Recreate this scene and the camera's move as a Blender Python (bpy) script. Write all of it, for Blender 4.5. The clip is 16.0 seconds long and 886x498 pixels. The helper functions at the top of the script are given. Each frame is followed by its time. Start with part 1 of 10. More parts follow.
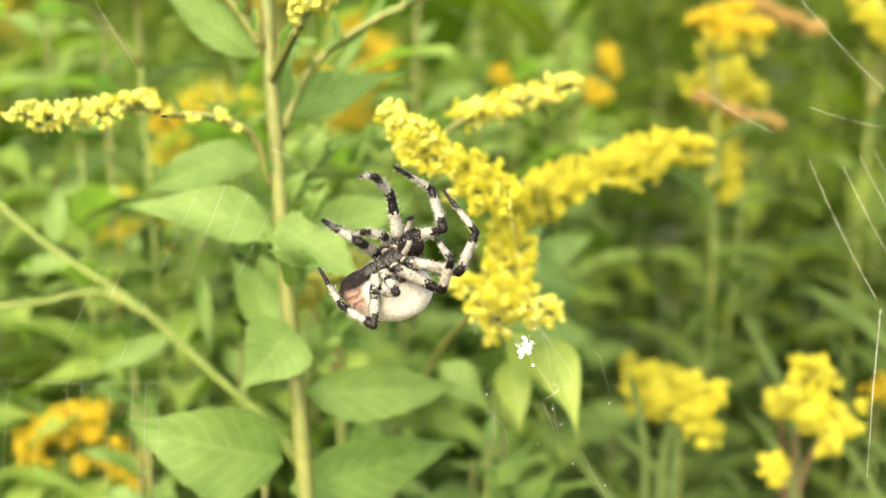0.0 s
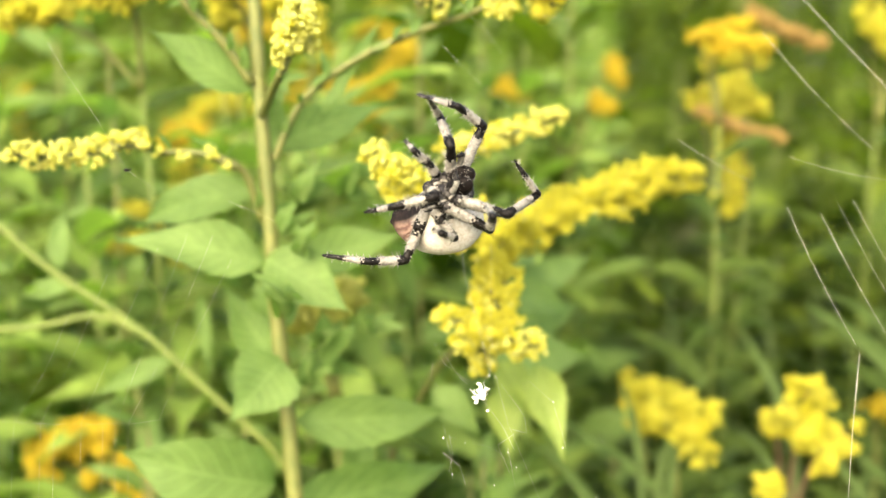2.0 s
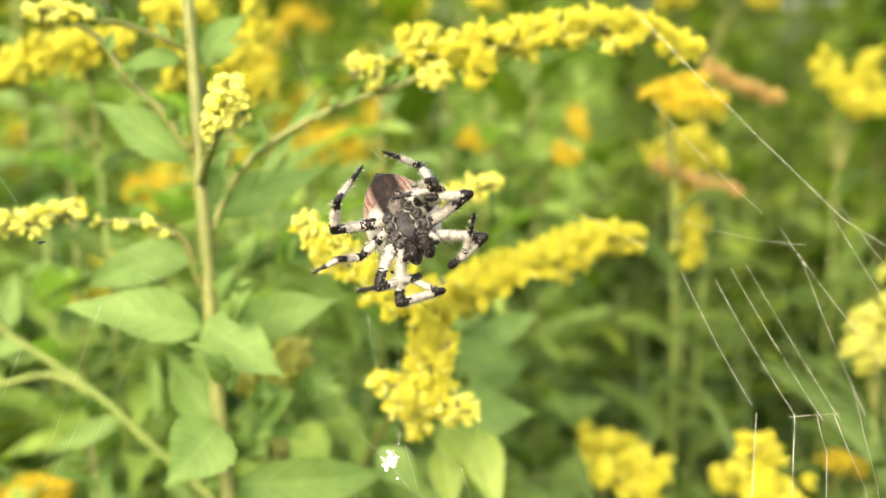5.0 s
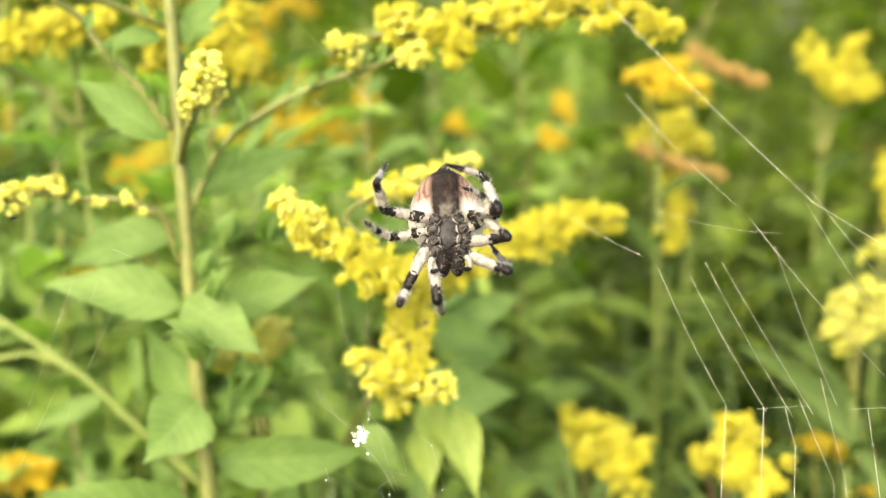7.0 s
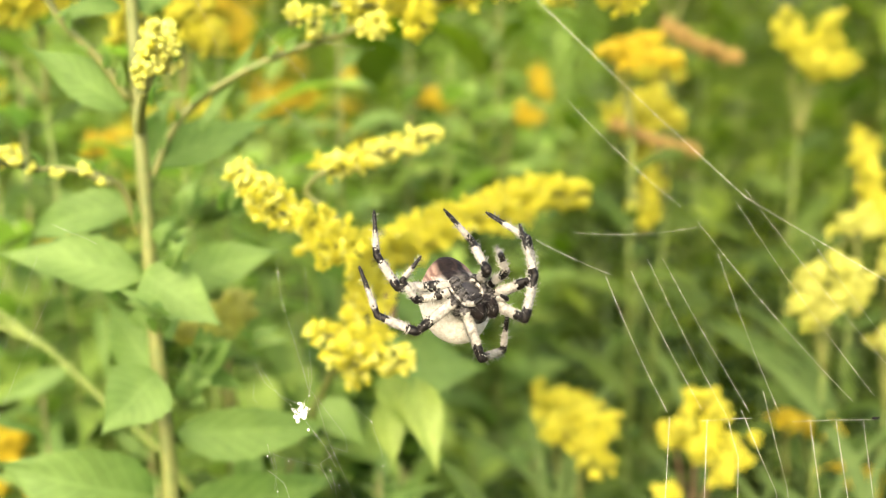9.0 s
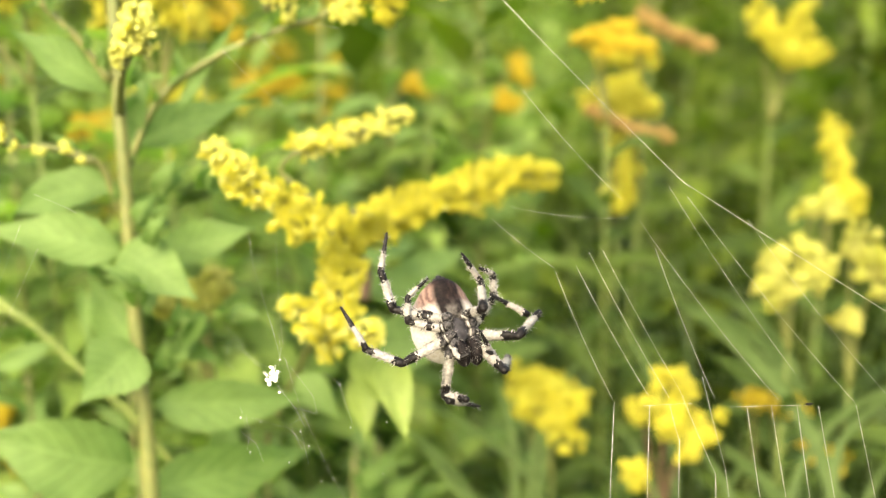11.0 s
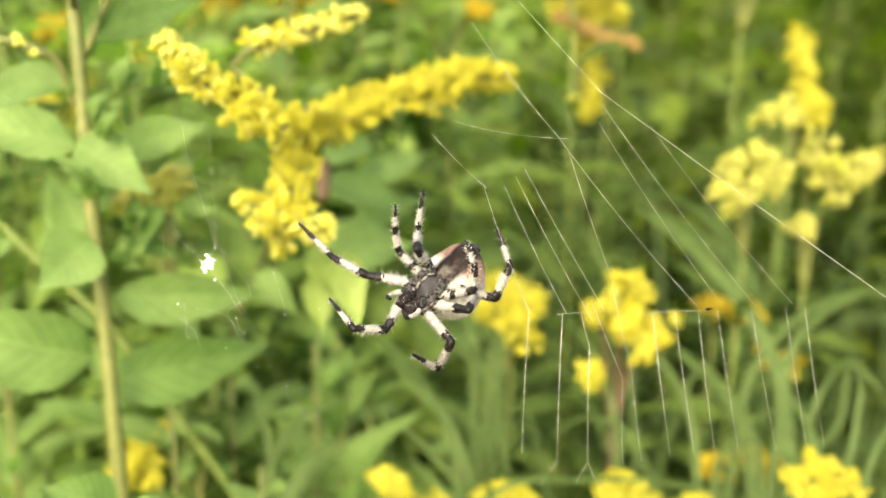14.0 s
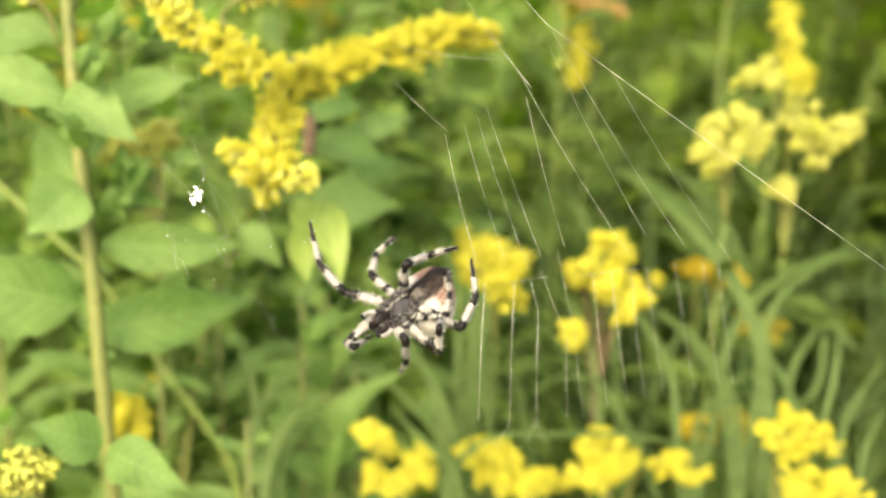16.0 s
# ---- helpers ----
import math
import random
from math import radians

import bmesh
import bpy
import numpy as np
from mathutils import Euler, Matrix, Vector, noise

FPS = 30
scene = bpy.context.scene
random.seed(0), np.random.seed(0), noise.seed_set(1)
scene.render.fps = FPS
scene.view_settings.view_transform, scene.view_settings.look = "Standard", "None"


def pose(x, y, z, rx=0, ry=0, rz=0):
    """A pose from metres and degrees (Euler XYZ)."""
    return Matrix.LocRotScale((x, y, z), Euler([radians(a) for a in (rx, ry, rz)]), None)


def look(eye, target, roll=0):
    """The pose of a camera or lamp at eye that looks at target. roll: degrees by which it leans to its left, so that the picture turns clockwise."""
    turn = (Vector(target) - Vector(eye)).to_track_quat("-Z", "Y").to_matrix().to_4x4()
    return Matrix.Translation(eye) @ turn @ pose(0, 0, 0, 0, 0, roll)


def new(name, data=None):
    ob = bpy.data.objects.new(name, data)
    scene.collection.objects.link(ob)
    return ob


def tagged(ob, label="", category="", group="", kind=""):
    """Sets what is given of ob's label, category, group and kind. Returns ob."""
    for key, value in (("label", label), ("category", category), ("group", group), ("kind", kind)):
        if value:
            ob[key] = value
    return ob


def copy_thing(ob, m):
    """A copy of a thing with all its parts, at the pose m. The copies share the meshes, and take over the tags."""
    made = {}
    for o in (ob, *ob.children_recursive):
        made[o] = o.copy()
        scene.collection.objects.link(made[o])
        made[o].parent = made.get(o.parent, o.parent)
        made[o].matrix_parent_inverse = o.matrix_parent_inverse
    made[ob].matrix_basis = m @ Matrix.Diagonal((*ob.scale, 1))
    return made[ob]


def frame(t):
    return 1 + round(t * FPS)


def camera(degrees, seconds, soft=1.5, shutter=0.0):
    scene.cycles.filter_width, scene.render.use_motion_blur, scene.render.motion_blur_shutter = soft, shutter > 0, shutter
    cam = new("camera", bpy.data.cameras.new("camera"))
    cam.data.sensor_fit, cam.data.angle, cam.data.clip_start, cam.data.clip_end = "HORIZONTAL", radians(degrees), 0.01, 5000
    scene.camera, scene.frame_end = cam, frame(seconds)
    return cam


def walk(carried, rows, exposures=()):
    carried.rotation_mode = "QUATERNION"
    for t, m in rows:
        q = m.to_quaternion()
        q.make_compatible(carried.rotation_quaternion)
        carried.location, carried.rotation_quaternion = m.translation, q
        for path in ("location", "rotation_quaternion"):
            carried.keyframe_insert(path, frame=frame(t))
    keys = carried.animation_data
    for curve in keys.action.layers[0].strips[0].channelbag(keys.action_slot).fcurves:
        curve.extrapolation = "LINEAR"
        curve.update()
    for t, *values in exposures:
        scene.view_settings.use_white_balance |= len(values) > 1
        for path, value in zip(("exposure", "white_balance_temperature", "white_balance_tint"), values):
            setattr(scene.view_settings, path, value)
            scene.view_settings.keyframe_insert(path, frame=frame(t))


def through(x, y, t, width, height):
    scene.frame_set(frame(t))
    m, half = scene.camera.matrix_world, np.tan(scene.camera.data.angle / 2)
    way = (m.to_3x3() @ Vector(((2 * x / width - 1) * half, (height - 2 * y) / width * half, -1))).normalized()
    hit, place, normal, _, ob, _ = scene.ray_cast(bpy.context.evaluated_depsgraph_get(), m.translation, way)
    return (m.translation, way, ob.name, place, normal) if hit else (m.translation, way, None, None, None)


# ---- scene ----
cam = camera(45, 16.0, soft=1.2)
cam.data.dof.use_dof = True
cam.data.dof.focus_distance = 0.200
cam.data.dof.aperture_fstop = 9.5
walk(cam, [
    (0, pose(2e-05, 0.00026, 1.09993, 77.989, 0.025, 0.017)),
    (0.5, pose(0.00388, 0.00141, 1.10188, 77.899, -0.149, 0.7)),
    (1, pose(0.00768, 0.00123, 1.10349, 77.707, 0.172, 1.341)),
    (1.5, pose(0.00946, -0.00014, 1.10598, 77.36, 0.261, 1.556)),
    (2, pose(0.01149, -0.00106, 1.11315, 77.071, 0.418, 1.669)),
    (2.5, pose(0.01628, 0.00028, 1.11873, 77.807, 0.362, 1.849)),
    (3, pose(0.02026, 0.00126, 1.12218, 78.558, 0.528, 1.809)),
    (3.5, pose(0.02679, 0.00087, 1.12216, 78.939, 0.514, 2.057)),
    (4, pose(0.0281, -0.00058, 1.12524, 78.705, 0.65, 1.878)),
    (6.5, pose(0.03263, -0.00301, 1.11925, 78.484, 0.402, 1.803)),
    (7, pose(0.03376, -0.00374, 1.12047, 78.071, 0.333, 1.691)),
    (7.5, pose(0.03492, -0.0033, 1.12567, 77.48, 0.363, 1.633)),
    (8, pose(0.03428, -0.0037, 1.12054, 77.83, 0.116, 1.494)),
    (8.5, pose(0.03807, -0.00362, 1.11884, 77.489, 0.053, 1.608)),
    (9, pose(0.04324, -0.0032, 1.11817, 77.039, 0.079, 1.589)),
    (11.5, pose(0.05179, -0.01404, 1.11597, 76.221, -0.472, 1.356)),
    (12, pose(0.05406, -0.01374, 1.11348, 75.331, -0.744, 1.425)),
    (12.5, pose(0.05688, -0.01408, 1.11303, 74.203, -0.749, 1.382)),
    (13, pose(0.06168, -0.01553, 1.11044, 73.565, -0.719, 1.399)),
    (13.5, pose(0.06334, -0.01769, 1.11052, 73.021, -0.718, 1.34)),
    (14, pose(0.06207, -0.01862, 1.11189, 72.38, -0.955, 1.291)),
    (14.5, pose(0.06415, -0.02023, 1.11145, 72.378, -0.994, 1.3)),
    (15, pose(0.06486, -0.02445, 1.10781, 72.353, -1.345, 1.279)),
    (15.5, pose(0.0649, -0.02672, 1.10487, 72.236, -1.495, 1.379)),
    (16, pose(0.06823, -0.02751, 1.10276, 71.955, -1.397, 1.511)),
])

# light: bright overcast sky
world = bpy.data.worlds.new("sky")
scene.world = world
world.use_nodes = True
_n = world.node_tree.nodes
_sky = _n.new("ShaderNodeTexSky")
_sky.sky_type = "NISHITA"
_sky.sun_disc = False
_sky.sun_elevation = radians(41)
_sky.sun_rotation = radians(200)
_sky.air_density = 1.0
_sky.dust_density = 4.0
_n["Background"].inputs["Strength"].default_value = 0.13
world.node_tree.links.new(_sky.outputs["Color"], _n["Background"].inputs["Color"])
_sun = bpy.data.lights.new("sun", "SUN")
_sun.energy, _sun.angle, _sun.color = 0.95, radians(60), (1.0, 0.96, 0.88)
sun = new("sun", _sun)
sun.matrix_world = look((-0.34 * 5, -0.94 * 5, 4.3), (0, 0, 0))
scene.view_settings.exposure = 2.7
scene.view_settings.use_white_balance = True
scene.view_settings.white_balance_temperature = 8000
scene.view_settings.white_balance_tint = 5


# ---- materials ----
def material(name, rough=0.6, spec=0.5):
    m = bpy.data.materials.new(name)
    m.use_nodes = True
    b = m.node_tree.nodes["Principled BSDF"]
    b.inputs["Roughness"].default_value = rough
    b.inputs["Specular IOR Level"].default_value = spec
    return m, m.node_tree.nodes, m.node_tree.links, b


def ramp(nodes, stops):
    r = nodes.new("ShaderNodeValToRGB")
    while len(r.color_ramp.elements) < len(stops):
        r.color_ramp.elements.new(0.5)
    for e, (p, c) in zip(r.color_ramp.elements, stops):
        e.position, e.color = p, (*c, 1)
    return r


def mixed(nodes, links, a, b, fac, mode="MIX"):
    m = nodes.new("ShaderNodeMix")
    m.data_type, m.blend_type = "RGBA", mode
    for sock, v in ((m.inputs[0], fac), (m.inputs[6], a), (m.inputs[7], b)):
        if hasattr(v, "is_linked"):
            links.new(v, sock)
        elif isinstance(v, (int, float)):
            sock.default_value = v
        else:
            sock.default_value = (*v, 1)
    return m.outputs[2]


def noise_tex(nodes, links, scale, detail=3, rough=0.55, coord="Object"):
    t = nodes.new("ShaderNodeTexNoise")
    t.inputs["Scale"].default_value, t.inputs["Detail"].default_value = scale, detail
    t.inputs["Roughness"].default_value = rough
    c = nodes.new("ShaderNodeTexCoord")
    links.new(c.outputs[coord], t.inputs["Vector"])
    return t


def bumped(nodes, links, b, height, strength, distance):
    k = nodes.new("ShaderNodeBump")
    k.inputs["Strength"].default_value, k.inputs["Distance"].default_value = strength, distance
    links.new(height, k.inputs["Height"])
    links.new(k.outputs["Normal"], b.inputs["Normal"])


def leaf_material(name, dark, light, through, island=False, veins=True, rough=0.5, spec=0.3):
    """Leaf with veins along its UV map, blotches, and light coming through."""
    m, n, l, b = material(name, rough, spec)
    if island:
        r = n.new("ShaderNodeNewGeometry").outputs["Random Per Island"]
    else:
        r = n.new("ShaderNodeObjectInfo").outputs["Random"]
    t = noise_tex(n, l, 140, 4)
    t2 = noise_tex(n, l, 900, 2)
    base = mixed(n, l, dark, light, r)
    blotch = ramp(n, ((0.3, (0.75, 0.78, 0.7)), (0.7, (1.15, 1.12, 1.1))))
    l.new(t.outputs["Fac"], blotch.inputs[0])
    col = mixed(n, l, base, blotch.outputs[0], 1.0, "MULTIPLY")
    height = t2.outputs["Fac"]
    if veins:
        uv = n.new("ShaderNodeUVMap")
        sep = n.new("ShaderNodeSeparateXYZ")
        l.new(uv.outputs[0], sep.inputs[0])
        # distance from midrib, and slanted side veins
        ab = n.new("ShaderNodeMath"); ab.operation = "ABSOLUTE"
        l.new(sep.outputs["Y"], ab.inputs[0])
        sl = n.new("ShaderNodeMath"); sl.operation = "MULTIPLY_ADD"
        l.new(ab.outputs[0], sl.inputs[0]); sl.inputs[1].default_value = -0.22
        l.new(sep.outputs["X"], sl.inputs[2])
        fr = n.new("ShaderNodeMath"); fr.operation = "PINGPONG"
        l.new(sl.outputs[0], fr.inputs[0]); fr.inputs[1].default_value = 0.055
        sv = ramp(n, ((0.0, (1, 1, 1)), (0.012, (0, 0, 0))))
        l.new(fr.outputs[0], sv.inputs[0])
        mv = ramp(n, ((0.0, (1, 1, 1)), (0.07, (0, 0, 0))))
        l.new(ab.outputs[0], mv.inputs[0])
        v = mixed(n, l, sv.outputs[0], mv.outputs[0], 1.0, "LIGHTEN")
        vf = n.new("ShaderNodeMath"); vf.operation = "MULTIPLY"
        l.new(v, vf.inputs[0]); vf.inputs[1].default_value = 0.2
        pale = tuple(min(1, c * 1.9 + 0.03) for c in light)
        col = mixed(n, l, col, pale, vf.outputs[0])
        hm = n.new("ShaderNodeMath"); hm.operation = "MULTIPLY_ADD"
        l.new(v, hm.inputs[0]); hm.inputs[1].default_value = -0.8
        l.new(t2.outputs["Fac"], hm.inputs[2])
        height = hm.outputs[0]
    l.new(col, b.inputs["Base Color"])
    bumped(n, l, b, height, 0.35, 0.0006)
    tr = n.new("ShaderNodeBsdfTranslucent")
    tc = mixed(n, l, col, through, 1.0, "MULTIPLY")
    l.new(tc, tr.inputs["Color"])
    mx = n.new("ShaderNodeMixShader")
    mx.inputs[0].default_value = 0.5
    l.new(b.outputs[0], mx.inputs[1]); l.new(tr.outputs[0], mx.inputs[2])
    l.new(mx.outputs[0], n["Material Output"].inputs["Surface"])
    return m


def mottled(name, a, b_, scale, rough=0.6, bump=0.3, dist=0.0005, rand=0.0, through=0.0, island=False, spec=0.3):
    """Two colours mottled by noise, each object or island a little lighter or darker."""
    m, n, l, b = material(name, rough, spec)
    t = noise_tex(n, l, scale, 4)
    cr = ramp(n, ((0.3, a), (0.7, b_)))
    l.new(t.outputs["Fac"], cr.inputs[0])
    col = cr.outputs[0]
    if rand:
        src = n.new("ShaderNodeNewGeometry").outputs["Random Per Island"] if island else n.new("ShaderNodeObjectInfo").outputs["Random"]
        rr = ramp(n, ((0.0, (1 - rand,) * 3), (1.0, (1 + rand * 0.6,) * 3)))
        l.new(src, rr.inputs[0])
        col = mixed(n, l, col, rr.outputs[0], 1.0, "MULTIPLY")
    l.new(col, b.inputs["Base Color"])
    bumped(n, l, b, t.outputs["Fac"], bump, dist)
    if through:
        tr = n.new("ShaderNodeBsdfTranslucent")
        l.new(col, tr.inputs["Color"])
        mx = n.new("ShaderNodeMixShader")
        mx.inputs[0].default_value = through
        l.new(b.outputs[0], mx.inputs[1]); l.new(tr.outputs[0], mx.inputs[2])
        l.new(mx.outputs[0], n["Material Output"].inputs["Surface"])
    return m


LEAF = leaf_material("goldenrod_leaf", (0.102, 0.174, 0.045), (0.146, 0.227, 0.071), (1.0, 1.3, 0.6), rough=0.6, spec=0.22)
LEAF_YOUNG = leaf_material("young_leaf", (0.162, 0.230, 0.047), (0.196, 0.264, 0.064), (1.0, 1.25, 0.5), rough=0.5, spec=0.3)
# goldenrod leaf green darkened, so the colour itself carries shade behind the web
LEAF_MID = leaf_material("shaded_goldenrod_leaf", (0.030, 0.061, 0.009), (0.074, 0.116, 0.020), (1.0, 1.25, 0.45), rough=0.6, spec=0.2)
LEAF_PALE = leaf_material("pale_meadow_leaf", (0.135, 0.212, 0.045), (0.245, 0.345, 0.092), (1.0, 1.3, 0.55), island=True, veins=False, rough=0.6, spec=0.2)
# meadow leaf green darkened to imitate the shade deep between the plants
LEAF_SHADED = leaf_material("shaded_meadow_leaf", (0.016, 0.033, 0.004), (0.053, 0.081, 0.011), (1.05, 1.3, 0.4), island=True, veins=False, rough=0.7, spec=0.12)
LEAF_FAR = leaf_material("meadow_leaf", (0.032, 0.064, 0.007), (0.122, 0.173, 0.023), (1.05, 1.3, 0.4), island=True, veins=False, rough=0.7, spec=0.12)
LEAF_BLUE = leaf_material("grass_leaf", (0.055, 0.098, 0.03), (0.125, 0.182, 0.066), (1.0, 1.2, 0.6), island=True, veins=False, rough=0.6, spec=0.2)
STEM = mottled("green_stem", (0.074, 0.092, 0.021), (0.122, 0.127, 0.035), 300, 0.55, 0.4, 0.0004)
STEM_FAR = mottled("meadow_stem", (0.076, 0.111, 0.021), (0.119, 0.153, 0.034), 200, 0.6, 0.4, 0.0004)
STEM_BROWN = mottled("brown_stem", (0.07, 0.04, 0.025), (0.12, 0.08, 0.04), 200, 0.7)
BUD = mottled("flower_bud", (0.44, 0.45, 0.06), (0.58, 0.575, 0.18), 500, 0.5, 0.3, 0.0003, 0.15, 0.42)
PETAL = mottled("yellow_floret", (0.623, 0.591, 0.047), (0.660, 0.642, 0.112), 400, 0.55, 0.3, 0.0003, 0.12, 0.55)
BUD_JOINED = mottled("flower_bud_joined", (0.44, 0.45, 0.06), (0.58, 0.575, 0.18), 500, 0.5, 0.3, 0.0003, 0.15, 0.42, island=True)
PETAL_JOINED = mottled("yellow_floret_joined", (0.623, 0.591, 0.047), (0.660, 0.642, 0.112), 400, 0.55, 0.3, 0.0003, 0.12, 0.55, island=True)
PETAL_FAR = mottled("yellow_plume", (0.432, 0.405, 0.028), (0.497, 0.478, 0.064), 120, 0.6, 0.3, 0.001, 0.2, 0.45, island=True)
PETAL_PALE = mottled("pale_plume", (0.338, 0.360, 0.043), (0.432, 0.432, 0.115), 120, 0.6, 0.3, 0.001, 0.2, 0.4, island=True)
PETAL_OLD = mottled("orange_plume", (0.416, 0.304, 0.016), (0.496, 0.392, 0.032), 120, 0.7, 0.3, 0.001, 0.3, 0.4, island=True)
PETAL_BROWN = mottled("withered_plume", (0.19, 0.12, 0.035), (0.28, 0.19, 0.055), 120, 0.8, 0.3, 0.001, 0.4, 0.2, island=True)
SOIL = mottled("meadow_soil", (0.035, 0.03, 0.015), (0.06, 0.07, 0.025), 9, 0.95, 0.6, 0.02)


def silk_material():
    """Fine silk: pale, and half see-through."""
    m, n, l, b = material("silk", 0.35, 0.5)
    b.inputs["Base Color"].default_value = (0.66, 0.66, 0.58, 1)
    t = n.new("ShaderNodeBsdfTransparent")
    x = n.new("ShaderNodeMixShader")
    k = noise_tex(n, l, 160, 2)
    r = ramp(n, ((0.35, (0.05, 0.05, 0.05)), (0.65, (0.55, 0.55, 0.55))))
    l.new(k.outputs["Fac"], r.inputs[0])
    l.new(r.outputs[0], x.inputs[0])
    l.new(b.outputs[0], x.inputs[1]); l.new(t.outputs[0], x.inputs[2])
    l.new(x.outputs[0], n["Material Output"].inputs["Surface"])
    return m


SILK = silk_material()
SILK_BEAD = mottled("silk_bead", (0.55, 0.55, 0.48), (0.68, 0.68, 0.6), 900, 0.35, 0.0)


# ---- building helpers ----
def thing(name, label, category, group="", kind="", at=(0, 0, 0)):
    ob = new(name)
    ob.empty_display_size = 0.01
    ob.location = at
    return tagged(ob, label, category, group, kind)


def mesh_of(name, verts, faces, mat, smooth=True, uvs=None):
    me = bpy.data.meshes.new(name)
    me.from_pydata([tuple(v) for v in verts], [], faces)
    mats = mat if isinstance(mat, (list, tuple)) else [mat]
    for x in mats:
        me.materials.append(x)
    if uvs is not None:
        lay = me.uv_layers.new(name="UVMap")
        idx = np.empty(len(me.loops), dtype=np.int32)
        me.loops.foreach_get("vertex_index", idx)
        lay.data.foreach_set("uv", np.asarray(uvs, dtype=np.float32)[idx].ravel())
    if smooth:
        me.polygons.foreach_set("use_smooth", [True] * len(me.polygons))
    me.update()
    return me


def child(name, me, parent, label="", kind=""):
    ob = new(name, me)
    ob.parent = parent
    return tagged(ob, label, kind=kind)


def smooth_path(pts, per=6):
    """A smooth line through the points, with tangents weighed by the distances between them."""
    p = np.array(pts, float)
    if len(p) == 2:
        return p[0] + (p[1] - p[0]) * np.linspace(0, 1, per + 1)[:, None]
    d = np.linalg.norm(np.diff(p[:, :3], axis=0), axis=1) + 1e-9
    v = np.diff(p, axis=0) / d[:, None]
    m = np.vstack([v[:1], (v[:-1] * d[1:, None] + v[1:] * d[:-1, None]) / (d[1:] + d[:-1])[:, None], v[-1:]])
    out = []
    for i in range(len(p) - 1):
        for t in np.linspace(0, 1, per, endpoint=False):
            a, b = 2 * t ** 3 - 3 * t * t + 1, t ** 3 - 2 * t * t + t
            out.append(a * p[i] + b * d[i] * m[i] + (1 - a) * p[i + 1] + (t ** 3 - t * t) * d[i] * m[i + 1])
    out.append(p[-1])
    return np.array(out)


def frames_along(p):
    t = np.gradient(p, axis=0)
    t /= np.linalg.norm(t, axis=1)[:, None] + 1e-12
    ref = np.array([0.31, 0.83, 0.46])
    u = np.cross(t, ref)
    u /= np.linalg.norm(u, axis=1)[:, None] + 1e-12
    return t, u, np.cross(t, u)


def tube_geo(pts, radii, n=8):
    p = np.asarray(pts, float)
    r = np.broadcast_to(np.asarray(radii, float), (len(p),))
    t, u, v = frames_along(p)
    a = np.linspace(0, 2 * np.pi, n, endpoint=False)
    ring = p[:, None] + r[:, None, None] * (np.cos(a)[None, :, None] * u[:, None] + np.sin(a)[None, :, None] * v[:, None])
    verts = ring.reshape(-1, 3)
    faces = []
    for i in range(len(p) - 1):
        for j in range(n):
            k = (j + 1) % n
            faces.append((i * n + j, i * n + k, (i + 1) * n + k, (i + 1) * n + j))
    faces.append(tuple(range(n))[::-1])
    faces.append(tuple((len(p) - 1) * n + j for j in range(n)))
    return verts, faces


class Geo:
    """Gathers pieces of geometry into one mesh."""
    def __init__(self):
        self.v, self.f, self.uv, self.count = [], [], [], 0

    def add(self, verts, faces, uvs=None):
        self.v.append(np.asarray(verts))
        self.f += [tuple(i + self.count for i in f) for f in faces]
        self.uv.append(np.zeros((len(verts), 2)) if uvs is None else np.asarray(uvs))
        self.count += len(verts)

    def mesh(self, name, mat, smooth=True):
        return mesh_of(name, np.concatenate(self.v), self.f, mat, smooth, np.concatenate(self.uv))


def leaf_geo(base, tip, width, face, lift=0.12, fold=0.25, rows=10, cols=4, teeth=0.035, wave=0.032, rng=random, tipd=0.0):
    """A lance-shaped leaf from base to tip; face: the way its upper side looks; lift: how far it arches."""
    b, e, nrm = np.array(base, float), np.array(tip, float), np.array(face, float)
    ax = e - b
    length = np.linalg.norm(ax)
    ax /= length
    nrm -= ax * (nrm @ ax)
    nrm /= np.linalg.norm(nrm) + 1e-9
    side = np.cross(nrm, ax)
    ph = rng.uniform(0, 6.28)
    verts, uvs, faces = [], [], []
    for i in range(rows + 1):
        s = i / rows
        w = width * 0.52 * (max(s, 0.004) ** 0.78 * max(1 - s, 0.0) ** 1.62) / 0.2225
        w *= 1 + teeth * (1 if i % 2 else -1)
        mid = b + ax * length * s + nrm * length * (lift * 4 * s * (1 - s) - tipd * s * s)
        for j in range(cols + 1):
            q = 2 * j / cols - 1
            up = 1.6 * fold * abs(q) * w + wave * length * math.sin(ph + 9 * s + 2 * q) * abs(q)
            verts.append(mid + side * q * w + nrm * up)
            uvs.append((s, q))
    for i in range(rows):
        for j in range(cols):
            a = i * (cols + 1) + j
            faces.append((a, a + 1, a + cols + 2, a + cols + 1))
    return verts, faces, uvs


# florets: a few shapes, shared by all
def spun(profile, n=7):
    p = [(0, 0, z) for z, r in profile]
    return tube_geo(p, [r for z, r in profile], n)


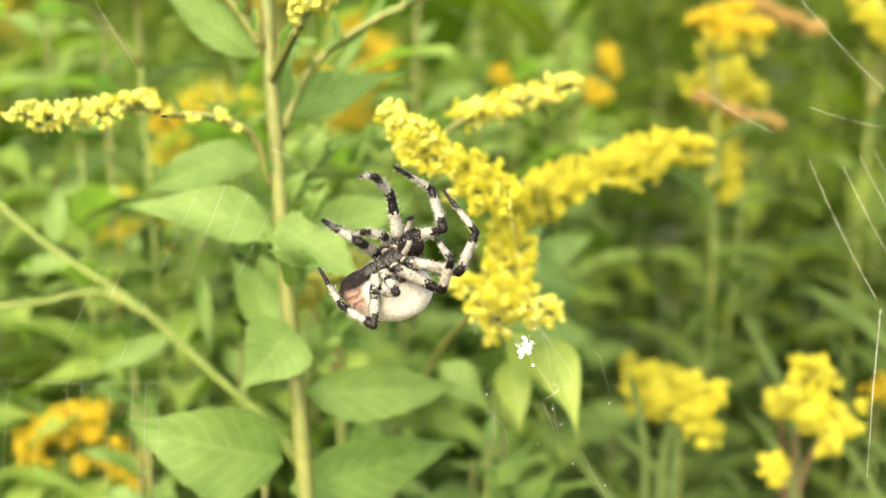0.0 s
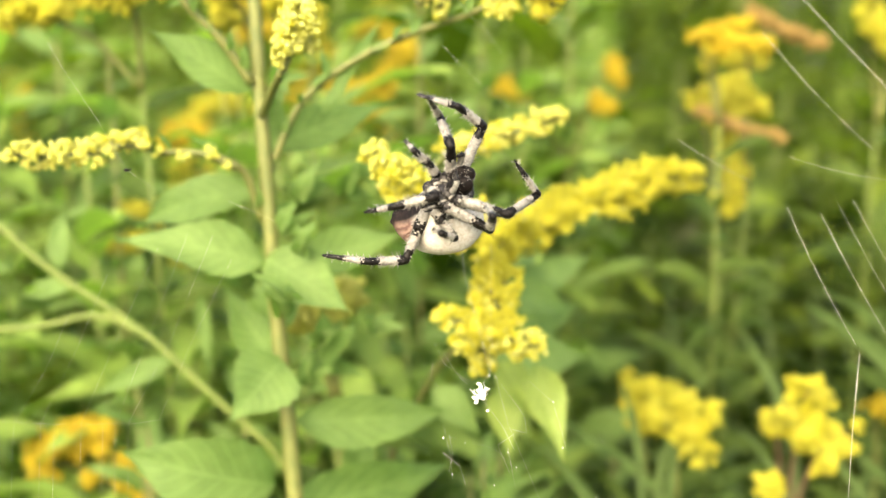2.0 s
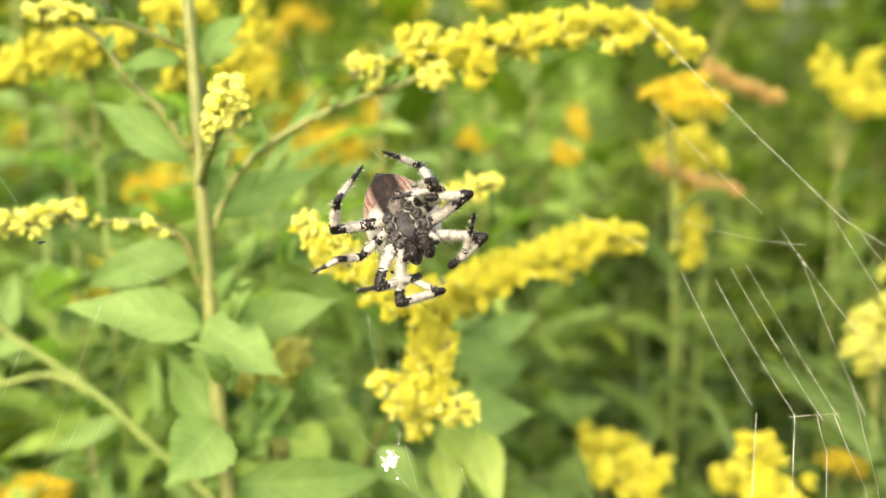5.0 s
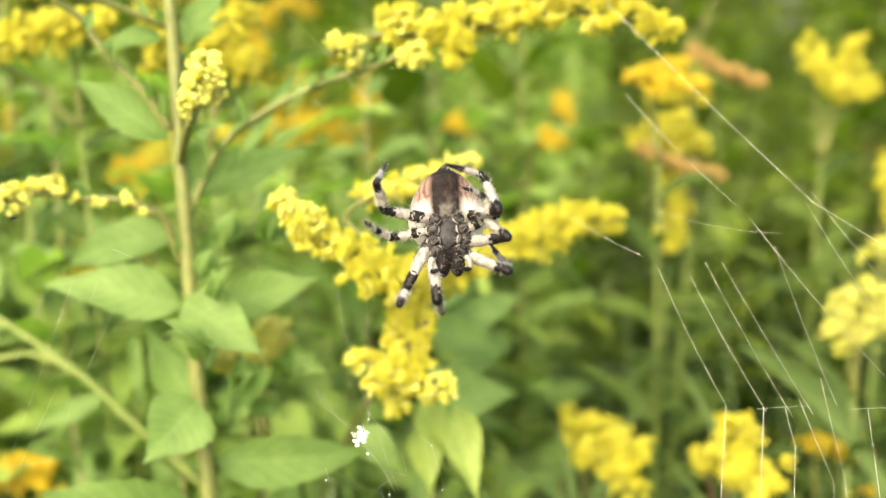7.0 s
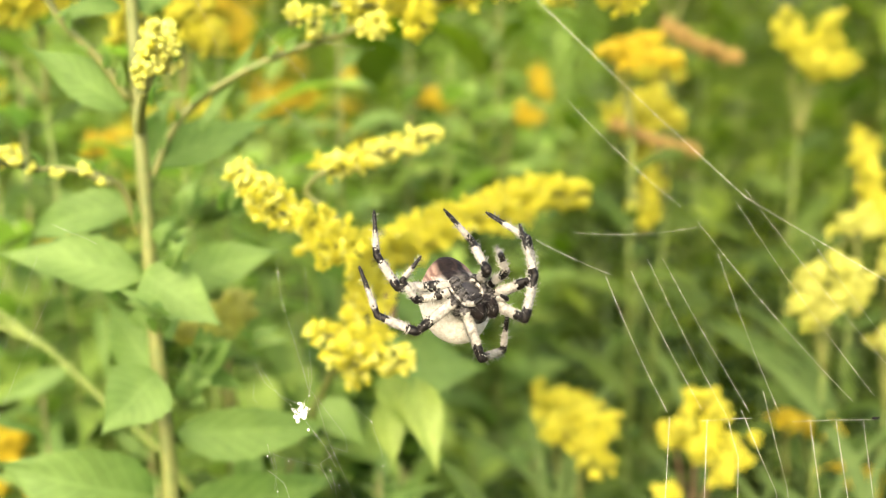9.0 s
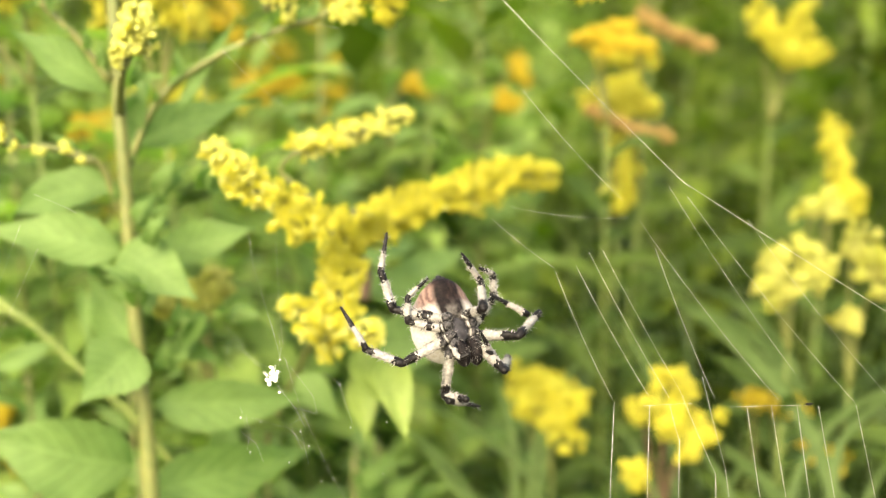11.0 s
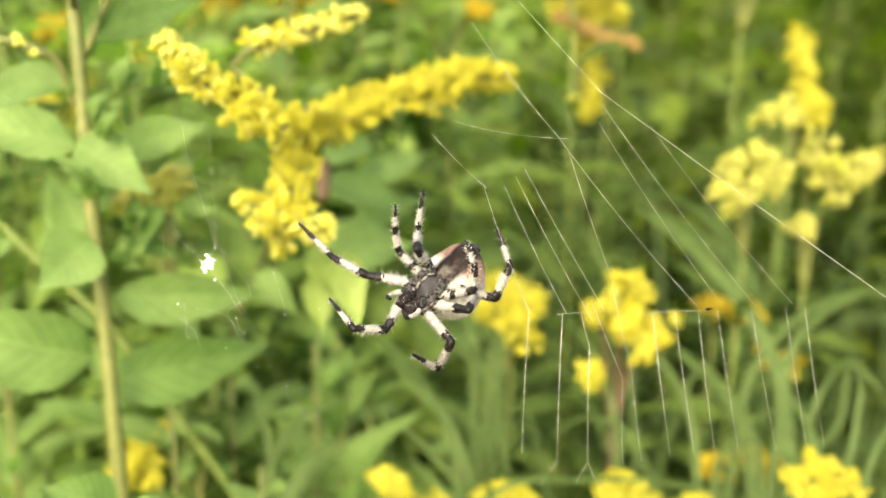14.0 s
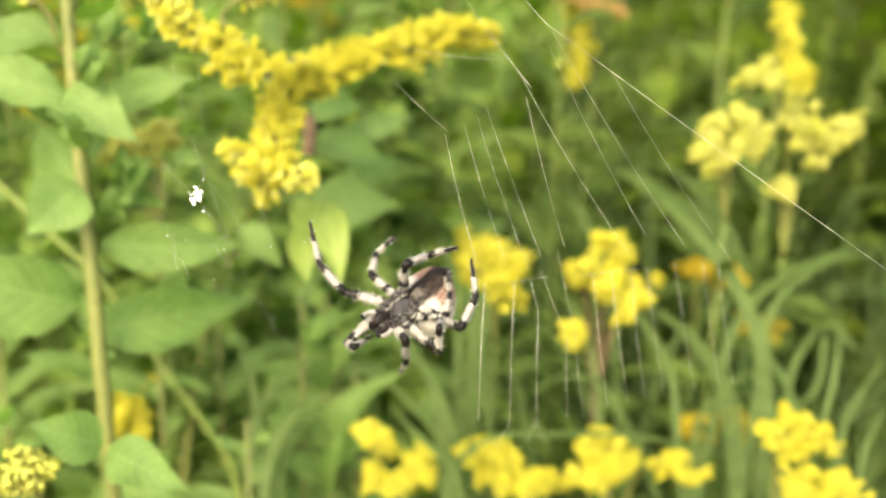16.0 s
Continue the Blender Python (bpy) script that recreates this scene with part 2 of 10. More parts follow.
def floret_meshes():
    rng = random.Random(5)
    buds, blooms = [], []
    for k in range(4):
        h = rng.uniform(0.0030, 0.0040)
        w = rng.uniform(0.00095, 0.0013)
        v, f = spun([(0, w * 0.35), (h * 0.2, w * 0.8), (h * 0.5, w), (h * 0.8, w * 0.9), (h * 0.95, w * 0.55), (h, w * 0.1)])
        buds.append(mesh_of("floret", v, f, BUD))
        g = Geo()
        v, f = spun([(0, w * 0.25), (h * 0.3, w * 0.55), (h * 0.7, w * 0.6), (h * 0.8, w * 0.3)], 6)
        g.add(v, f)
        for i in range(20):
            a = i * 2.4 + rng.uniform(-0.3, 0.3)
            tilt = rng.uniform(-0.1, 1.45)
            ln = rng.uniform(0.0016, 0.0032)
            c, s = math.cos(a), math.sin(a)
            ax = np.array([c * math.cos(tilt), s * math.cos(tilt), math.sin(tilt)])
            sd = np.array([-s, c, 0]) * rng.uniform(0.0002, 0.00034)
            up = np.cross(ax, sd)
            p0 = np.array([0, 0, h * 0.68])
            p1 = p0 + ax * ln * 0.65
            g.add([p0, p1 + sd, p0 + ax * ln - up * 0.4, p1 - sd, p1 + up * 0.8], [(0, 1, 4), (1, 2, 4), (2, 3, 4), (3, 0, 4), (0, 3, 2, 1)])
        blooms.append(g.mesh("floret", PETAL))
    return buds, blooms


BUDS, BLOOMS = floret_meshes()
FLORET_FACES = {me.name: [tuple(q.vertices) for q in me.polygons] for me in BUDS + BLOOMS}


def aligned(direction, at, roll=0.0, size=1.0):
    q = Vector(direction).to_track_quat("Z", "Y").to_matrix().to_4x4()
    return Matrix.Translation(Vector(at)) @ q @ Matrix.Rotation(roll, 4, "Z") @ Matrix.Scale(size, 4)


def raceme(parent, name, pts, radius, bloom, seed, per_mm=1.4, upward=0.6, label=""):
    """A flowering branch: a thin stalk with short twigs, each tipped with a clump of florets.
    The florets nearest the eye are pieces of their own, the rest are joined.
    bloom: share of open florets at the start and the end of the branch."""
    rng = random.Random(seed)
    p = smooth_path(pts, 8)
    v, f = tube_geo(p, np.linspace(0.0011, 0.0006, len(p)), 6)
    stalk = child(name, mesh_of(name, v, f, STEM), parent, label)
    seg = np.linalg.norm(np.diff(p, axis=0), axis=1)
    cum = np.r_[0, np.cumsum(seg)]
    length = cum[-1]

    def along(s):
        return np.array([np.interp(min(max(s, 0), 1) * length, cum, p[:, k]) for k in range(3)])
    count = max(6, int(length * 8200 * per_mm))
    twigs = max(5, int(length / 0.00055 * (radius / 0.0045)))
    clumps = []
    for i in range(twigs):
        s = (i + rng.uniform(0, 1)) / twigs
        ahead = along(s + 0.05) - along(s - 0.05)
        ahead /= np.linalg.norm(ahead) + 1e-9
        d = np.array([rng.gauss(0, 1), rng.gauss(0, 1), rng.gauss(0, 1)])
        d -= ahead * (d @ ahead)
        d /= np.linalg.norm(d) + 1e-9
        d = d + 0.45 * ahead + np.array([0, 0, upward * rng.uniform(0.3, 1.1)])
        clumps.append((s, along(s), d / np.linalg.norm(d), rng.choice((0.45, 0.65, 0.8, 0.9, 1.0, 1.05, 1.18))))
    rest = {0: Geo(), 1: Geo()}
    for i in range(count):
        s, at, out, room = clumps[i % twigs]
        d = out + np.array([rng.gauss(0, 0.5), rng.gauss(0, 0.5), rng.gauss(0.1, 0.5)])
        d /= np.linalg.norm(d)
        taper = 1 - 0.5 * max(0, s - 0.72) / 0.28
        root = at + out * max(0.0002, (radius * 1.08 * taper - 0.0019) * room * rng.uniform(0.35, 1.0)) + d * 0.0011 * rng.uniform(0, 1.2)
        share = bloom[0] + (bloom[1] - bloom[0]) * s
        open_ = rng.random() < share
        src = rng.choice(BLOOMS if open_ else BUDS)
        m = aligned(d, root, rng.uniform(0, 6.28), (rng.uniform(0.42, 0.72) if open_ else rng.uniform(0.36, 0.6)) * (0.7 + 0.3 * taper))
        if i < 190:
            child("floret", src, stalk).matrix_local = m
        else:
            w = np.array(m)
            co = np.empty(len(src.vertices) * 3)
            src.vertices.foreach_get("co", co)
            rest[open_].add(co.reshape(-1, 3) @ w[:3, :3].T + w[:3, 3], FLORET_FACES[src.name])
    for open_, g in rest.items():
        if g.count:
            child("floret_mass", g.mesh("floret_mass", PETAL_JOINED if open_ else BUD_JOINED), stalk, kind="stuff")
    return stalk


def plume_geo(g, pts, radius, rng, per_mm=0.55, size=0.0042):
    """Florets of a far flowering branch: small pointed tufts."""
    p = smooth_path(pts, 6)
    seg = np.linalg.norm(np.diff(p, axis=0), axis=1)
    cum = np.r_[0, np.cumsum(seg)]
    lumps = []
    for i in range(max(6, int(cum[-1] / radius * 9))):
        k = (i + rng.uniform(0, 1)) / max(6, int(cum[-1] / radius * 9))
        d = np.array([rng.gauss(0, 1), rng.gauss(0, 1), rng.gauss(0, 1) + 0.3])
        c = np.array([np.interp(k * cum[-1], cum, p[:, n]) for n in range(3)])
        lumps.append((k, c + d / np.linalg.norm(d) * radius * rng.uniform(0.2, 1.15), rng.uniform(0.2, 0.42)))
    for i in range(max(8, int(cum[-1] * 1000 * per_mm))):
        s, at, room = rng.choice(lumps)
        d = np.array([rng.gauss(0, 1), rng.gauss(0, 1), rng.gauss(0, 1) + 0.4])
        d /= np.linalg.norm(d)
        c = at + d * radius * room * (1 - 0.3 * s) * rng.uniform(0.1, 1.0)
        w, h = size * rng.uniform(0.3, 0.5), size * rng.uniform(0.7, 1.2)
        u = np.cross(d, (0.3, 0.5, 0.8)); u /= np.linalg.norm(u)
        k = np.cross(d, u)
        ring = [c + d * h * 0.55 + (u * math.cos(a) + k * math.sin(a)) * w for a in (0, 1.257, 2.513, 3.77, 5.027)]
        g.add([c, *ring, c + d * h], [(0, 2, 1), (0, 3, 2), (0, 4, 3), (0, 5, 4), (0, 1, 5), (6, 1, 2), (6, 2, 3), (6, 3, 4), (6, 4, 5), (6, 5, 1)])


def leafy(parent, base, tip, width, face, lift=0.1, fold=0.25, seed=0, label="", mat=None, **more):
    v, f, uv = leaf_geo(base, tip, width, face, lift, fold, rows=16, cols=6, rng=random.Random(seed), **more)
    return child("leaf", mesh_of("leaf", v, f, mat or LEAF, True, uv), parent, label)


def stem_part(parent, pts, r0, r1, mat=None, name="stem", label=""):
    p = smooth_path(pts, 6)
    v, f = tube_geo(p, np.linspace(r0, r1, len(p)), 10)
    return child(name, mesh_of(name, v, f, mat or STEM), parent, label)


def axil_shoot(parent, at, out, seed, size=0.011):
    """A young side shoot in a leaf axil: a few small leaves round a bud."""
    rng = random.Random(seed)
    for i in range(4):
        d = np.array(out, float) + np.array([rng.gauss(0, 0.6), rng.gauss(0, 0.4), rng.gauss(0.3, 0.5)])
        d /= np.linalg.norm(d)
        b = np.array(at) + d * 0.001
        e = b + d * size * rng.uniform(0.6, 1.2)
        leafy(parent, b, e, size * rng.uniform(0.38, 0.5), (rng.gauss(0, 0.3), -0.7, 0.9), 0.08, 0.3, seed * 9 + i)


def bracts(parent, pts, count, seed, size=0.007):
    """Small narrow leaves set along a side branch."""
    rng = random.Random(seed)
    p = smooth_path(pts, 8)
    for i in range(count):
        k = int((i + rng.uniform(0.2, 0.9)) / count * (len(p) - 2))
        along = p[k + 1] - p[k]
        along /= np.linalg.norm(along) + 1e-9
        d = along * 0.7 + np.array([rng.gauss(0, 0.5), rng.gauss(0, 0.4), rng.gauss(0.25, 0.5)])
        d /= np.linalg.norm(d)
        leafy(parent, p[k], p[k] + d * size * rng.uniform(0.7, 1.4), size * rng.uniform(0.26, 0.4), (rng.gauss(0, 0.3), -0.7, 0.9), 0.1, 0.3, seed * 31 + i)


def leafy_goldenrod(foot, height, lean, seed, size=0.05, bare=0.55):
    """A goldenrod that does not flower yet: one stem, pale leaves all round its upper part, each a piece of its own."""
    rng = random.Random(seed)
    ob = thing("goldenrod", "leafy pale green goldenrod without flowers", "plant", "leafy goldenrods")
    x, y = foot
    tip = np.array([x + lean, y, height])
    stem_part(ob, [(x, y, 0.0), (x + lean * 0.3, y, height * 0.5), tuple(tip)], 0.0016, 0.0007)
    count = int(height * (1 - bare) / 0.0105)
    for i in range(count):
        s = bare + (1 - bare) * (i + rng.uniform(0, 0.8)) / count
        b = np.array([x + lean * s * s, y, height * s])
        a = i * 2.4 + rng.uniform(-0.4, 0.4)
        ln = size * rng.uniform(0.75, 1.2) * (1.1 - 0.75 * max(0.0, s - 0.8) / 0.2)
        e = b + np.array([math.cos(a), math.sin(a), rng.uniform(-0.2, 0.7)]) * ln
        leafy(ob, b, e, ln * rng.uniform(0.26, 0.36), (math.cos(a) * 0.3, math.sin(a) * 0.3 - 0.4, 0.85), rng.uniform(0.05, 0.16), 0.2, seed * 71 + i)
    return ob


def far_goldenrod(label, plumes, mat, seed, stem_mat=None, leaves=16, off=(0.0, 0.03)):
    """A goldenrod behind the web: stem from the ground, side branches to its plumes, leaves below them."""
    rng = random.Random(900 + seed)
    ob = thing("goldenrod", label, "plant", "goldenrods behind the web")
    mids = np.array([p[len(p) // 2] for p, r in plumes])
    low = mids[:, 2].min() - 0.03
    top = np.array([mids[:, 0].mean(), mids[:, 1].mean() + 0.012, low])
    foot = (top[0] + off[0] + rng.uniform(-0.03, 0.03), top[1] + off[1], 0.0)
    stem_part(ob, [foot, ((foot[0] + top[0]) / 2, (foot[1] + top[1]) / 2 + 0.01, low * 0.55), tuple(top)], 0.0009, 0.0006, stem_mat or STEM_FAR)
    for p, r in plumes:
        a = np.array(p[0])
        stem_part(ob, [tuple(top), tuple((top + a) / 2 + np.array([0, 0.004, 0.008])), tuple(a)], 0.0009, 0.0007, stem_mat, "side_branch")
        g = Geo()
        plume_geo(g, p, r, rng, per_mm=20.0, size=0.0027)
        child("flower_plume", g.mesh("flower_plume", mat), ob, kind="stuff")
    # leaves in the darkened green that stands in for shade
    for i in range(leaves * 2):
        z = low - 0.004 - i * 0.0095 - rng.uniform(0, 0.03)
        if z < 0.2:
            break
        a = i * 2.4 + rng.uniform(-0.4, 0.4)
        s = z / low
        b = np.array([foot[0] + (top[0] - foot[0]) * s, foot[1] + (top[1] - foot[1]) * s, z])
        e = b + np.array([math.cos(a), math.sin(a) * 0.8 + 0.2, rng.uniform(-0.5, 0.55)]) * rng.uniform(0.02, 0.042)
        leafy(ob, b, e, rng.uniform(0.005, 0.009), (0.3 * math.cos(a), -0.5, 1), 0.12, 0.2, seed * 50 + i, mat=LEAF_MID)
    return ob


# ---- meadow ----
def ground_sheet():
    n = 60
    xs = np.concatenate([np.linspace(-60, -4, 12), np.linspace(-3.5, 3.5, n), np.linspace(4, 60, 12)])
    ys = np.concatenate([np.linspace(-60, -3, 12), np.linspace(-2.5, 5, n), np.linspace(5.5, 60, 12)])
    v = [(x, y, 0.02 * noise.noise(Vector((x * 2, y * 2, 0))) + 0.008 * noise.noise(Vector((x * 9, y * 9, 3))) - 0.01) for y in ys for x in xs]
    w = len(xs)
    f = [(j * w + i, j * w + i + 1, (j + 1) * w + i + 1, (j + 1) * w + i) for j in range(len(ys) - 1) for i in range(w - 1)]
    ob = new("ground", mesh_of("ground", v, f, SOIL))
    tagged(ob, "dark damp soil of the meadow under the plants", "ground", kind="structure")


ground_sheet()


LEAF_DRY = leaf_material("dried_leaf", (0.028, 0.022, 0.010), (0.088, 0.060, 0.024), (1.0, 0.8, 0.4), island=True, veins=False, rough=0.8, spec=0.05)


def meadow_plant(seed, height, plume, leaf_mat, leaf_len):
    """One plant of the meadow, rooted at its origin: stem, foliage and, on some, a flower plume."""
    rng = random.Random(seed)
    ob = thing("meadow_plant", ("withered brown meadow plant with curled leaves" if leaf_mat is LEAF_DRY else "tall leafy green meadow plant" + (" with a yellow plume" if plume else "")), "plant", "meadow plants")
    lean = np.array([rng.uniform(-0.06, 0.06), rng.uniform(-0.05, 0.05), 0])
    pts = [(0, 0, 0), tuple(lean * 0.4 + np.array([0, 0, height * 0.5])), tuple(lean + np.array([0, 0, height]))]
    stem_part(ob, pts, 0.0016, 0.0006, STEM_FAR)
    g = Geo()
    count = int(height / 0.0085)
    for i in range(count):
        s = 0.12 + 0.86 * (i + rng.uniform(0, 0.9)) / count
        b = np.array([lean[0] * s * s, lean[1] * s * s, height * s])
        a = i * 2.4 + rng.uniform(-0.5, 0.5)
        ln = leaf_len * rng.uniform(0.7, 1.2) * (1.15 - 0.5 * s)
        e = b + np.array([math.cos(a), math.sin(a), rng.uniform(-0.45, 0.55)]) * ln
        v, f, uv = leaf_geo(b, e, ln * rng.uniform(0.24, 0.36), (math.cos(a) * 0.5, math.sin(a) * 0.5, 0.75), rng.uniform(0.05, 0.2), 0.2, rows=6, cols=2, rng=rng)
        g.add(v, f, uv)
    child("foliage", g.mesh("foliage", leaf_mat), ob, kind="stuff")
    if plume:
        g = Geo()
        top = np.array(pts[2])
        for k in range(5):
            a = rng.uniform(0, 6.28)
            d = np.array([math.cos(a), math.sin(a), 0])
            ln = rng.uniform(0.03, 0.07)
            b = top - np.array([0, 0, 0.02 * k])
            plume_geo(g, [b, b + d * ln * 0.5 + np.array([0, 0, 0.018]), b + d * ln + np.array([0, 0, 0.008])], 0.007, rng, per_mm=5)
        child("flower_plume", g.mesh("flower_plume", plume), ob, kind="stuff")
    return ob


def meadow():
    rng = random.Random(77)
    kinds = [meadow_plant(1, 0.98, None, LEAF_FAR, 0.075), meadow_plant(2, 1.05, None, LEAF_FAR, 0.09), meadow_plant(3, 0.92, None, LEAF_FAR, 0.085),
             meadow_plant(4, 1.04, PETAL_FAR, LEAF_FAR, 0.06), meadow_plant(5, 1.0, PETAL_OLD, LEAF_FAR, 0.055), meadow_plant(6, 0.85, None, LEAF_BLUE, 0.08), meadow_plant(7, 0.9, None, LEAF_DRY, 0.06), meadow_plant(8, 1.0, None, LEAF_PALE, 0.06), meadow_plant(9, 1.04, None, LEAF_PALE, 0.075), meadow_plant(10, 0.96, None, LEAF_PALE, 0.05), meadow_plant(11, 1.0, None, LEAF_SHADED, 0.05), meadow_plant(12, 0.97, None, LEAF_SHADED, 0.065)]
    spots = []
    tries = 0
    while len(spots) < 290 and tries < 20000:
        tries += 1
        y = 0.40 + 3.2 * rng.random() ** 1.7
        x = 0.08 + rng.uniform(-0.5, 0.5) * (0.75 + y * 1.15)
        gap = 0.028 + 0.032 * y
        if all((x - a) ** 2 + (y - b) ** 2 > gap * gap for a, b in spots):
            spots.append((x, y))
    spots = [(x, y) for x, y in spots if (y > 0.5 or x < 0.03) and not (x > 0.08 and 0.5 < y < 1.6 and rng.random() < 0.48)]
    spots = [(x, y) for x, y in spots if not (0.5 < y < 1.5 and abs(x - 0.063 - 0.17 * y) < 0.07)]
    spots += [(0.0, 0.43), (0.01, 0.52), (0.04, 0.56)]
    distant = []
    for i, (x, y) in enumerate(spots):
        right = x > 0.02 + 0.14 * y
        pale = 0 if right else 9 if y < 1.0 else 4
        # right of the web, mostly plants whose leaf colour holds painted shade
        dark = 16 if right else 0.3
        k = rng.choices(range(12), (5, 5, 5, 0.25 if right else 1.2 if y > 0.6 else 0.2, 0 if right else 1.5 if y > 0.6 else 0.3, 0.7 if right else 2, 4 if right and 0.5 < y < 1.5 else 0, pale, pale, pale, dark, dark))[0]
        rise = rng.uniform(-0.09, 0.09) + (0.03 if x < 0.05 else (0.06 if y < 0.7 else 0.13 if y < 1.3 else 0.04)) + min(0.2, 0.05 * y)
        m = pose(x, y, 0, 0, 0, rng.uniform(0, 360))
        if i < 12:
            kinds[i].matrix_basis = m
            continue
        if y > 1.25:
            distant.append((k, m @ Matrix.Diagonal((1, 1, 1 + rise, 1))))
            continue
        ob = copy_thing(kinds[k], m)
        ob.scale = (1, 1, 1 + rise)
    # leafy plants behind the web, most with shade put into their leaf colour
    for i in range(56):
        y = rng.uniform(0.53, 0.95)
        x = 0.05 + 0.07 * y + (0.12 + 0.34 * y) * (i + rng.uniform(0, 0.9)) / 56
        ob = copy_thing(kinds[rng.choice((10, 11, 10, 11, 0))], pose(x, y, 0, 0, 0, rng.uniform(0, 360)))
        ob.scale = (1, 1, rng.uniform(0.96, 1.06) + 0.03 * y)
    # pale undergrowth behind the web's goldenrods
    for i in range(34):
        x, y = -0.2 + 0.26 * (i + rng.uniform(0, 0.9)) / 34, rng.uniform(0.345, 0.47)
        ob = copy_thing(kinds[7 + i % 3], pose(x, y, 0, 0, 0, rng.uniform(0, 360)))
        ob.scale = (1, 1, rng.uniform(0.86, 0.92) if x > 0.02 else rng.uniform(0.9, 0.98) if x > -0.04 else rng.uniform(0.97, 1.06))
    # the same meadow, thinner, on both sides and farther back, joined
    far = []
    while len(far) < 150:
        x, y = rng.uniform(-2.6, 2.7), rng.uniform(0.2, 3.8)
        if abs(x - 0.08) > 0.5 * (0.85 + y * 1.15) + 0.05:
            far.append((rng.choice((0, 1, 2, 3, 5)), pose(x, y, 0, 0, 0, rng.uniform(0, 360)) @ Matrix.Diagonal((1, 1, rng.uniform(0.9, 1.15), 1))))
    far += distant
    g, mats, marks = Geo(), [], []
    for k, m in far:
        w = np.array(m)
        for part_ in kinds[k].children:
            me = part_.data
            co = np.empty(len(me.vertices) * 3)
            me.vertices.foreach_get("co", co)
            if me.materials[0] not in mats:
                mats.append(me.materials[0])
            faces = [tuple(q.vertices) for q in me.polygons]
            g.add(co.reshape(-1, 3) @ w[:3, :3].T + w[:3, 3], faces)
            marks += [mats.index(me.materials[0])] * len(faces)
    me = g.mesh("far_meadow", mats)
    me.polygons.foreach_set("material_index", marks)
    ob = new("far_meadow", me)
    tagged(ob, "tall leafy green meadow plants with scattered yellow plumes", "plants", kind="stuff")


meadow()


def meadow_grass():
    """Short grass on the soil all round."""
    rng = random.Random(12)
    v, f = [], []
    for i in range(14000):
        x, y = rng.gauss(0, 2.4), rng.gauss(0.8, 2.4)
        a, h = rng.uniform(0, 6.28), rng.uniform(0.06, 0.24)
        c, s, w = math.cos(a), math.sin(a), rng.uniform(0.002, 0.004)
        n = len(v)
        v += [(x - s * w, y + c * w, -0.03), (x + s * w, y - c * w, -0.03), (x + c * h * 0.2 - s * w * 0.7, y + s * h * 0.2 + c * w * 0.7, h * 0.6), (x + c * h * 0.2 + s * w * 0.7, y + s * h * 0.2 - c * w * 0.7, h * 0.6), (x + c * h * 0.6, y + s * h * 0.6, h)]
        f += [(n, n + 1, n + 3, n + 2), (n + 2, n + 3, n + 4)]
    ob = new("meadow_grass", mesh_of("meadow_grass", v, f, LEAF_FAR))
    tagged(ob, "short green grass growing from the meadow soil", "grass", kind="stuff")


meadow_grass()


def hedge():
    """Far shrubs that close the view behind the meadow."""
    rng = random.Random(31)
    for i in range(16):
        ob = thing("shrub", "leafy green shrub at the edge of the meadow", "shrub", "shrubs behind the meadow")
        x, y = -5.2 + i * 0.7 + rng.uniform(-0.2, 0.2), 5.2 + rng.uniform(-0.5, 0.5)
        h = rng.uniform(1.7, 2.5)
        for k in range(4):
            a = rng.uniform(0, 6.28)
            stem_part(ob, [(x, y, 0), (x + math.cos(a) * 0.15, y + math.sin(a) * 0.15, h * 0.5), (x + math.cos(a) * 0.4, y + math.sin(a) * 0.4, h * 0.9)], 0.016, 0.005, STEM_BROWN, "limb")
        g = Geo()
        for k in range(2300):
            u = np.array([rng.gauss(0, 0.33), rng.gauss(0, 0.33), 0])
            z = h * rng.uniform(0.05, 1.0) ** 0.8
            u *= 1.15 - 0.5 * z / h
            b = np.array([x, y, z]) + u
            d = np.array([rng.gauss(0, 1), rng.gauss(0, 1), rng.gauss(0.2, 0.6)])
            d /= np.linalg.norm(d)
            v, f, uv = leaf_geo(b, b + d * rng.uniform(0.10, 0.16), 0.065, (d[1], -d[0], 1), 0.1, 0.2, rows=2, cols=2, rng=rng)
            g.add(v, f, uv)
        child("crown", g.mesh("crown", LEAF_FAR), ob, kind="stuff")


hedge()


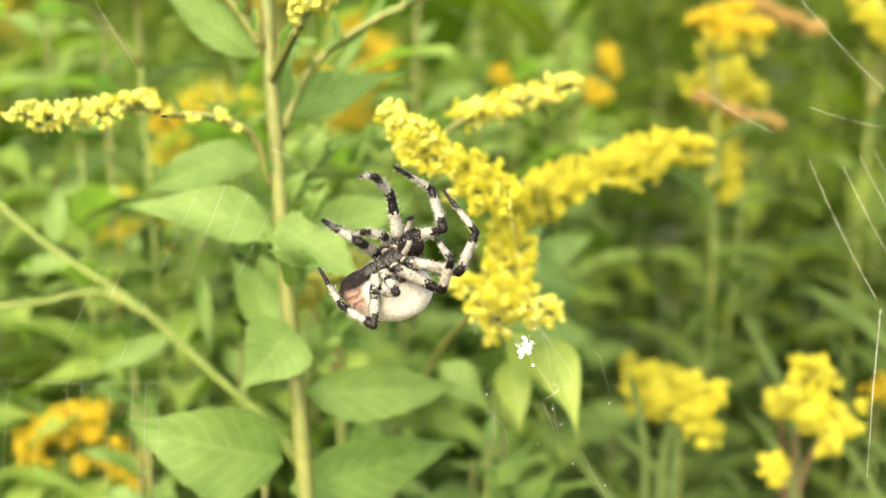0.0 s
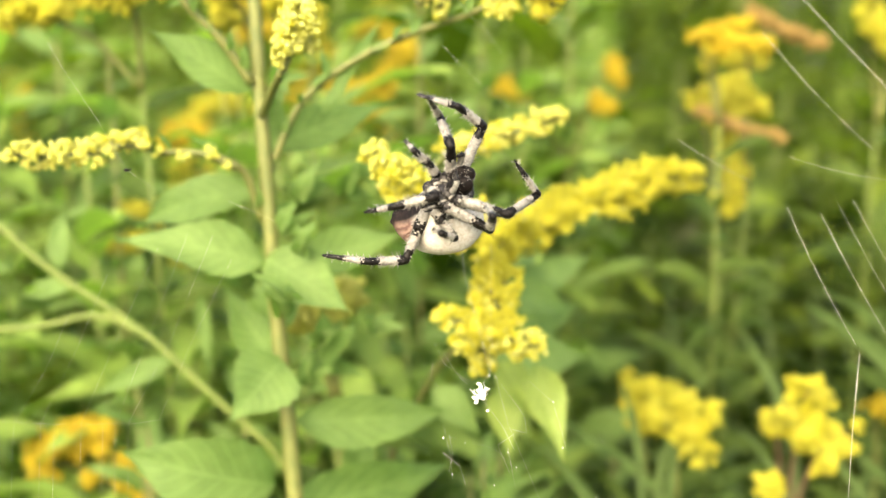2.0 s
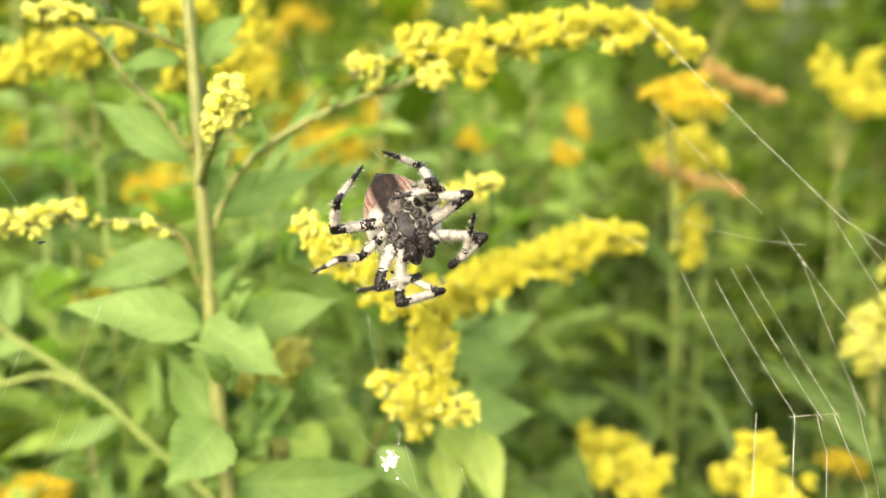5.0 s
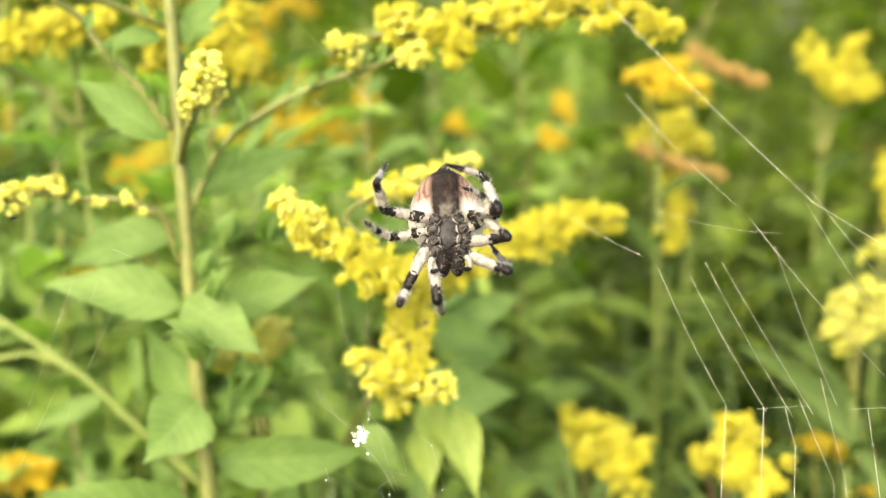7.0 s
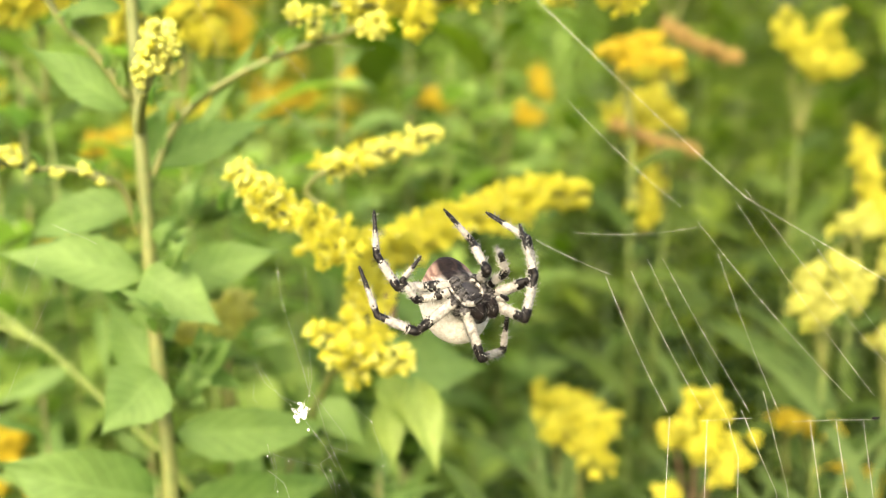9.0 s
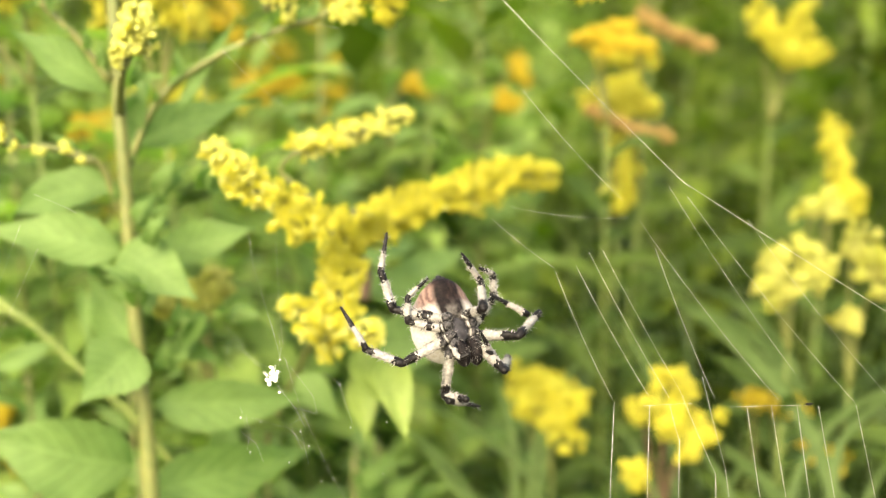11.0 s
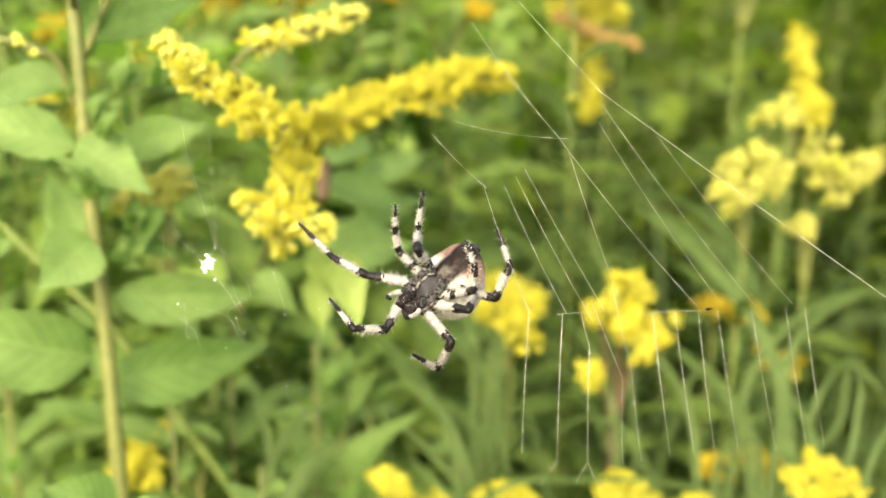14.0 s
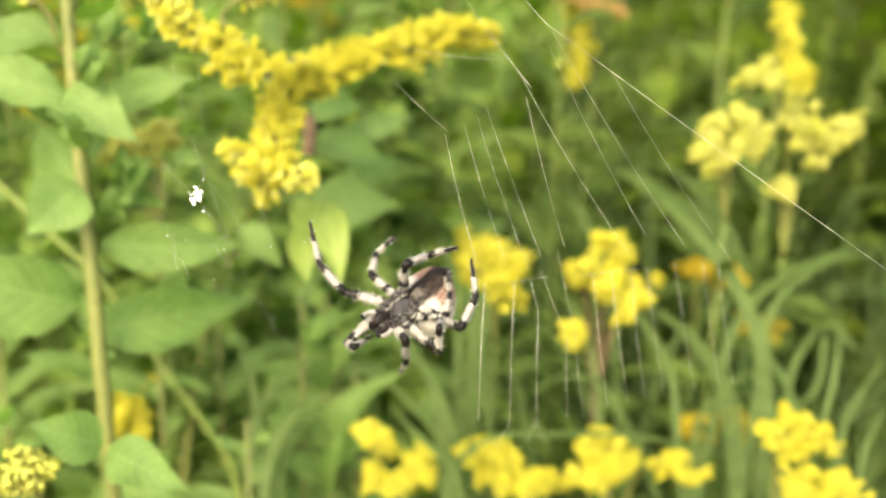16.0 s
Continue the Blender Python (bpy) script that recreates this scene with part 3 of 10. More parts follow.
def grass_tuft(at, height, count, seed, spread=0.12):
    """Tall grass with long arching blades."""
    rng = random.Random(seed)
    ob = thing("grass_tuft", "tuft of tall bluish-green grass with arching blades", "grass", "grass tufts")
    g = Geo()
    x, y = at
    for i in range(count):
        a = rng.uniform(0, 6.28)
        h = height * rng.uniform(0.8, 1.04)
        out = spread * rng.uniform(0.3, 1.3)
        d = np.array([math.cos(a) * 1.2, math.sin(a) * (0.3 if math.sin(a) < 0 else 0.8), 0])
        b = np.array([x + rng.gauss(0, 0.05), y + rng.gauss(0, 0.03), 0.0])
        p = smooth_path([b, b + d * out * 0.3 + np.array([0, 0, h * 0.62]), b + d * out * 0.95 + np.array([0, 0, h * 0.93]), b + d * out * 1.9 + np.array([0, 0, h * rng.uniform(0.8, 1.0)])], 7)
        w = rng.uniform(0.0009, 0.0020)
        side = np.cross(d, (0, 0, 1)) + np.array([0, 0, rng.uniform(-0.3, 0.3)])
        v, f = [], []
        for k, q in enumerate(p):
            s = k / (len(p) - 1)
            ww = w * (0.5 + 0.5 * min(1, s * 3)) * (1 - s ** 3 * 0.95)
            v += [q - side * ww, q + np.array([0, 0, -0.25 * ww]), q + side * ww]
        for k in range(len(p) - 1):
            f += [(3 * k, 3 * k + 1, 3 * k + 4, 3 * k + 3), (3 * k + 1, 3 * k + 2, 3 * k + 5, 3 * k + 4)]
        g.add(v, f)
    child("foliage", g.mesh("foliage", LEAF_BLUE), ob, kind="stuff")


for _i, (_x, _y, _h) in enumerate(((0.09, 0.44, 0.95), (0.17, 0.46, 0.97), (0.25, 0.45, 0.98), (0.20, 0.54, 0.99), (0.30, 0.52, 1.0), (0.34, 0.6, 1.02))):
    grass_tuft((_x, _y), _h, 46, 300 + _i, 0.18)


def blade(parent, pts, half):
    """One grass blade, tip first, keeled along its middle."""
    half *= 0.8
    p = smooth_path(pts, 7)
    n = len(p)
    t, u, v = frames_along(p)
    verts, faces, uvs = [], [], []
    for k in range(n):
        s = k / (n - 1)
        side = np.cross(t[k], (0.1, 1.0, 0.3))
        side /= np.linalg.norm(side) + 1e-9
        w = half * min(1.0, (s * 4.5) ** 0.7 + 0.02)
        verts += [p[k] - side * w, p[k] + np.array([0, 0.25 * w, 0]), p[k] + side * w]
        uvs += [(s, -1), (s, 0), (s, 1)]
    for k in range(n - 1):
        faces += [(3 * k, 3 * k + 1, 3 * k + 4, 3 * k + 3), (3 * k + 1, 3 * k + 2, 3 * k + 5, 3 * k + 4)]
    return child("blade", mesh_of("blade", verts, faces, LEAF_BLUE, True, uvs), parent)


# ---- the goldenrod beside the web ----
main = thing("goldenrod", "tall goldenrod with broad toothed green leaves and yellow flower branches", "plant", "goldenrods round the web")
stem_part(main, [(-0.0042, 0.2808, 0), (-0.0192, 0.2658, 0.4878), (-0.0342, 0.2508, 0.9756), (-0.0367, 0.2569, 1.0071), (-0.0393, 0.2618, 1.0328), (-0.0414, 0.2673, 1.0614), (-0.0433, 0.2723, 1.0871), (-0.0447, 0.277, 1.1114), (-0.0464, 0.2811, 1.1329), (-0.0478, 0.2855, 1.1557)], 0.0024, 0.0015)
leafy(main, (-0.0425, 0.2648, 1.0486), (-0.0797, 0.2608, 1.0553), 0.0137, (0.03, -0.82, 0.58), 0.1, 0.2, 1)
leafy(main, (-0.0415, 0.2613, 1.0503), (-0.0191, 0.2539, 1.0382), 0.0156, (0.03, -0.82, 0.58), 0.06, 0.2, 2)
leafy(main, (-0.0379, 0.2775, 1.0434), (-0.0054, 0.2769, 1.0538), 0.0129, (0.03, -0.82, 0.58), 0.05, 0.2, 3)
leafy(main, (-0.0414, 0.2637, 1.0229), (-0.0557, 0.2724, 1.0408), 0.0119, (0.03, -0.82, 0.58), -0.05, 0.2, 4)
leafy(main, (-0.0373, 0.2547, 1.0256), (-0.0481, 0.2404, 1.0144), 0.0174, (0.04, -0.98, 0.19), 0.05, 0.2, 5)
leafy(main, (-0.0465, 0.273, 1.0912), (-0.072, 0.2714, 1.108), 0.0116, (0.03, -0.82, 0.58), 0.05, 0.2, 6)
leafy(main, (-0.0484, 0.28, 1.1174), (-0.0667, 0.2725, 1.1125), 0.0065, (0.03, -0.82, 0.58), 0.1, 0.2, 7)
leafy(main, (-0.0442, 0.2819, 1.1168), (-0.0307, 0.287, 1.13), 0.0077, (0.03, -0.82, 0.58), 0.05, 0.2, 8)
leafy(main, (-0.0442, 0.2795, 1.0748), (-0.0099, 0.2987, 1.0867), 0.0124, (0.03, -0.82, 0.58), 0.05, 0.2, 9)
leafy(main, (-0.0469, 0.2775, 1.065), (-0.0811, 0.2837, 1.0537), 0.013, (0.03, -0.82, 0.58), 0.12, 0.2, 10)
leafy(main, (-0.0415, 0.2824, 1.0888), (-0.043, 0.2824, 1.0697), 0.0073, (0.03, -0.82, 0.58), 0.0, 0.2, 11)
leafy(main, (-0.0351, 0.2607, 1.0066), (0.0046, 0.2808, 1.0024), 0.0145, (0.04, -0.98, 0.19), 0.1, 0.2, 12)
leafy(main, (-0.0398, 0.2603, 0.9802), (0.0035, 0.2944, 0.9803), 0.0185, (0, -0.98, 0.21), 0.08, 0.2, 13)
leafy(main, (-0.0414, 0.2585, 0.9898), (-0.0803, 0.248, 1.0046), 0.0235, (0, -0.98, 0.21), 0.12, 0.2, 14)
leafy(main, (-0.0344, 0.2737, 1.0155), (-0.0221, 0.2794, 1.0243), 0.0064, (0, -0.81, 0.59), 0.05, 0.2, 15)
leafy(main, (-0.0233, 0.2854, 0.9795), (-0.0192, 0.2885, 0.9941), 0.0093, (0, -0.81, 0.59), 0.0, 0.2, 16)
leafy(main, (-0.0446, 0.2801, 1.0282), (-0.0517, 0.2914, 1.0378), 0.0063, (0.03, -0.82, 0.58), 0.0, 0.2, 17)
leafy(main, (-0.0296, 0.2695, 1.0208), (-0.0178, 0.2627, 1.0333), 0.0074, (0.03, -0.82, 0.58), 0.05, 0.2, 18)
leafy(main, (-0.0226, 0.2164, 0.967), (-0.0403, 0.2091, 0.9763), 0.0136, (0.01, -0.76, 0.65), 0.1, 0.2, 19)
leafy(main, (-0.0214, 0.216, 0.9657), (0.0038, 0.205, 0.9613), 0.0129, (0.01, -0.76, 0.65), 0.1, 0.2, 20)
leafy(main, (-0.0276, 0.2726, 1.0856), (-0.0115, 0.2782, 1.1111), 0.0038, (0.03, -0.82, 0.58), 0.0, 0.2, 22)
leafy(main, (-0.043, 0.2757, 1.0549), (-0.0355, 0.2777, 1.0637), 0.006, (0.03, -0.82, 0.58), 0, 0.2, 23)
leafy(main, (-0.0416, 0.2708, 1.0297), (-0.0341, 0.2728, 1.0385), 0.0068, (0.03, -0.82, 0.58), 0, 0.2, 24)
leafy(main, (-0.0462, 0.2845, 1.0809), (-0.0378, 0.2875, 1.0943), 0.0055, (0.03, -0.82, 0.58), 0, 0.2, 25)
leafy(main, (-0.0315, 0.2785, 1.0174), (-0.0175, 0.2691, 1.0162), 0.0058, (0.03, -0.82, 0.58), 0, 0.2, 26)
axil_shoot(main, (-0.0385, 0.2643, 1.0554), (0.6, -0.2, 0.5), 700)
axil_shoot(main, (-0.0355, 0.2772, 1.0615), (0.5, -0.2, 0.6), 701)
axil_shoot(main, (-0.0241, 0.2818, 1.0628), (0.7, -0.2, 0.4), 702)
axil_shoot(main, (-0.0182, 0.279, 1.0672), (0.6, -0.2, 0.6), 703)
axil_shoot(main, (-0.0381, 0.2621, 1.0342), (0.5, -0.2, 0.6), 704)
axil_shoot(main, (-0.0303, 0.2664, 1.025), (0.7, -0.2, 0.5), 705)
axil_shoot(main, (-0.0168, 0.2713, 1.0273), (0.8, -0.2, 0.4), 706)
axil_shoot(main, (-0.0408, 0.2752, 1.0919), (0.6, -0.2, 0.6), 707)
axil_shoot(main, (-0.0418, 0.2796, 1.1142), (0.5, -0.2, 0.8), 708)
axil_shoot(main, (-0.0468, 0.2669, 1.0403), (-0.6, -0.2, 0.4), 709)
axil_shoot(main, (-0.0332, 0.2673, 1.0131), (0.6, -0.2, 0.6), 710)
axil_shoot(main, (-0.0278, 0.2753, 1.0231), (0.7, -0.2, 0.5), 711)
axil_shoot(main, (-0.0329, 0.257, 1.0517), (0.7, -0.2, 0.6), 712)
axil_shoot(main, (-0.0311, 0.2452, 1.0436), (-0.6, -0.2, 0.5), 713)
raceme(main, "flower_branch", [(-0.047, 0.2589, 1.0741), (-0.0562, 0.2578, 1.0779), (-0.0652, 0.2559, 1.0783)], 0.0008, (0, 0), 11, 0.3, 0.6, "")
raceme(main, "flower_branch", [(-0.0667, 0.2542, 1.0795), (-0.0723, 0.253, 1.0805), (-0.0811, 0.2512, 1.0787), (-0.0912, 0.2496, 1.0782), (-0.1, 0.2483, 1.0791)], 0.0045, (0.05, 0.0), 12, 1.6, 0.6, "flower branch of pale yellow buds")
stem_part(main, [(-0.0434, 0.2674, 1.0593), (-0.0482, 0.2653, 1.0735), (-0.0569, 0.2609, 1.0773), (-0.0652, 0.2559, 1.0783)], 0.0011, 0.0008, None, "side_branch")
raceme(main, "flower_branch", [(-0.0321, 0.242, 1.0985), (-0.0298, 0.2424, 1.1032), (-0.0279, 0.2428, 1.1083), (-0.0274, 0.243, 1.1127)], 0.0059, (0.0, 0.05), 13, 5.0, 0.6, "short cluster of pale yellow buds")
stem_part(main, [(-0.0425, 0.2701, 1.086), (-0.0378, 0.257, 1.0919), (-0.0326, 0.2439, 1.0983)], 0.0012, 0.0009, None, "side_branch")
stem_part(main, [(-0.0423, 0.2708, 1.0696), (-0.032, 0.2736, 1.0898), (-0.0157, 0.2749, 1.101), (0.0018, 0.2754, 1.108), (0.0113, 0.2748, 1.1111), (0.0192, 0.2745, 1.116)], 0.00105, 0.0008, None, "side_branch")
raceme(main, "flower_branch", [(-0.0034, 0.2711, 1.1128), (0.0001, 0.2715, 1.1141), (0.0037, 0.2714, 1.113)], 0.0051, (0.1, 0.0), 14, 3.2, 0.6, "small tuft of yellow buds")
raceme(main, "flower_branch", [(0.0071, 0.2743, 1.1175), (0.0192, 0.2762, 1.1181), (0.0335, 0.2783, 1.1193), (0.048, 0.2806, 1.1217), (0.0626, 0.2827, 1.123), (0.0773, 0.284, 1.1206), (0.0861, 0.285, 1.1174)], 0.0063, (0.55, 0.85), 15, 2.6, 0.9, "long arching branch of open yellow flowers")
raceme(main, "flower_branch", [(0.0164, 0.2723, 1.1154), (0.0178, 0.2718, 1.1126), (0.0181, 0.2713, 1.1101)], 0.0037, (0.1, 0.1), 16, 3.0, 0.1, "")
raceme(main, "flower_branch", [(0.0277, 0.273, 1.1166), (0.0306, 0.2724, 1.1132), (0.0311, 0.2721, 1.1113)], 0.0048, (0.9, 0.9), 17, 3.0, 0.1, "")
stem_part(main, [(-0.0452, 0.2716, 1.0938), (-0.0523, 0.2705, 1.1047), (-0.06, 0.269, 1.1133), (-0.066, 0.2678, 1.123), (-0.0706, 0.2654, 1.1265)], 0.0012, 0.0008, None, "side_branch")
raceme(main, "flower_branch", [(-0.0657, 0.2657, 1.1271), (-0.0706, 0.2659, 1.1292), (-0.0775, 0.2658, 1.1297), (-0.083, 0.2655, 1.1293)], 0.0028, (0.1, 0.0), 18, 2.2, 0.6, "thin branch of yellow buds")
stem_part(main, [(-0.0466, 0.2804, 1.1193), (-0.0528, 0.2757, 1.1229), (-0.0611, 0.2709, 1.1265), (-0.0657, 0.2657, 1.1271)], 0.001, 0.0008, None, "side_branch")
bracts(main, [(-0.0423, 0.2708, 1.0696), (-0.0319, 0.2733, 1.0899), (-0.0156, 0.2741, 1.101), (0.0019, 0.2742, 1.1081), (0.0113, 0.2732, 1.1112)], 11, 820)
bracts(main, [(-0.0452, 0.2716, 1.0938), (-0.0521, 0.2696, 1.1047), (-0.0594, 0.2671, 1.1133), (-0.065, 0.2649, 1.123)], 6, 821)
bracts(main, [(-0.0466, 0.2804, 1.1193), (-0.0528, 0.2757, 1.1229), (-0.0611, 0.2709, 1.1265), (-0.0657, 0.2657, 1.1271)], 5, 822)
bracts(main, [(-0.0434, 0.2674, 1.0593), (-0.0482, 0.2653, 1.0735), (-0.0569, 0.2609, 1.0773), (-0.0652, 0.2559, 1.0783)], 6, 823)
# ---- goldenrods without flowers behind the main one ----
leafy_goldenrod((-0.125, 0.37), 1.1, 0.01, 40)
leafy_goldenrod((-0.085, 0.41), 1.06, -0.01, 41)
leafy_goldenrod((-0.045, 0.36), 1.01, 0.0, 42)
leafy_goldenrod((-0.02, 0.43), 1.12, 0.01, 43)
leafy_goldenrod((-0.16, 0.44), 1.15, 0.0, 44)
leafy_goldenrod((0.0, 0.34), 0.955, 0.01, 45)
leafy_goldenrod((0.03, 0.36), 0.95, -0.01, 46)
leafy_goldenrod((0.06, 0.42), 0.93, 0.01, 47)
leafy_goldenrod((-0.1, 0.33), 0.99, 0.0, 48)
leafy_goldenrod((-0.19, 0.38), 1.08, 0.01, 49)
leafy_goldenrod((0.015, 0.47), 1.1, 0.0, 50)
leafy_goldenrod((0.055, 0.5), 1.12, 0.0, 51)
leafy_goldenrod((0.008, 0.315), 0.972, 0.006, 52, 0.045)
leafy_goldenrod((0.035, 0.325), 0.955, -0.004, 53, 0.05)
leafy_goldenrod((-0.02, 0.318), 0.982, 0.004, 54, 0.045)
leafy_goldenrod((0.058, 0.335), 0.925, 0.006, 55, 0.04)
leafy_goldenrod((-0.07, 0.335), 1.0, 0.004, 56, 0.045)
leafy_goldenrod((-0.058, 0.302), 0.972, 0.004, 57, 0.05)
leafy_goldenrod((-0.03, 0.305), 0.962, -0.004, 58, 0.05)
leafy_goldenrod((-0.095, 0.31), 0.985, 0.004, 59, 0.05)
leafy_goldenrod((-0.005, 0.29), 0.938, 0.004, 60, 0.045)
# ---- the goldenrod with the forked flower branch ----
forked = thing("goldenrod", "goldenrod with a forked branch of dense open yellow flowers", "plant", "goldenrods round the web")
stem_part(forked, [(-0.0455, 0.351, 0), (-0.0355, 0.331, 0.4638), (-0.0255, 0.311, 0.9276), (-0.0204, 0.315, 0.9553), (-0.0135, 0.3132, 0.9767), (-0.0004, 0.3021, 1.0062), (0.0088, 0.2797, 1.0242), (0.0141, 0.2682, 1.039), (0.0165, 0.269, 1.0484), (0.0181, 0.2751, 1.0558)], 0.0012, 0.0009)
raceme(forked, "flower_branch", [(0.0164, 0.2501, 1.0585), (0.0096, 0.2486, 1.0608), (0.0014, 0.2481, 1.0665), (-0.006, 0.2478, 1.0728), (-0.0126, 0.2476, 1.0796)], 0.0063, (0.95, 0.0), 21, 3.4, 0.5, "branch of open yellow flowers ending in pale buds")
raceme(forked, "flower_branch", [(0.0162, 0.271, 1.0487), (0.0247, 0.2787, 1.0528), (0.0368, 0.2865, 1.0572), (0.0511, 0.294, 1.0605), (0.0643, 0.3015, 1.0637), (0.0764, 0.3079, 1.0631)], 0.0068, (0.95, 0.9), 22, 3.0, 0.7, "long branch of dense open yellow flowers")
raceme(forked, "flower_branch", [(0.0196, 0.2704, 1.0603), (0.0185, 0.2661, 1.0522), (0.0151, 0.2615, 1.0431)], 0.0058, (0.9, 0.8), 23, 3.4, 0.5, "dense yellow flowers")
raceme(forked, "flower_branch", [(0.0151, 0.2621, 1.0453), (0.0161, 0.2597, 1.0413), (0.0171, 0.2573, 1.0373), (0.0122, 0.2543, 1.0318)], 0.0054, (0.8, 0.5), 24, 3.0, 0.4, "")
raceme(forked, "flower_branch", [(0.006, 0.2556, 1.0298), (0.0151, 0.2553, 1.0328), (0.0212, 0.2537, 1.0314), (0.0281, 0.2522, 1.0302)], 0.0051, (0.5, 0.05), 25, 3.0, 0.4, "drooping branch of yellow buds")
raceme(forked, "flower_branch", [(0.0146, 0.258, 1.0308), (0.0089, 0.2571, 1.0348), (0.002, 0.2553, 1.036)], 0.0036, (0.4, 0.2), 26, 2.4, 0.4, "")
raceme(forked, "flower_branch", [(0.0125, 0.2616, 1.0297), (0.0134, 0.2604, 1.0253), (0.0112, 0.2595, 1.0223)], 0.0037, (0.3, 0.2), 27, 2.0, 0.0, "")
raceme(forked, "flower_branch", [(0.0032, 0.2703, 1.0748), (0.0135, 0.2728, 1.0784), (0.0254, 0.2753, 1.0817), (0.0343, 0.2776, 1.0846)], 0.0042, (0.2, 0.0), 28, 2.4, 0.6, "slim branch of yellow buds")
stem_part(forked, [(0.0164, 0.2694, 1.0499), (0.0073, 0.271, 1.0634), (-0.0001, 0.2711, 1.0709), (0.0032, 0.2703, 1.0748)], 0.001, 0.0007, None, "side_branch")
leafy(forked, (0.0183, 0.2802, 1.0169), (0.0291, 0.2681, 1.0025), 0.0092, (0.03, -0.82, 0.58), 0.05, 0.2, 27, "young yellowish-green leaf", LEAF_YOUNG)
leafy(forked, (0.0233, 0.3297, 1.0212), (0.0517, 0.3519, 1.0303), 0.0111, (0.03, -0.82, 0.58), 0.05, 0.2, 28)
leafy(forked, (0.026, 0.3372, 1.0092), (0.0469, 0.3485, 1.0135), 0.0132, (0.03, -0.82, 0.58), 0.1, 0.2, 29)
leafy(forked, (0.0172, 0.3166, 1.0051), (0.048, 0.3269, 1.0023), 0.0178, (0.03, -0.82, 0.58), 0.05, 0.2, 30)
leafy(forked, (0.0168, 0.3161, 1.0266), (0.0423, 0.3331, 1.0149), 0.013, (0.02, -0.78, 0.63), 0.1, 0.2, 31)
leafy(forked, (0.0166, 0.3181, 1.0336), (0.0334, 0.3386, 1.0349), 0.0111, (0.02, -0.78, 0.63), 0.1, 0.2, 32)
leafy(forked, (-0.0009, 0.2899, 1.0049), (0.013, 0.2865, 0.9919), 0.0102, (0.02, -0.78, 0.63), 0.1, 0.2, 33)
leafy(forked, (0.028, 0.2744, 1.0178), (0.0346, 0.2585, 0.9961), 0.0101, (0.02, -0.78, 0.63), 0.05, 0.2, 34, "young yellowish-green leaf", LEAF_YOUNG)
leafy(forked, (0.0185, 0.291, 1.0054), (0.0214, 0.2777, 0.9886), 0.0098, (0, -0.81, 0.59), 0.05, 0.2, 35, "young yellowish-green leaf", LEAF_YOUNG)
stem_part(forked, [(0.0177, 0.3091, 1.0366), (0.0186, 0.3072, 1.0299), (0.0183, 0.3056, 1.0243)], 0.0024, 0.002, STEM_BROWN, "dead_flower", "withered brown flower stalk")
# ---- a young plant without flowers below the web ----
young = thing("goldenrod", "young leafy green goldenrod without flowers", "plant", "goldenrods round the web")
stem_part(young, [(0.0136, 0.3418, 0), (0.0186, 0.3268, 0.4495), (0.0236, 0.3118, 0.8989), (0.0217, 0.3209, 0.9276), (0.0205, 0.327, 0.9467), (0.0196, 0.333, 0.9658)], 0.0014, 0.0008)
leafy(young, (0.0213, 0.3166, 0.9142), (-0.0027, 0.3166, 0.9467), 0.0125, (0.01, -0.51, 0.86), 0.08, 0.2, 36)
leafy(young, (0.0216, 0.3179, 0.918), (0.0502, 0.3173, 0.9461), 0.0134, (0.01, -0.51, 0.86), 0.08, 0.2, 37)
leafy(young, (0.0222, 0.3148, 0.9085), (0.0486, 0.3011, 0.9267), 0.0117, (0.01, -0.51, 0.86), 0.08, 0.2, 38)
leafy(young, (0.021, 0.3203, 0.9257), (-0.002, 0.3009, 0.9287), 0.0112, (0.01, -0.51, 0.86), 0.08, 0.2, 39)
leafy(young, (0.0208, 0.3227, 0.9333), (0.0114, 0.3129, 0.9657), 0.0091, (0.01, -0.51, 0.86), 0.08, 0.2, 40)
leafy(young, (0.0207, 0.3239, 0.9372), (0.041, 0.3136, 0.9662), 0.0103, (0.01, -0.51, 0.86), 0.08, 0.2, 41)
leafy(young, (0.0219, 0.313, 0.9027), (0.004, 0.2977, 0.9183), 0.0117, (0.01, -0.51, 0.86), 0.08, 0.2, 42)
leafy(young, (0.0225, 0.3112, 0.897), (0.0303, 0.3029, 0.9333), 0.0094, (0.01, -0.51, 0.86), 0.08, 0.2, 43)
leafy(young, (0.0202, 0.3276, 0.9486), (0.0322, 0.3162, 0.9751), 0.0073, (0.01, -0.51, 0.86), 0.08, 0.2, 44)
leafy(young, (0.0203, 0.327, 0.9467), (0.0104, 0.3146, 0.9711), 0.0068, (0.01, -0.51, 0.86), 0.08, 0.2, 45)
# ---- pale leaning stem ----
leaning = thing("leaning_stem", "pale green leaning side stem with narrow leaves", "plant", "goldenrods round the web")
stem_part(leaning, [(-0.0017, 0.3336, 0), (-0.0267, 0.3186, 0.4907), (-0.0517, 0.3036, 0.9814), (-0.0672, 0.3057, 0.9951), (-0.0896, 0.3089, 1.0157), (-0.1206, 0.3119, 1.0371), (-0.1413, 0.3148, 1.056)], 0.0013, 0.0010, STEM_FAR)
stem_part(leaning, [(-0.0887, 0.3087, 1.0145), (-0.1017, 0.3094, 1.0209), (-0.1206, 0.3082, 1.0182), (-0.1379, 0.3073, 1.017)], 0.0010, 0.0008, STEM_FAR, "side_branch")
leafy(leaning, (-0.0801, 0.3077, 1.008), (-0.1077, 0.3041, 0.995), 0.0066, (0.03, -0.82, 0.58), 0.05, 0.2, 46)
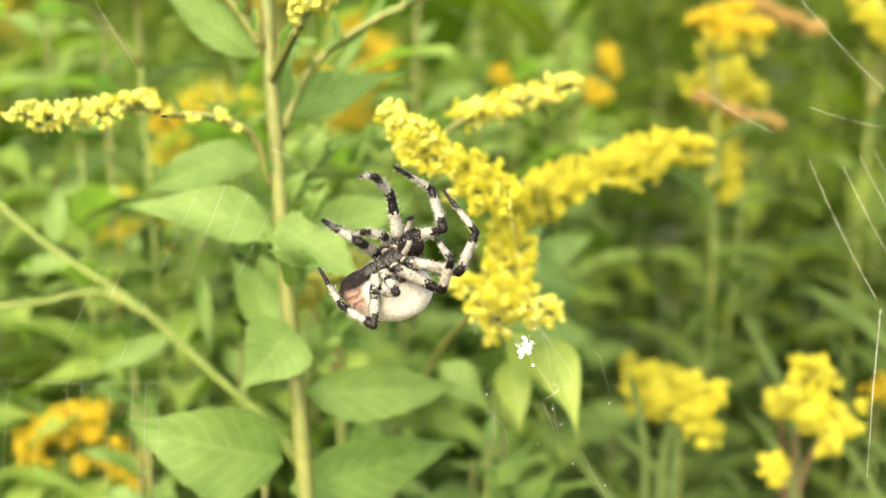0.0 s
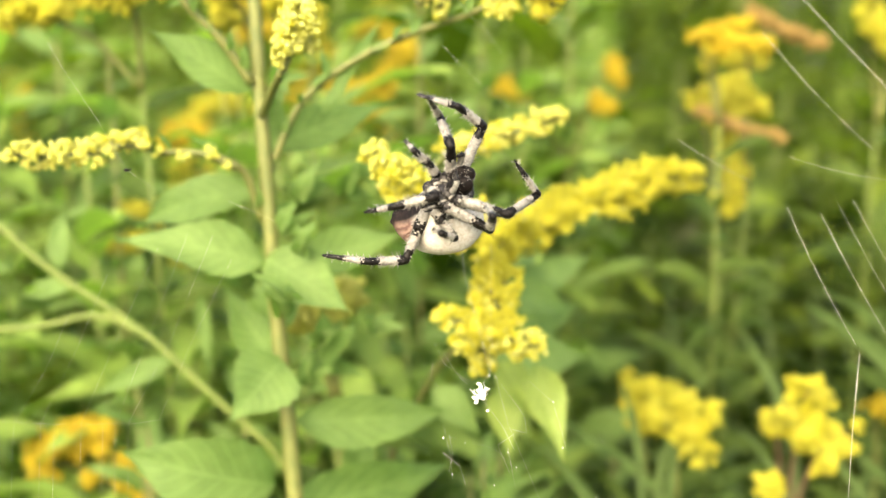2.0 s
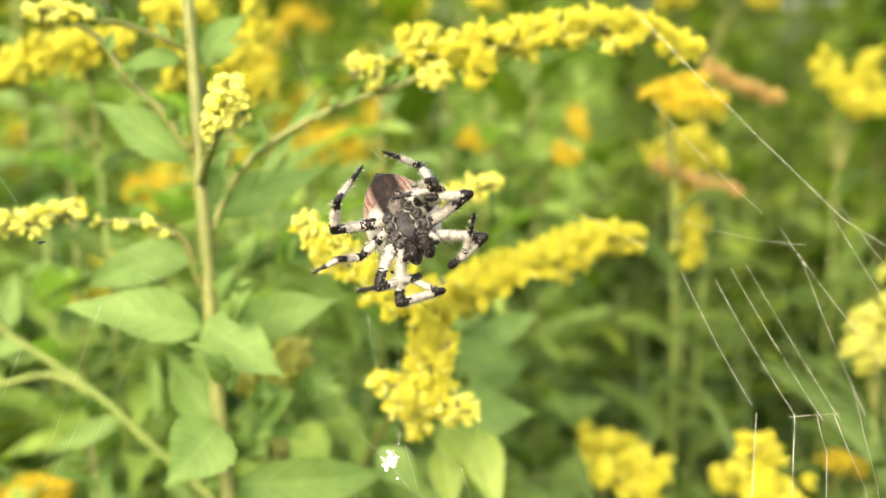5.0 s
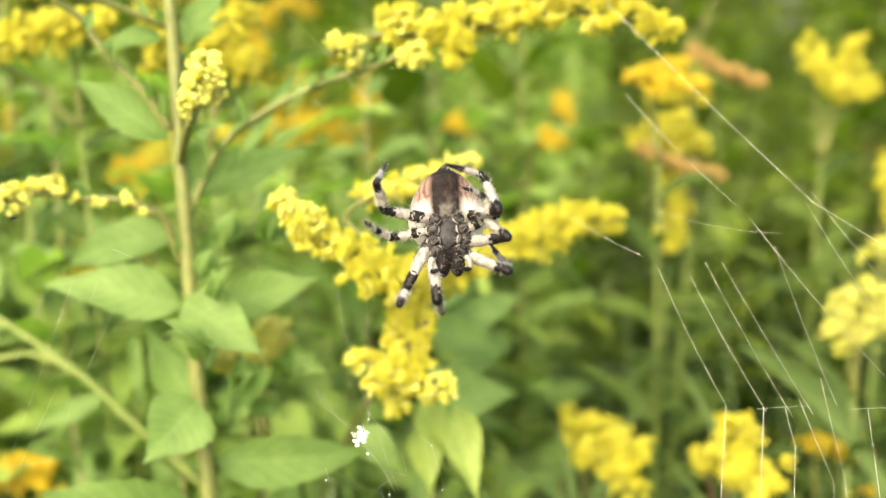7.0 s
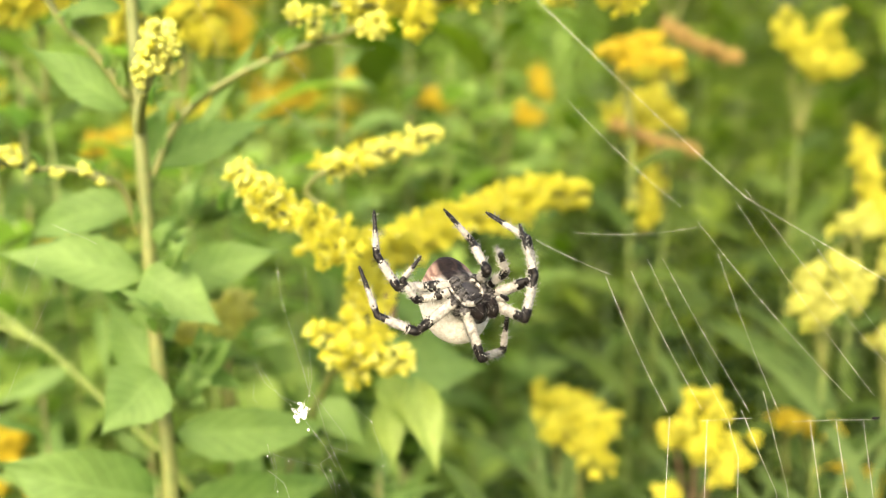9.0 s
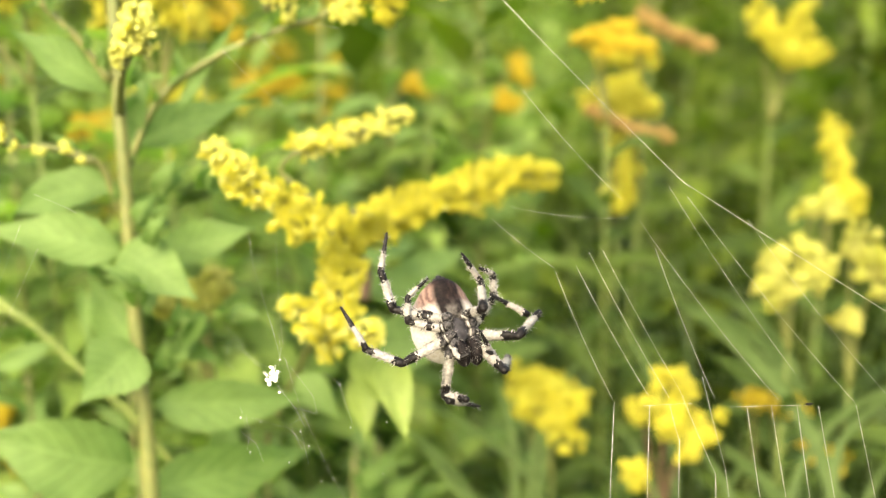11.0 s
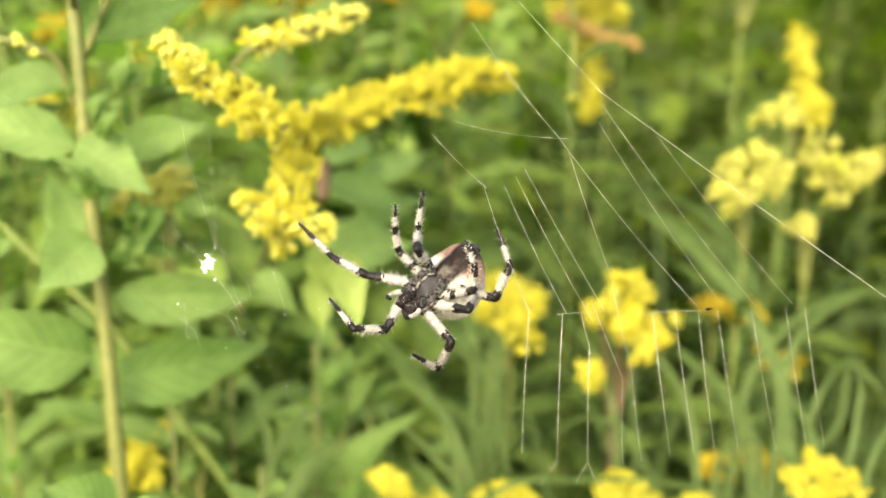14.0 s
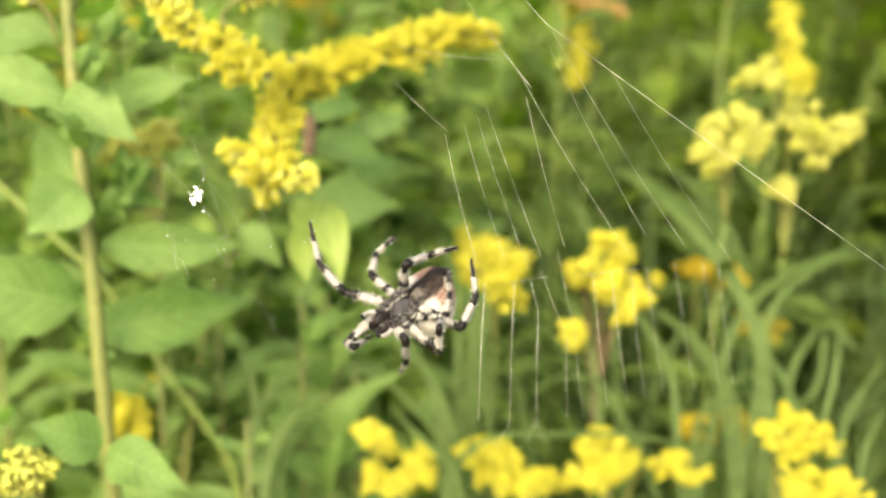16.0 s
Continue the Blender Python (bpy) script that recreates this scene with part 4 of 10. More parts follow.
leafy(leaning, (-0.074, 0.3171, 1.0249), (-0.0706, 0.3121, 0.999), 0.0046, (0.03, -0.82, 0.58), 0, 0.2, 47)
leafy(leaning, (-0.1103, 0.3109, 1.0303), (-0.1302, 0.315, 1.0254), 0.007, (0.03, -0.82, 0.58), 0.05, 0.2, 48)
leafy(leaning, (-0.1154, 0.3118, 1.0354), (-0.1161, 0.321, 1.0528), 0.007, (0.03, -0.82, 0.58), 0.05, 0.2, 49)
# ---- goldenrods behind the web, each with its own flower plumes ----
far_goldenrod("goldenrod with hanging orange-yellow flower plumes", [([(0.1011, 0.4339, 1.0735), (0.1148, 0.4351, 1.0767), (0.1284, 0.4338, 1.0677)], 0.0059), ([(0.1182, 0.4372, 1.0868), (0.1125, 0.4324, 1.0633), (0.1158, 0.4294, 1.0476), (0.1115, 0.4259, 1.0302)], 0.0059), ([(0.1057, 0.4378, 1.0925), (0.1171, 0.4387, 1.0946), (0.1262, 0.4379, 1.0889)], 0.0055)], PETAL_FAR, 1, None, 16, (0.0, 0.03))
far_goldenrod("goldenrod with withered orange-brown flower plumes", [([(0.0915, 0.3999, 1.0996), (0.1008, 0.4007, 1.1016), (0.1112, 0.4018, 1.1052)], 0.0029), ([(0.0987, 0.3995, 1.0961), (0.1091, 0.4003, 1.098), (0.1195, 0.4005, 1.0969)], 0.0025)], PETAL_OLD, 2, None, 16, (0.0, 0.03))
far_goldenrod("goldenrod with reddish withered plume", [([(0.1187, 0.4281, 1.1095), (0.132, 0.4271, 1.1018), (0.1474, 0.4266, 1.0962)], 0.0019), ([(0.0988, 0.4199, 1.0717), (0.1142, 0.4192, 1.0651), (0.1319, 0.419, 1.0606)], 0.0011)], PETAL_BROWN, 3, None, 16, (0.0, 0.03))
far_goldenrod("goldenrod with a dense bright yellow flower head", [([(0.1714, 0.4494, 1.1096), (0.176, 0.4478, 1.1005), (0.1852, 0.4464, 1.0914)], 0.0051), ([(0.191, 0.4502, 1.1094), (0.1864, 0.4482, 1.1004), (0.1829, 0.4463, 1.0914)], 0.0051), ([(0.199, 0.4473, 1.0935), (0.1852, 0.4466, 1.0925), (0.176, 0.4478, 1.1005)], 0.0042)], PETAL_FAR, 4, None, 16, (0.0, 0.03))
far_goldenrod("goldenrod with a dense bright yellow flower head", [([(0.1223, 0.3376, 0.9873), (0.1242, 0.3359, 0.979), (0.1205, 0.3343, 0.9717)], 0.0063), ([(0.1111, 0.3353, 0.9763), (0.1167, 0.3347, 0.9736), (0.1242, 0.3336, 0.9681)], 0.006), ([(0.1335, 0.3347, 0.9736), (0.1317, 0.3336, 0.9681), (0.1279, 0.332, 0.9608)], 0.0067), ([(0.1083, 0.3314, 0.958), (0.1102, 0.3308, 0.9553), (0.1111, 0.3301, 0.9516)], 0.0034)], PETAL_FAR, 5, STEM_BROWN, 16, (0.0, 0.03))
far_goldenrod("goldenrod with a dense bright yellow flower head", [([(0.07, 0.3797, 0.9708), (0.0764, 0.38, 0.9708), (0.0848, 0.3786, 0.9624)], 0.0063), ([(0.0732, 0.3782, 0.9625), (0.0806, 0.3781, 0.9604), (0.0911, 0.3793, 0.9644)], 0.0055)], PETAL_FAR, 6, None, 16, (0.0, 0.03))
far_goldenrod("goldenrod with pale greenish-yellow opening flower heads", [([(0.1485, 0.3322, 1.025), (0.1559, 0.3334, 1.0287), (0.1689, 0.3347, 1.0325)], 0.0071), ([(0.1542, 0.3308, 1.0197), (0.1635, 0.3326, 1.0252), (0.1709, 0.3333, 1.0271)], 0.0064), ([(0.1649, 0.3385, 1.046), (0.1705, 0.3391, 1.0479), (0.1743, 0.3385, 1.0452)], 0.0056)], PETAL_PALE, 7, None, 16, (0.0, 0.03))
far_goldenrod("goldenrod with pale greenish-yellow opening flower heads", [([(0.1802, 0.3411, 1.0332), (0.186, 0.3402, 1.0296), (0.1919, 0.3388, 1.0242)], 0.0072), ([(0.1769, 0.3348, 1.0111), (0.1792, 0.3346, 1.0102), (0.1817, 0.3344, 1.0093)], 0.0034), ([(0.19, 0.3387, 1.0241), (0.1956, 0.3399, 1.0279), (0.2051, 0.3407, 1.0298)], 0.0057)], PETAL_PALE, 8, None, 16, (0.0, 0.03))
far_goldenrod("goldenrod with a drooping yellow flower plume", [([(0.1953, 0.4196, 1.0651), (0.1978, 0.4162, 1.0532), (0.2038, 0.4108, 1.0337)], 0.0045), ([(0.1991, 0.4132, 1.0423), (0.2037, 0.4127, 1.0402), (0.206, 0.4115, 1.0359)], 0.0036)], PETAL_FAR, 9, None, 16, (0.0, 0.03))
far_goldenrod("goldenrod with a dense bright yellow flower head", [([(0.073, 0.3334, 0.9788), (0.0807, 0.3346, 0.9826), (0.0896, 0.3335, 0.978)], 0.0063), ([(0.079, 0.3314, 0.9713), (0.0828, 0.3325, 0.9751), (0.0879, 0.3305, 0.9677)], 0.0059)], PETAL_FAR, 10, None, 16, (0.0, 0.03))
far_goldenrod("goldenrod with a dense bright yellow flower head", [([(0.0364, 0.2962, 0.9325), (0.0403, 0.2954, 0.9298), (0.0442, 0.294, 0.9254)], 0.005), ([(0.0387, 0.2915, 0.918), (0.0446, 0.2905, 0.9145), (0.0521, 0.2913, 0.9165)], 0.005), ([(0.0538, 0.2937, 0.9238), (0.0577, 0.2929, 0.9212), (0.0598, 0.2915, 0.9167)], 0.0042)], PETAL_FAR, 12, None, 16, (0.0, 0.03))
far_goldenrod("goldenrod with a dense bright yellow flower head", [([(0.0729, 0.3032, 0.9215), (0.0827, 0.3032, 0.9208), (0.0907, 0.3025, 0.9182)], 0.0055), ([(0.0791, 0.3004, 0.9123), (0.0909, 0.3001, 0.9107), (0.0986, 0.3015, 0.9146)], 0.0055)], PETAL_FAR, 13, None, 16, (0.0, 0.03))
far_goldenrod("goldenrod with a dense bright yellow flower head", [([(0.112, 0.3049, 0.9243), (0.1199, 0.3048, 0.9235), (0.1258, 0.3037, 0.9199)], 0.0051), ([(0.1085, 0.3011, 0.913), (0.1182, 0.302, 0.9151), (0.1298, 0.3029, 0.9173)], 0.0047), ([(0.1415, 0.3038, 0.9194), (0.1455, 0.303, 0.9167), (0.1505, 0.3026, 0.915)], 0.0051)], PETAL_FAR, 14, None, 16, (0.0, 0.03))
far_goldenrod("goldenrod with a dense bright yellow flower head", [([(0.1671, 0.2734, 0.9474), (0.1741, 0.2739, 0.9484), (0.1821, 0.2728, 0.9444)], 0.0056), ([(0.1717, 0.2717, 0.9416), (0.1743, 0.272, 0.9425), (0.1779, 0.2713, 0.9401)], 0.0046)], PETAL_FAR, 15, None, 16, (0.0, 0.03))
far_goldenrod("goldenrod with a dense bright yellow flower head", [([(0.1711, 0.2681, 0.9308), (0.1799, 0.2689, 0.9326), (0.1905, 0.2683, 0.9304)], 0.0053), ([(0.1767, 0.2655, 0.9225), (0.1836, 0.2668, 0.926), (0.1959, 0.2671, 0.9263)], 0.006)], PETAL_FAR, 16, None, 16, (0.0, 0.03))
far_goldenrod("goldenrod with a dense bright yellow flower head", [([(0.1679, 0.3437, 0.9175), (0.1745, 0.3432, 0.9156), (0.181, 0.3423, 0.9127)], 0.0056), ([(0.1551, 0.342, 0.9131), (0.1616, 0.3422, 0.9132), (0.1649, 0.3416, 0.9112)], 0.0039)], PETAL_OLD, 17, None, 16, (0.0, 0.03))
far_goldenrod("goldenrod with faded orange flower plume", [([(-0.1438, 0.3484, 0.9561), (-0.1321, 0.3496, 0.9618), (-0.1174, 0.35, 0.9637)], 0.007), ([(-0.1203, 0.3472, 0.9503), (-0.1125, 0.3476, 0.9522), (-0.1066, 0.346, 0.9446)], 0.0067), ([(-0.1301, 0.3504, 0.9656), (-0.1243, 0.3502, 0.9647), (-0.1184, 0.3496, 0.9618)], 0.0047)], PETAL_OLD, 18, None, 16, (0.0, 0.03))
far_goldenrod("goldenrod with faded orange flower plume", [([(0.1677, 0.3802, 0.9628), (0.1744, 0.3797, 0.9607), (0.1811, 0.3793, 0.9587)], 0.0049), ([(0.1792, 0.375, 0.9438), (0.1858, 0.3749, 0.9428), (0.1947, 0.3745, 0.9408)], 0.0053)], PETAL_OLD, 19, None, 16, (0.0, 0.03))
far_goldenrod("goldenrod with a dense bright yellow flower head", [([(-0.1336, 0.3315, 1.1099), (-0.1195, 0.3325, 1.1123), (-0.1055, 0.3338, 1.1165), (-0.0826, 0.3354, 1.1201)], 0.0063), ([(-0.0967, 0.3346, 1.119), (-0.0879, 0.3351, 1.1198), (-0.0809, 0.3357, 1.1215)], 0.0042)], PETAL_FAR, 20, None, 16, (0.0, 0.03))
far_goldenrod("goldenrod with a dense bright yellow flower head", [([(-0.0767, 0.348, 1.1338), (-0.0677, 0.3476, 1.1302), (-0.055, 0.3484, 1.1318)], 0.0087), ([(-0.0731, 0.3464, 1.1249), (-0.0677, 0.3448, 1.116), (-0.0713, 0.343, 1.1071)], 0.0069), ([(-0.0515, 0.3454, 1.1158), (-0.0461, 0.3442, 1.1087), (-0.037, 0.344, 1.106)], 0.0058), ([(-0.0424, 0.3495, 1.1353), (-0.0433, 0.3474, 1.1246), (-0.0478, 0.3455, 1.1158)], 0.0054)], PETAL_FAR, 21, None, 16, (0.0, 0.03))
far_goldenrod("goldenrod with faded orange flower plume", [([(-0.0456, 0.4346, 1.0753), (-0.0363, 0.4353, 1.0775), (-0.0225, 0.4365, 1.0808)], 0.0055), ([(-0.1148, 0.429, 1.0601), (-0.1056, 0.4295, 1.0611), (-0.0918, 0.4296, 1.0587)], 0.0055), ([(-0.0987, 0.4287, 1.0554), (-0.0941, 0.4291, 1.0565), (-0.0906, 0.4285, 1.0531)], 0.0042)], PETAL_OLD, 22, None, 16, (0.0, 0.03))
far_goldenrod("goldenrod with a dense bright yellow flower head", [([(-0.0497, 0.3036, 0.9296), (-0.044, 0.305, 0.9335), (-0.0388, 0.3064, 0.9373)], 0.007), ([(-0.0476, 0.3025, 0.926), (-0.0438, 0.3032, 0.9279), (-0.0398, 0.3027, 0.9262)], 0.0059)], PETAL_FAR, 23, None, 16, (0.0, 0.03))
far_goldenrod("goldenrod with a pale bud cluster", [([(-0.0433, 0.2039, 0.9604), (-0.0406, 0.2055, 0.9652), (-0.0365, 0.2067, 0.9686)], 0.0042), ([(-0.0419, 0.2048, 0.9631), (-0.0377, 0.2049, 0.9632), (-0.0343, 0.2058, 0.966)], 0.0037)], PETAL_PALE, 24, None, 16, (0.0, 0.03))
far_goldenrod("goldenrod with a dense bright yellow flower head", [([(-0.0166, 0.4865, 1.1374), (-0.0066, 0.487, 1.1378), (0.0034, 0.487, 1.136)], 0.0055), ([(0.0285, 0.4882, 1.137), (0.0335, 0.4883, 1.1365), (0.036, 0.488, 1.1345)], 0.004)], PETAL_FAR, 25, None, 16, (0.0, 0.03))
far_goldenrod("goldenrod with faded orange flower plume", [([(0.0234, 0.4762, 1.0767), (0.0271, 0.4758, 1.0742), (0.0309, 0.4757, 1.073)], 0.004), ([(0.0635, 0.4764, 1.0702), (0.0685, 0.4761, 1.0677), (0.0723, 0.476, 1.0664)], 0.004), ([(0.071, 0.4803, 1.0886), (0.0735, 0.4794, 1.0837), (0.0748, 0.4783, 1.0775)], 0.0035)], PETAL_OLD, 26, None, 16, (0.0, 0.03))
far_goldenrod("goldenrod with a dense bright yellow flower head", [([(0.112, 0.5107, 1.1369), (0.1173, 0.5109, 1.1373), (0.1277, 0.511, 1.1357)], 0.0052), ([(0.1564, 0.5125, 1.1377), (0.1616, 0.5125, 1.1369), (0.1668, 0.5126, 1.1364)], 0.0042)], PETAL_FAR, 27, None, 16, (0.0, 0.03))
far_goldenrod("goldenrod with faded orange flower plume", [([(0.1595, 0.3728, 0.9676), (0.1657, 0.3732, 0.9685), (0.1739, 0.3729, 0.9654)], 0.0058)], PETAL_OLD, 28, None, 16, (0.0, 0.03))
far_goldenrod("goldenrod with a pale green bud cluster", [([(-0.041, 0.2944, 1.0233), (-0.0323, 0.2958, 1.0274), (-0.0216, 0.2973, 1.0313)], 0.0039), ([(-0.0339, 0.2943, 1.0227), (-0.0279, 0.2952, 1.0253), (-0.0236, 0.2967, 1.0296)], 0.0028)], PETAL_PALE, 29, None, 16, (0.0, 0.03))
far_goldenrod("goldenrod with a pale green bud cluster", [([(-0.0288, 0.2967, 1.0308), (-0.0257, 0.2971, 1.0322), (-0.0228, 0.297, 1.0317)], 0.0034), ([(-0.0423, 0.2942, 1.0232), (-0.0392, 0.2945, 1.0241), (-0.0363, 0.2941, 1.0225)], 0.0034)], PETAL_PALE, 30, None, 16, (0.0, 0.03))
# ---- grass blades among the goldenrods ----
grass = thing("grass_plant", "tall grass with long narrow arching blue-green blades", "grass", "grass plants")
blade(grass, [(0.0304, 0.2828, 0.9533), (0.0174, 0.2843, 0.9461), (0.0081, 0.2829, 0.9301), (0.0052, 0.2804, 0.9104), (0.0262, 0.2904, 0.5007), (0.0272, 0.3005, 0)], 0.0024)
blade(grass, [(0.1557, 0.2793, 0.9354), (0.1309, 0.2841, 0.9393), (0.1039, 0.2872, 0.9381), (0.0782, 0.2893, 0.9335), (0.0673, 0.2895, 0.9224), (0.0658, 0.2887, 0.9078), (0.0565, 0.2946, 0.4993), (0.0272, 0.3005, 0)], 0.0014)
blade(grass, [(0.0468, 0.2816, 0.9485), (0.056, 0.2824, 0.9383), (0.0673, 0.2827, 0.9263), (0.0714, 0.2822, 0.912), (0.0593, 0.2913, 0.5016), (0.0272, 0.3005, 0)], 0.0016)
grass = thing("grass_plant", "tall grass with long narrow arching blue-green blades", "grass", "grass plants")
blade(grass, [(0.121, 0.3444, 1.0144), (0.1391, 0.3451, 1.0034), (0.1567, 0.3442, 0.9872), (0.175, 0.34, 0.9609), (0.1835, 0.3314, 0.922), (0.2013, 0.3395, 0.5071), (0.1991, 0.3476, 0)], 0.0034)
blade(grass, [(0.1376, 0.3296, 0.968), (0.1529, 0.3298, 0.9555), (0.1665, 0.3286, 0.9387), (0.1727, 0.3213, 0.9038), (0.1959, 0.3345, 0.4971), (0.1991, 0.3476, 0)], 0.0018)
blade(grass, [(0.2189, 0.3377, 0.9882), (0.1966, 0.3391, 0.9816), (0.182, 0.3379, 0.9664), (0.1779, 0.3311, 0.9335), (0.1985, 0.3394, 0.5134), (0.1991, 0.3476, 0)], 0.0020)
blade(grass, [(0.1173, 0.3315, 0.9752), (0.1324, 0.3318, 0.9627), (0.1438, 0.3305, 0.946), (0.1497, 0.3239, 0.9131), (0.1844, 0.3357, 0.5022), (0.1991, 0.3476, 0)], 0.0016)
grass = thing("grass_plant", "tall grass with long narrow arching blue-green blades", "grass", "grass plants")
blade(grass, [(0.1972, 0.3122, 0.9727), (0.1955, 0.3074, 0.9456), (0.1899, 0.3028, 0.9197), (0.1896, 0.3019, 0.9046), (0.2077, 0.3118, 0.4975), (0.2059, 0.3218, 0)], 0.0015)
blade(grass, [(0.211, 0.3079, 0.9585), (0.2015, 0.3051, 0.9384), (0.1981, 0.2988, 0.9069), (0.212, 0.3103, 0.4988), (0.2059, 0.3218, 0)], 0.0017)
blade(grass, [(0.213, 0.3032, 0.944), (0.2077, 0.3017, 0.9275), (0.2068, 0.299, 0.9071), (0.2164, 0.3104, 0.4989), (0.2059, 0.3218, 0)], 0.0015)
blade(grass, [(0.1708, 0.3086, 0.963), (0.182, 0.307, 0.9452), (0.1883, 0.2986, 0.9067), (0.2071, 0.3102, 0.4987), (0.2059, 0.3218, 0)], 0.0014)
grass = thing("grass_plant", "tall grass with long narrow arching blue-green blades", "grass", "grass plants")
blade(grass, [(0.0325, 0.3345, 0.9815), (0.0479, 0.3363, 0.972), (0.0636, 0.3377, 0.9604), (0.0758, 0.3385, 0.9458), (0.0785, 0.3388, 0.929), (0.0969, 0.3468, 0.511), (0.0952, 0.3548, 0)], 0.0021)
blade(grass, [(0.06, 0.3364, 0.9906), (0.0639, 0.3377, 0.9784), (0.0674, 0.3377, 0.9604), (0.0681, 0.3361, 0.9346), (0.0916, 0.3455, 0.514), (0.0952, 0.3548, 0)], 0.0016)
blade(grass, [(0.0901, 0.3373, 0.9946), (0.0817, 0.3385, 0.9821), (0.0759, 0.3389, 0.966), (0.0729, 0.3369, 0.9383), (0.0941, 0.3458, 0.5161), (0.0952, 0.3548, 0)], 0.0016)
blade(grass, [(0.0762, 0.3345, 0.9815), (0.0779, 0.3353, 0.9674), (0.0769, 0.335, 0.9474), (0.0758, 0.3353, 0.9308), (0.0955, 0.345, 0.5119), (0.0952, 0.3548, 0)], 0.0015)
grass = thing("grass_plant", "tall grass with long narrow arching blue-green blades", "grass", "grass plants")
blade(grass, [(0.1339, 0.3878, 1.0036), (0.148, 0.3897, 0.9944), (0.1708, 0.3905, 0.9797), (0.1768, 0.3855, 0.9383), (0.1944, 0.3952, 0.5161), (0.1919, 0.4048, 0)], 0.0027)
blade(grass, [(0.1381, 0.3889, 1.0088), (0.1565, 0.3908, 0.9996), (0.1794, 0.3891, 0.9734), (0.1854, 0.3855, 0.9383), (0.1986, 0.3952, 0.5161), (0.1919, 0.4048, 0)], 0.0021)
blade(grass, [(0.1651, 0.3753, 0.9449), (0.1565, 0.3771, 0.9351), (0.1515, 0.3775, 0.9188), (0.1817, 0.3911, 0.5053), (0.1919, 0.4048, 0)], 0.0019)
blade(grass, [(0.0981, 0.3748, 0.9428), (0.1096, 0.3762, 0.9309), (0.1193, 0.3766, 0.9146), (0.1656, 0.3907, 0.503), (0.1919, 0.4048, 0)], 0.0017)
grass = thing("grass_plant", "tall grass with long narrow arching blue-green blades", "grass", "grass plants")
blade(grass, [(0.025, 0.3223, 0.9779), (0.0383, 0.3235, 0.9674), (0.052, 0.3231, 0.9511), (0.0602, 0.322, 0.9325), (0.0625, 0.3206, 0.9134), (0.0824, 0.3288, 0.5024), (0.0823, 0.3371, 0)], 0.0019)
blade(grass, [(0.0086, 0.3105, 0.9373), (0.0156, 0.3172, 0.9467), (0.0267, 0.3223, 0.9498), (0.0344, 0.3246, 0.9435), (0.0385, 0.3227, 0.9227), (0.0704, 0.3299, 0.5075), (0.0823, 0.3371, 0)], 0.0017)
blade(grass, [(0.0925, 0.3125, 0.9384), (0.1043, 0.3183, 0.9441), (0.1184, 0.3216, 0.9407), (0.1292, 0.3215, 0.9258), (0.1158, 0.3293, 0.5092), (0.0823, 0.3371, 0)], 0.0014)
blade(grass, [(0.1339, 0.3218, 0.9683), (0.1502, 0.3236, 0.9596), (0.1612, 0.3231, 0.9431), (0.1666, 0.3213, 0.9225), (0.1345, 0.3292, 0.5074), (0.0823, 0.3371, 0)], 0.0017)
grass = thing("grass_plant", "tall grass with long narrow arching blue-green blades", "grass", "grass plants")
blade(grass, [(0.0297, 0.3012, 0.9592), (0.0117, 0.3022, 0.951), (0.002, 0.3017, 0.9374), (-0.0021, 0.2992, 0.9172), (0.0189, 0.3093, 0.5045), (0.0199, 0.3193, 0)], 0.0021)
blade(grass, [(0.0273, 0.2961, 0.9432), (0.0159, 0.2969, 0.9341), (0.009, 0.2962, 0.9194), (0.0078, 0.296, 0.9064), (0.0239, 0.3076, 0.4985), (0.0199, 0.3193, 0)], 0.0021)
blade(grass, [(0.0349, 0.3069, 0.977), (0.0471, 0.3062, 0.9614), (0.0606, 0.3054, 0.9456), (0.0667, 0.3031, 0.9256), (0.0682, 0.3007, 0.9053), (0.0541, 0.31, 0.4979), (0.0199, 0.3193, 0)], 0.0019)
blade(grass, [(0.042, 0.2992, 0.9523), (0.0533, 0.2995, 0.9401), (0.0629, 0.2997, 0.9275), (0.0652, 0.2979, 0.9092), (0.0525, 0.3086, 0.5001), (0.0199, 0.3193, 0)], 0.0019)
blade(grass, [(-0.0066, 0.3026, 0.9657), (-0.0013, 0.3005, 0.9463), (0.0014, 0.2971, 0.9229), (0.0016, 0.2964, 0.9081), (0.0208, 0.3078, 0.4995), (0.0199, 0.3193, 0)], 0.0016)
grass = thing("grass_plant", "tall grass with long narrow arching blue-green blades", "grass", "grass plants")
blade(grass, [(0.2134, 0.3435, 0.9882), (0.1892, 0.3437, 0.9778), (0.1704, 0.341, 0.9576), (0.164, 0.3343, 0.9245), (0.1825, 0.3441, 0.5085), (0.181, 0.354, 0)], 0.0022)
blade(grass, [(0.1381, 0.3351, 0.9659), (0.1533, 0.3346, 0.9512), (0.1649, 0.3334, 0.9341), (0.1707, 0.3282, 0.9049), (0.1859, 0.3411, 0.4977), (0.181, 0.354, 0)], 0.0020)
blade(grass, [(0.2004, 0.3347, 0.9612), (0.1983, 0.3307, 0.9364), (0.1836, 0.3295, 0.9208), (0.1812, 0.3253, 0.8952), (0.1911, 0.3397, 0.4924), (0.181, 0.354, 0)], 0.0018)
blade(grass, [(0.1071, 0.3198, 0.9195), (0.0933, 0.3232, 0.9183), (0.0814, 0.3257, 0.9142), (0.0779, 0.323, 0.8935), (0.1395, 0.3385, 0.4914), (0.181, 0.354, 0)], 0.0014)
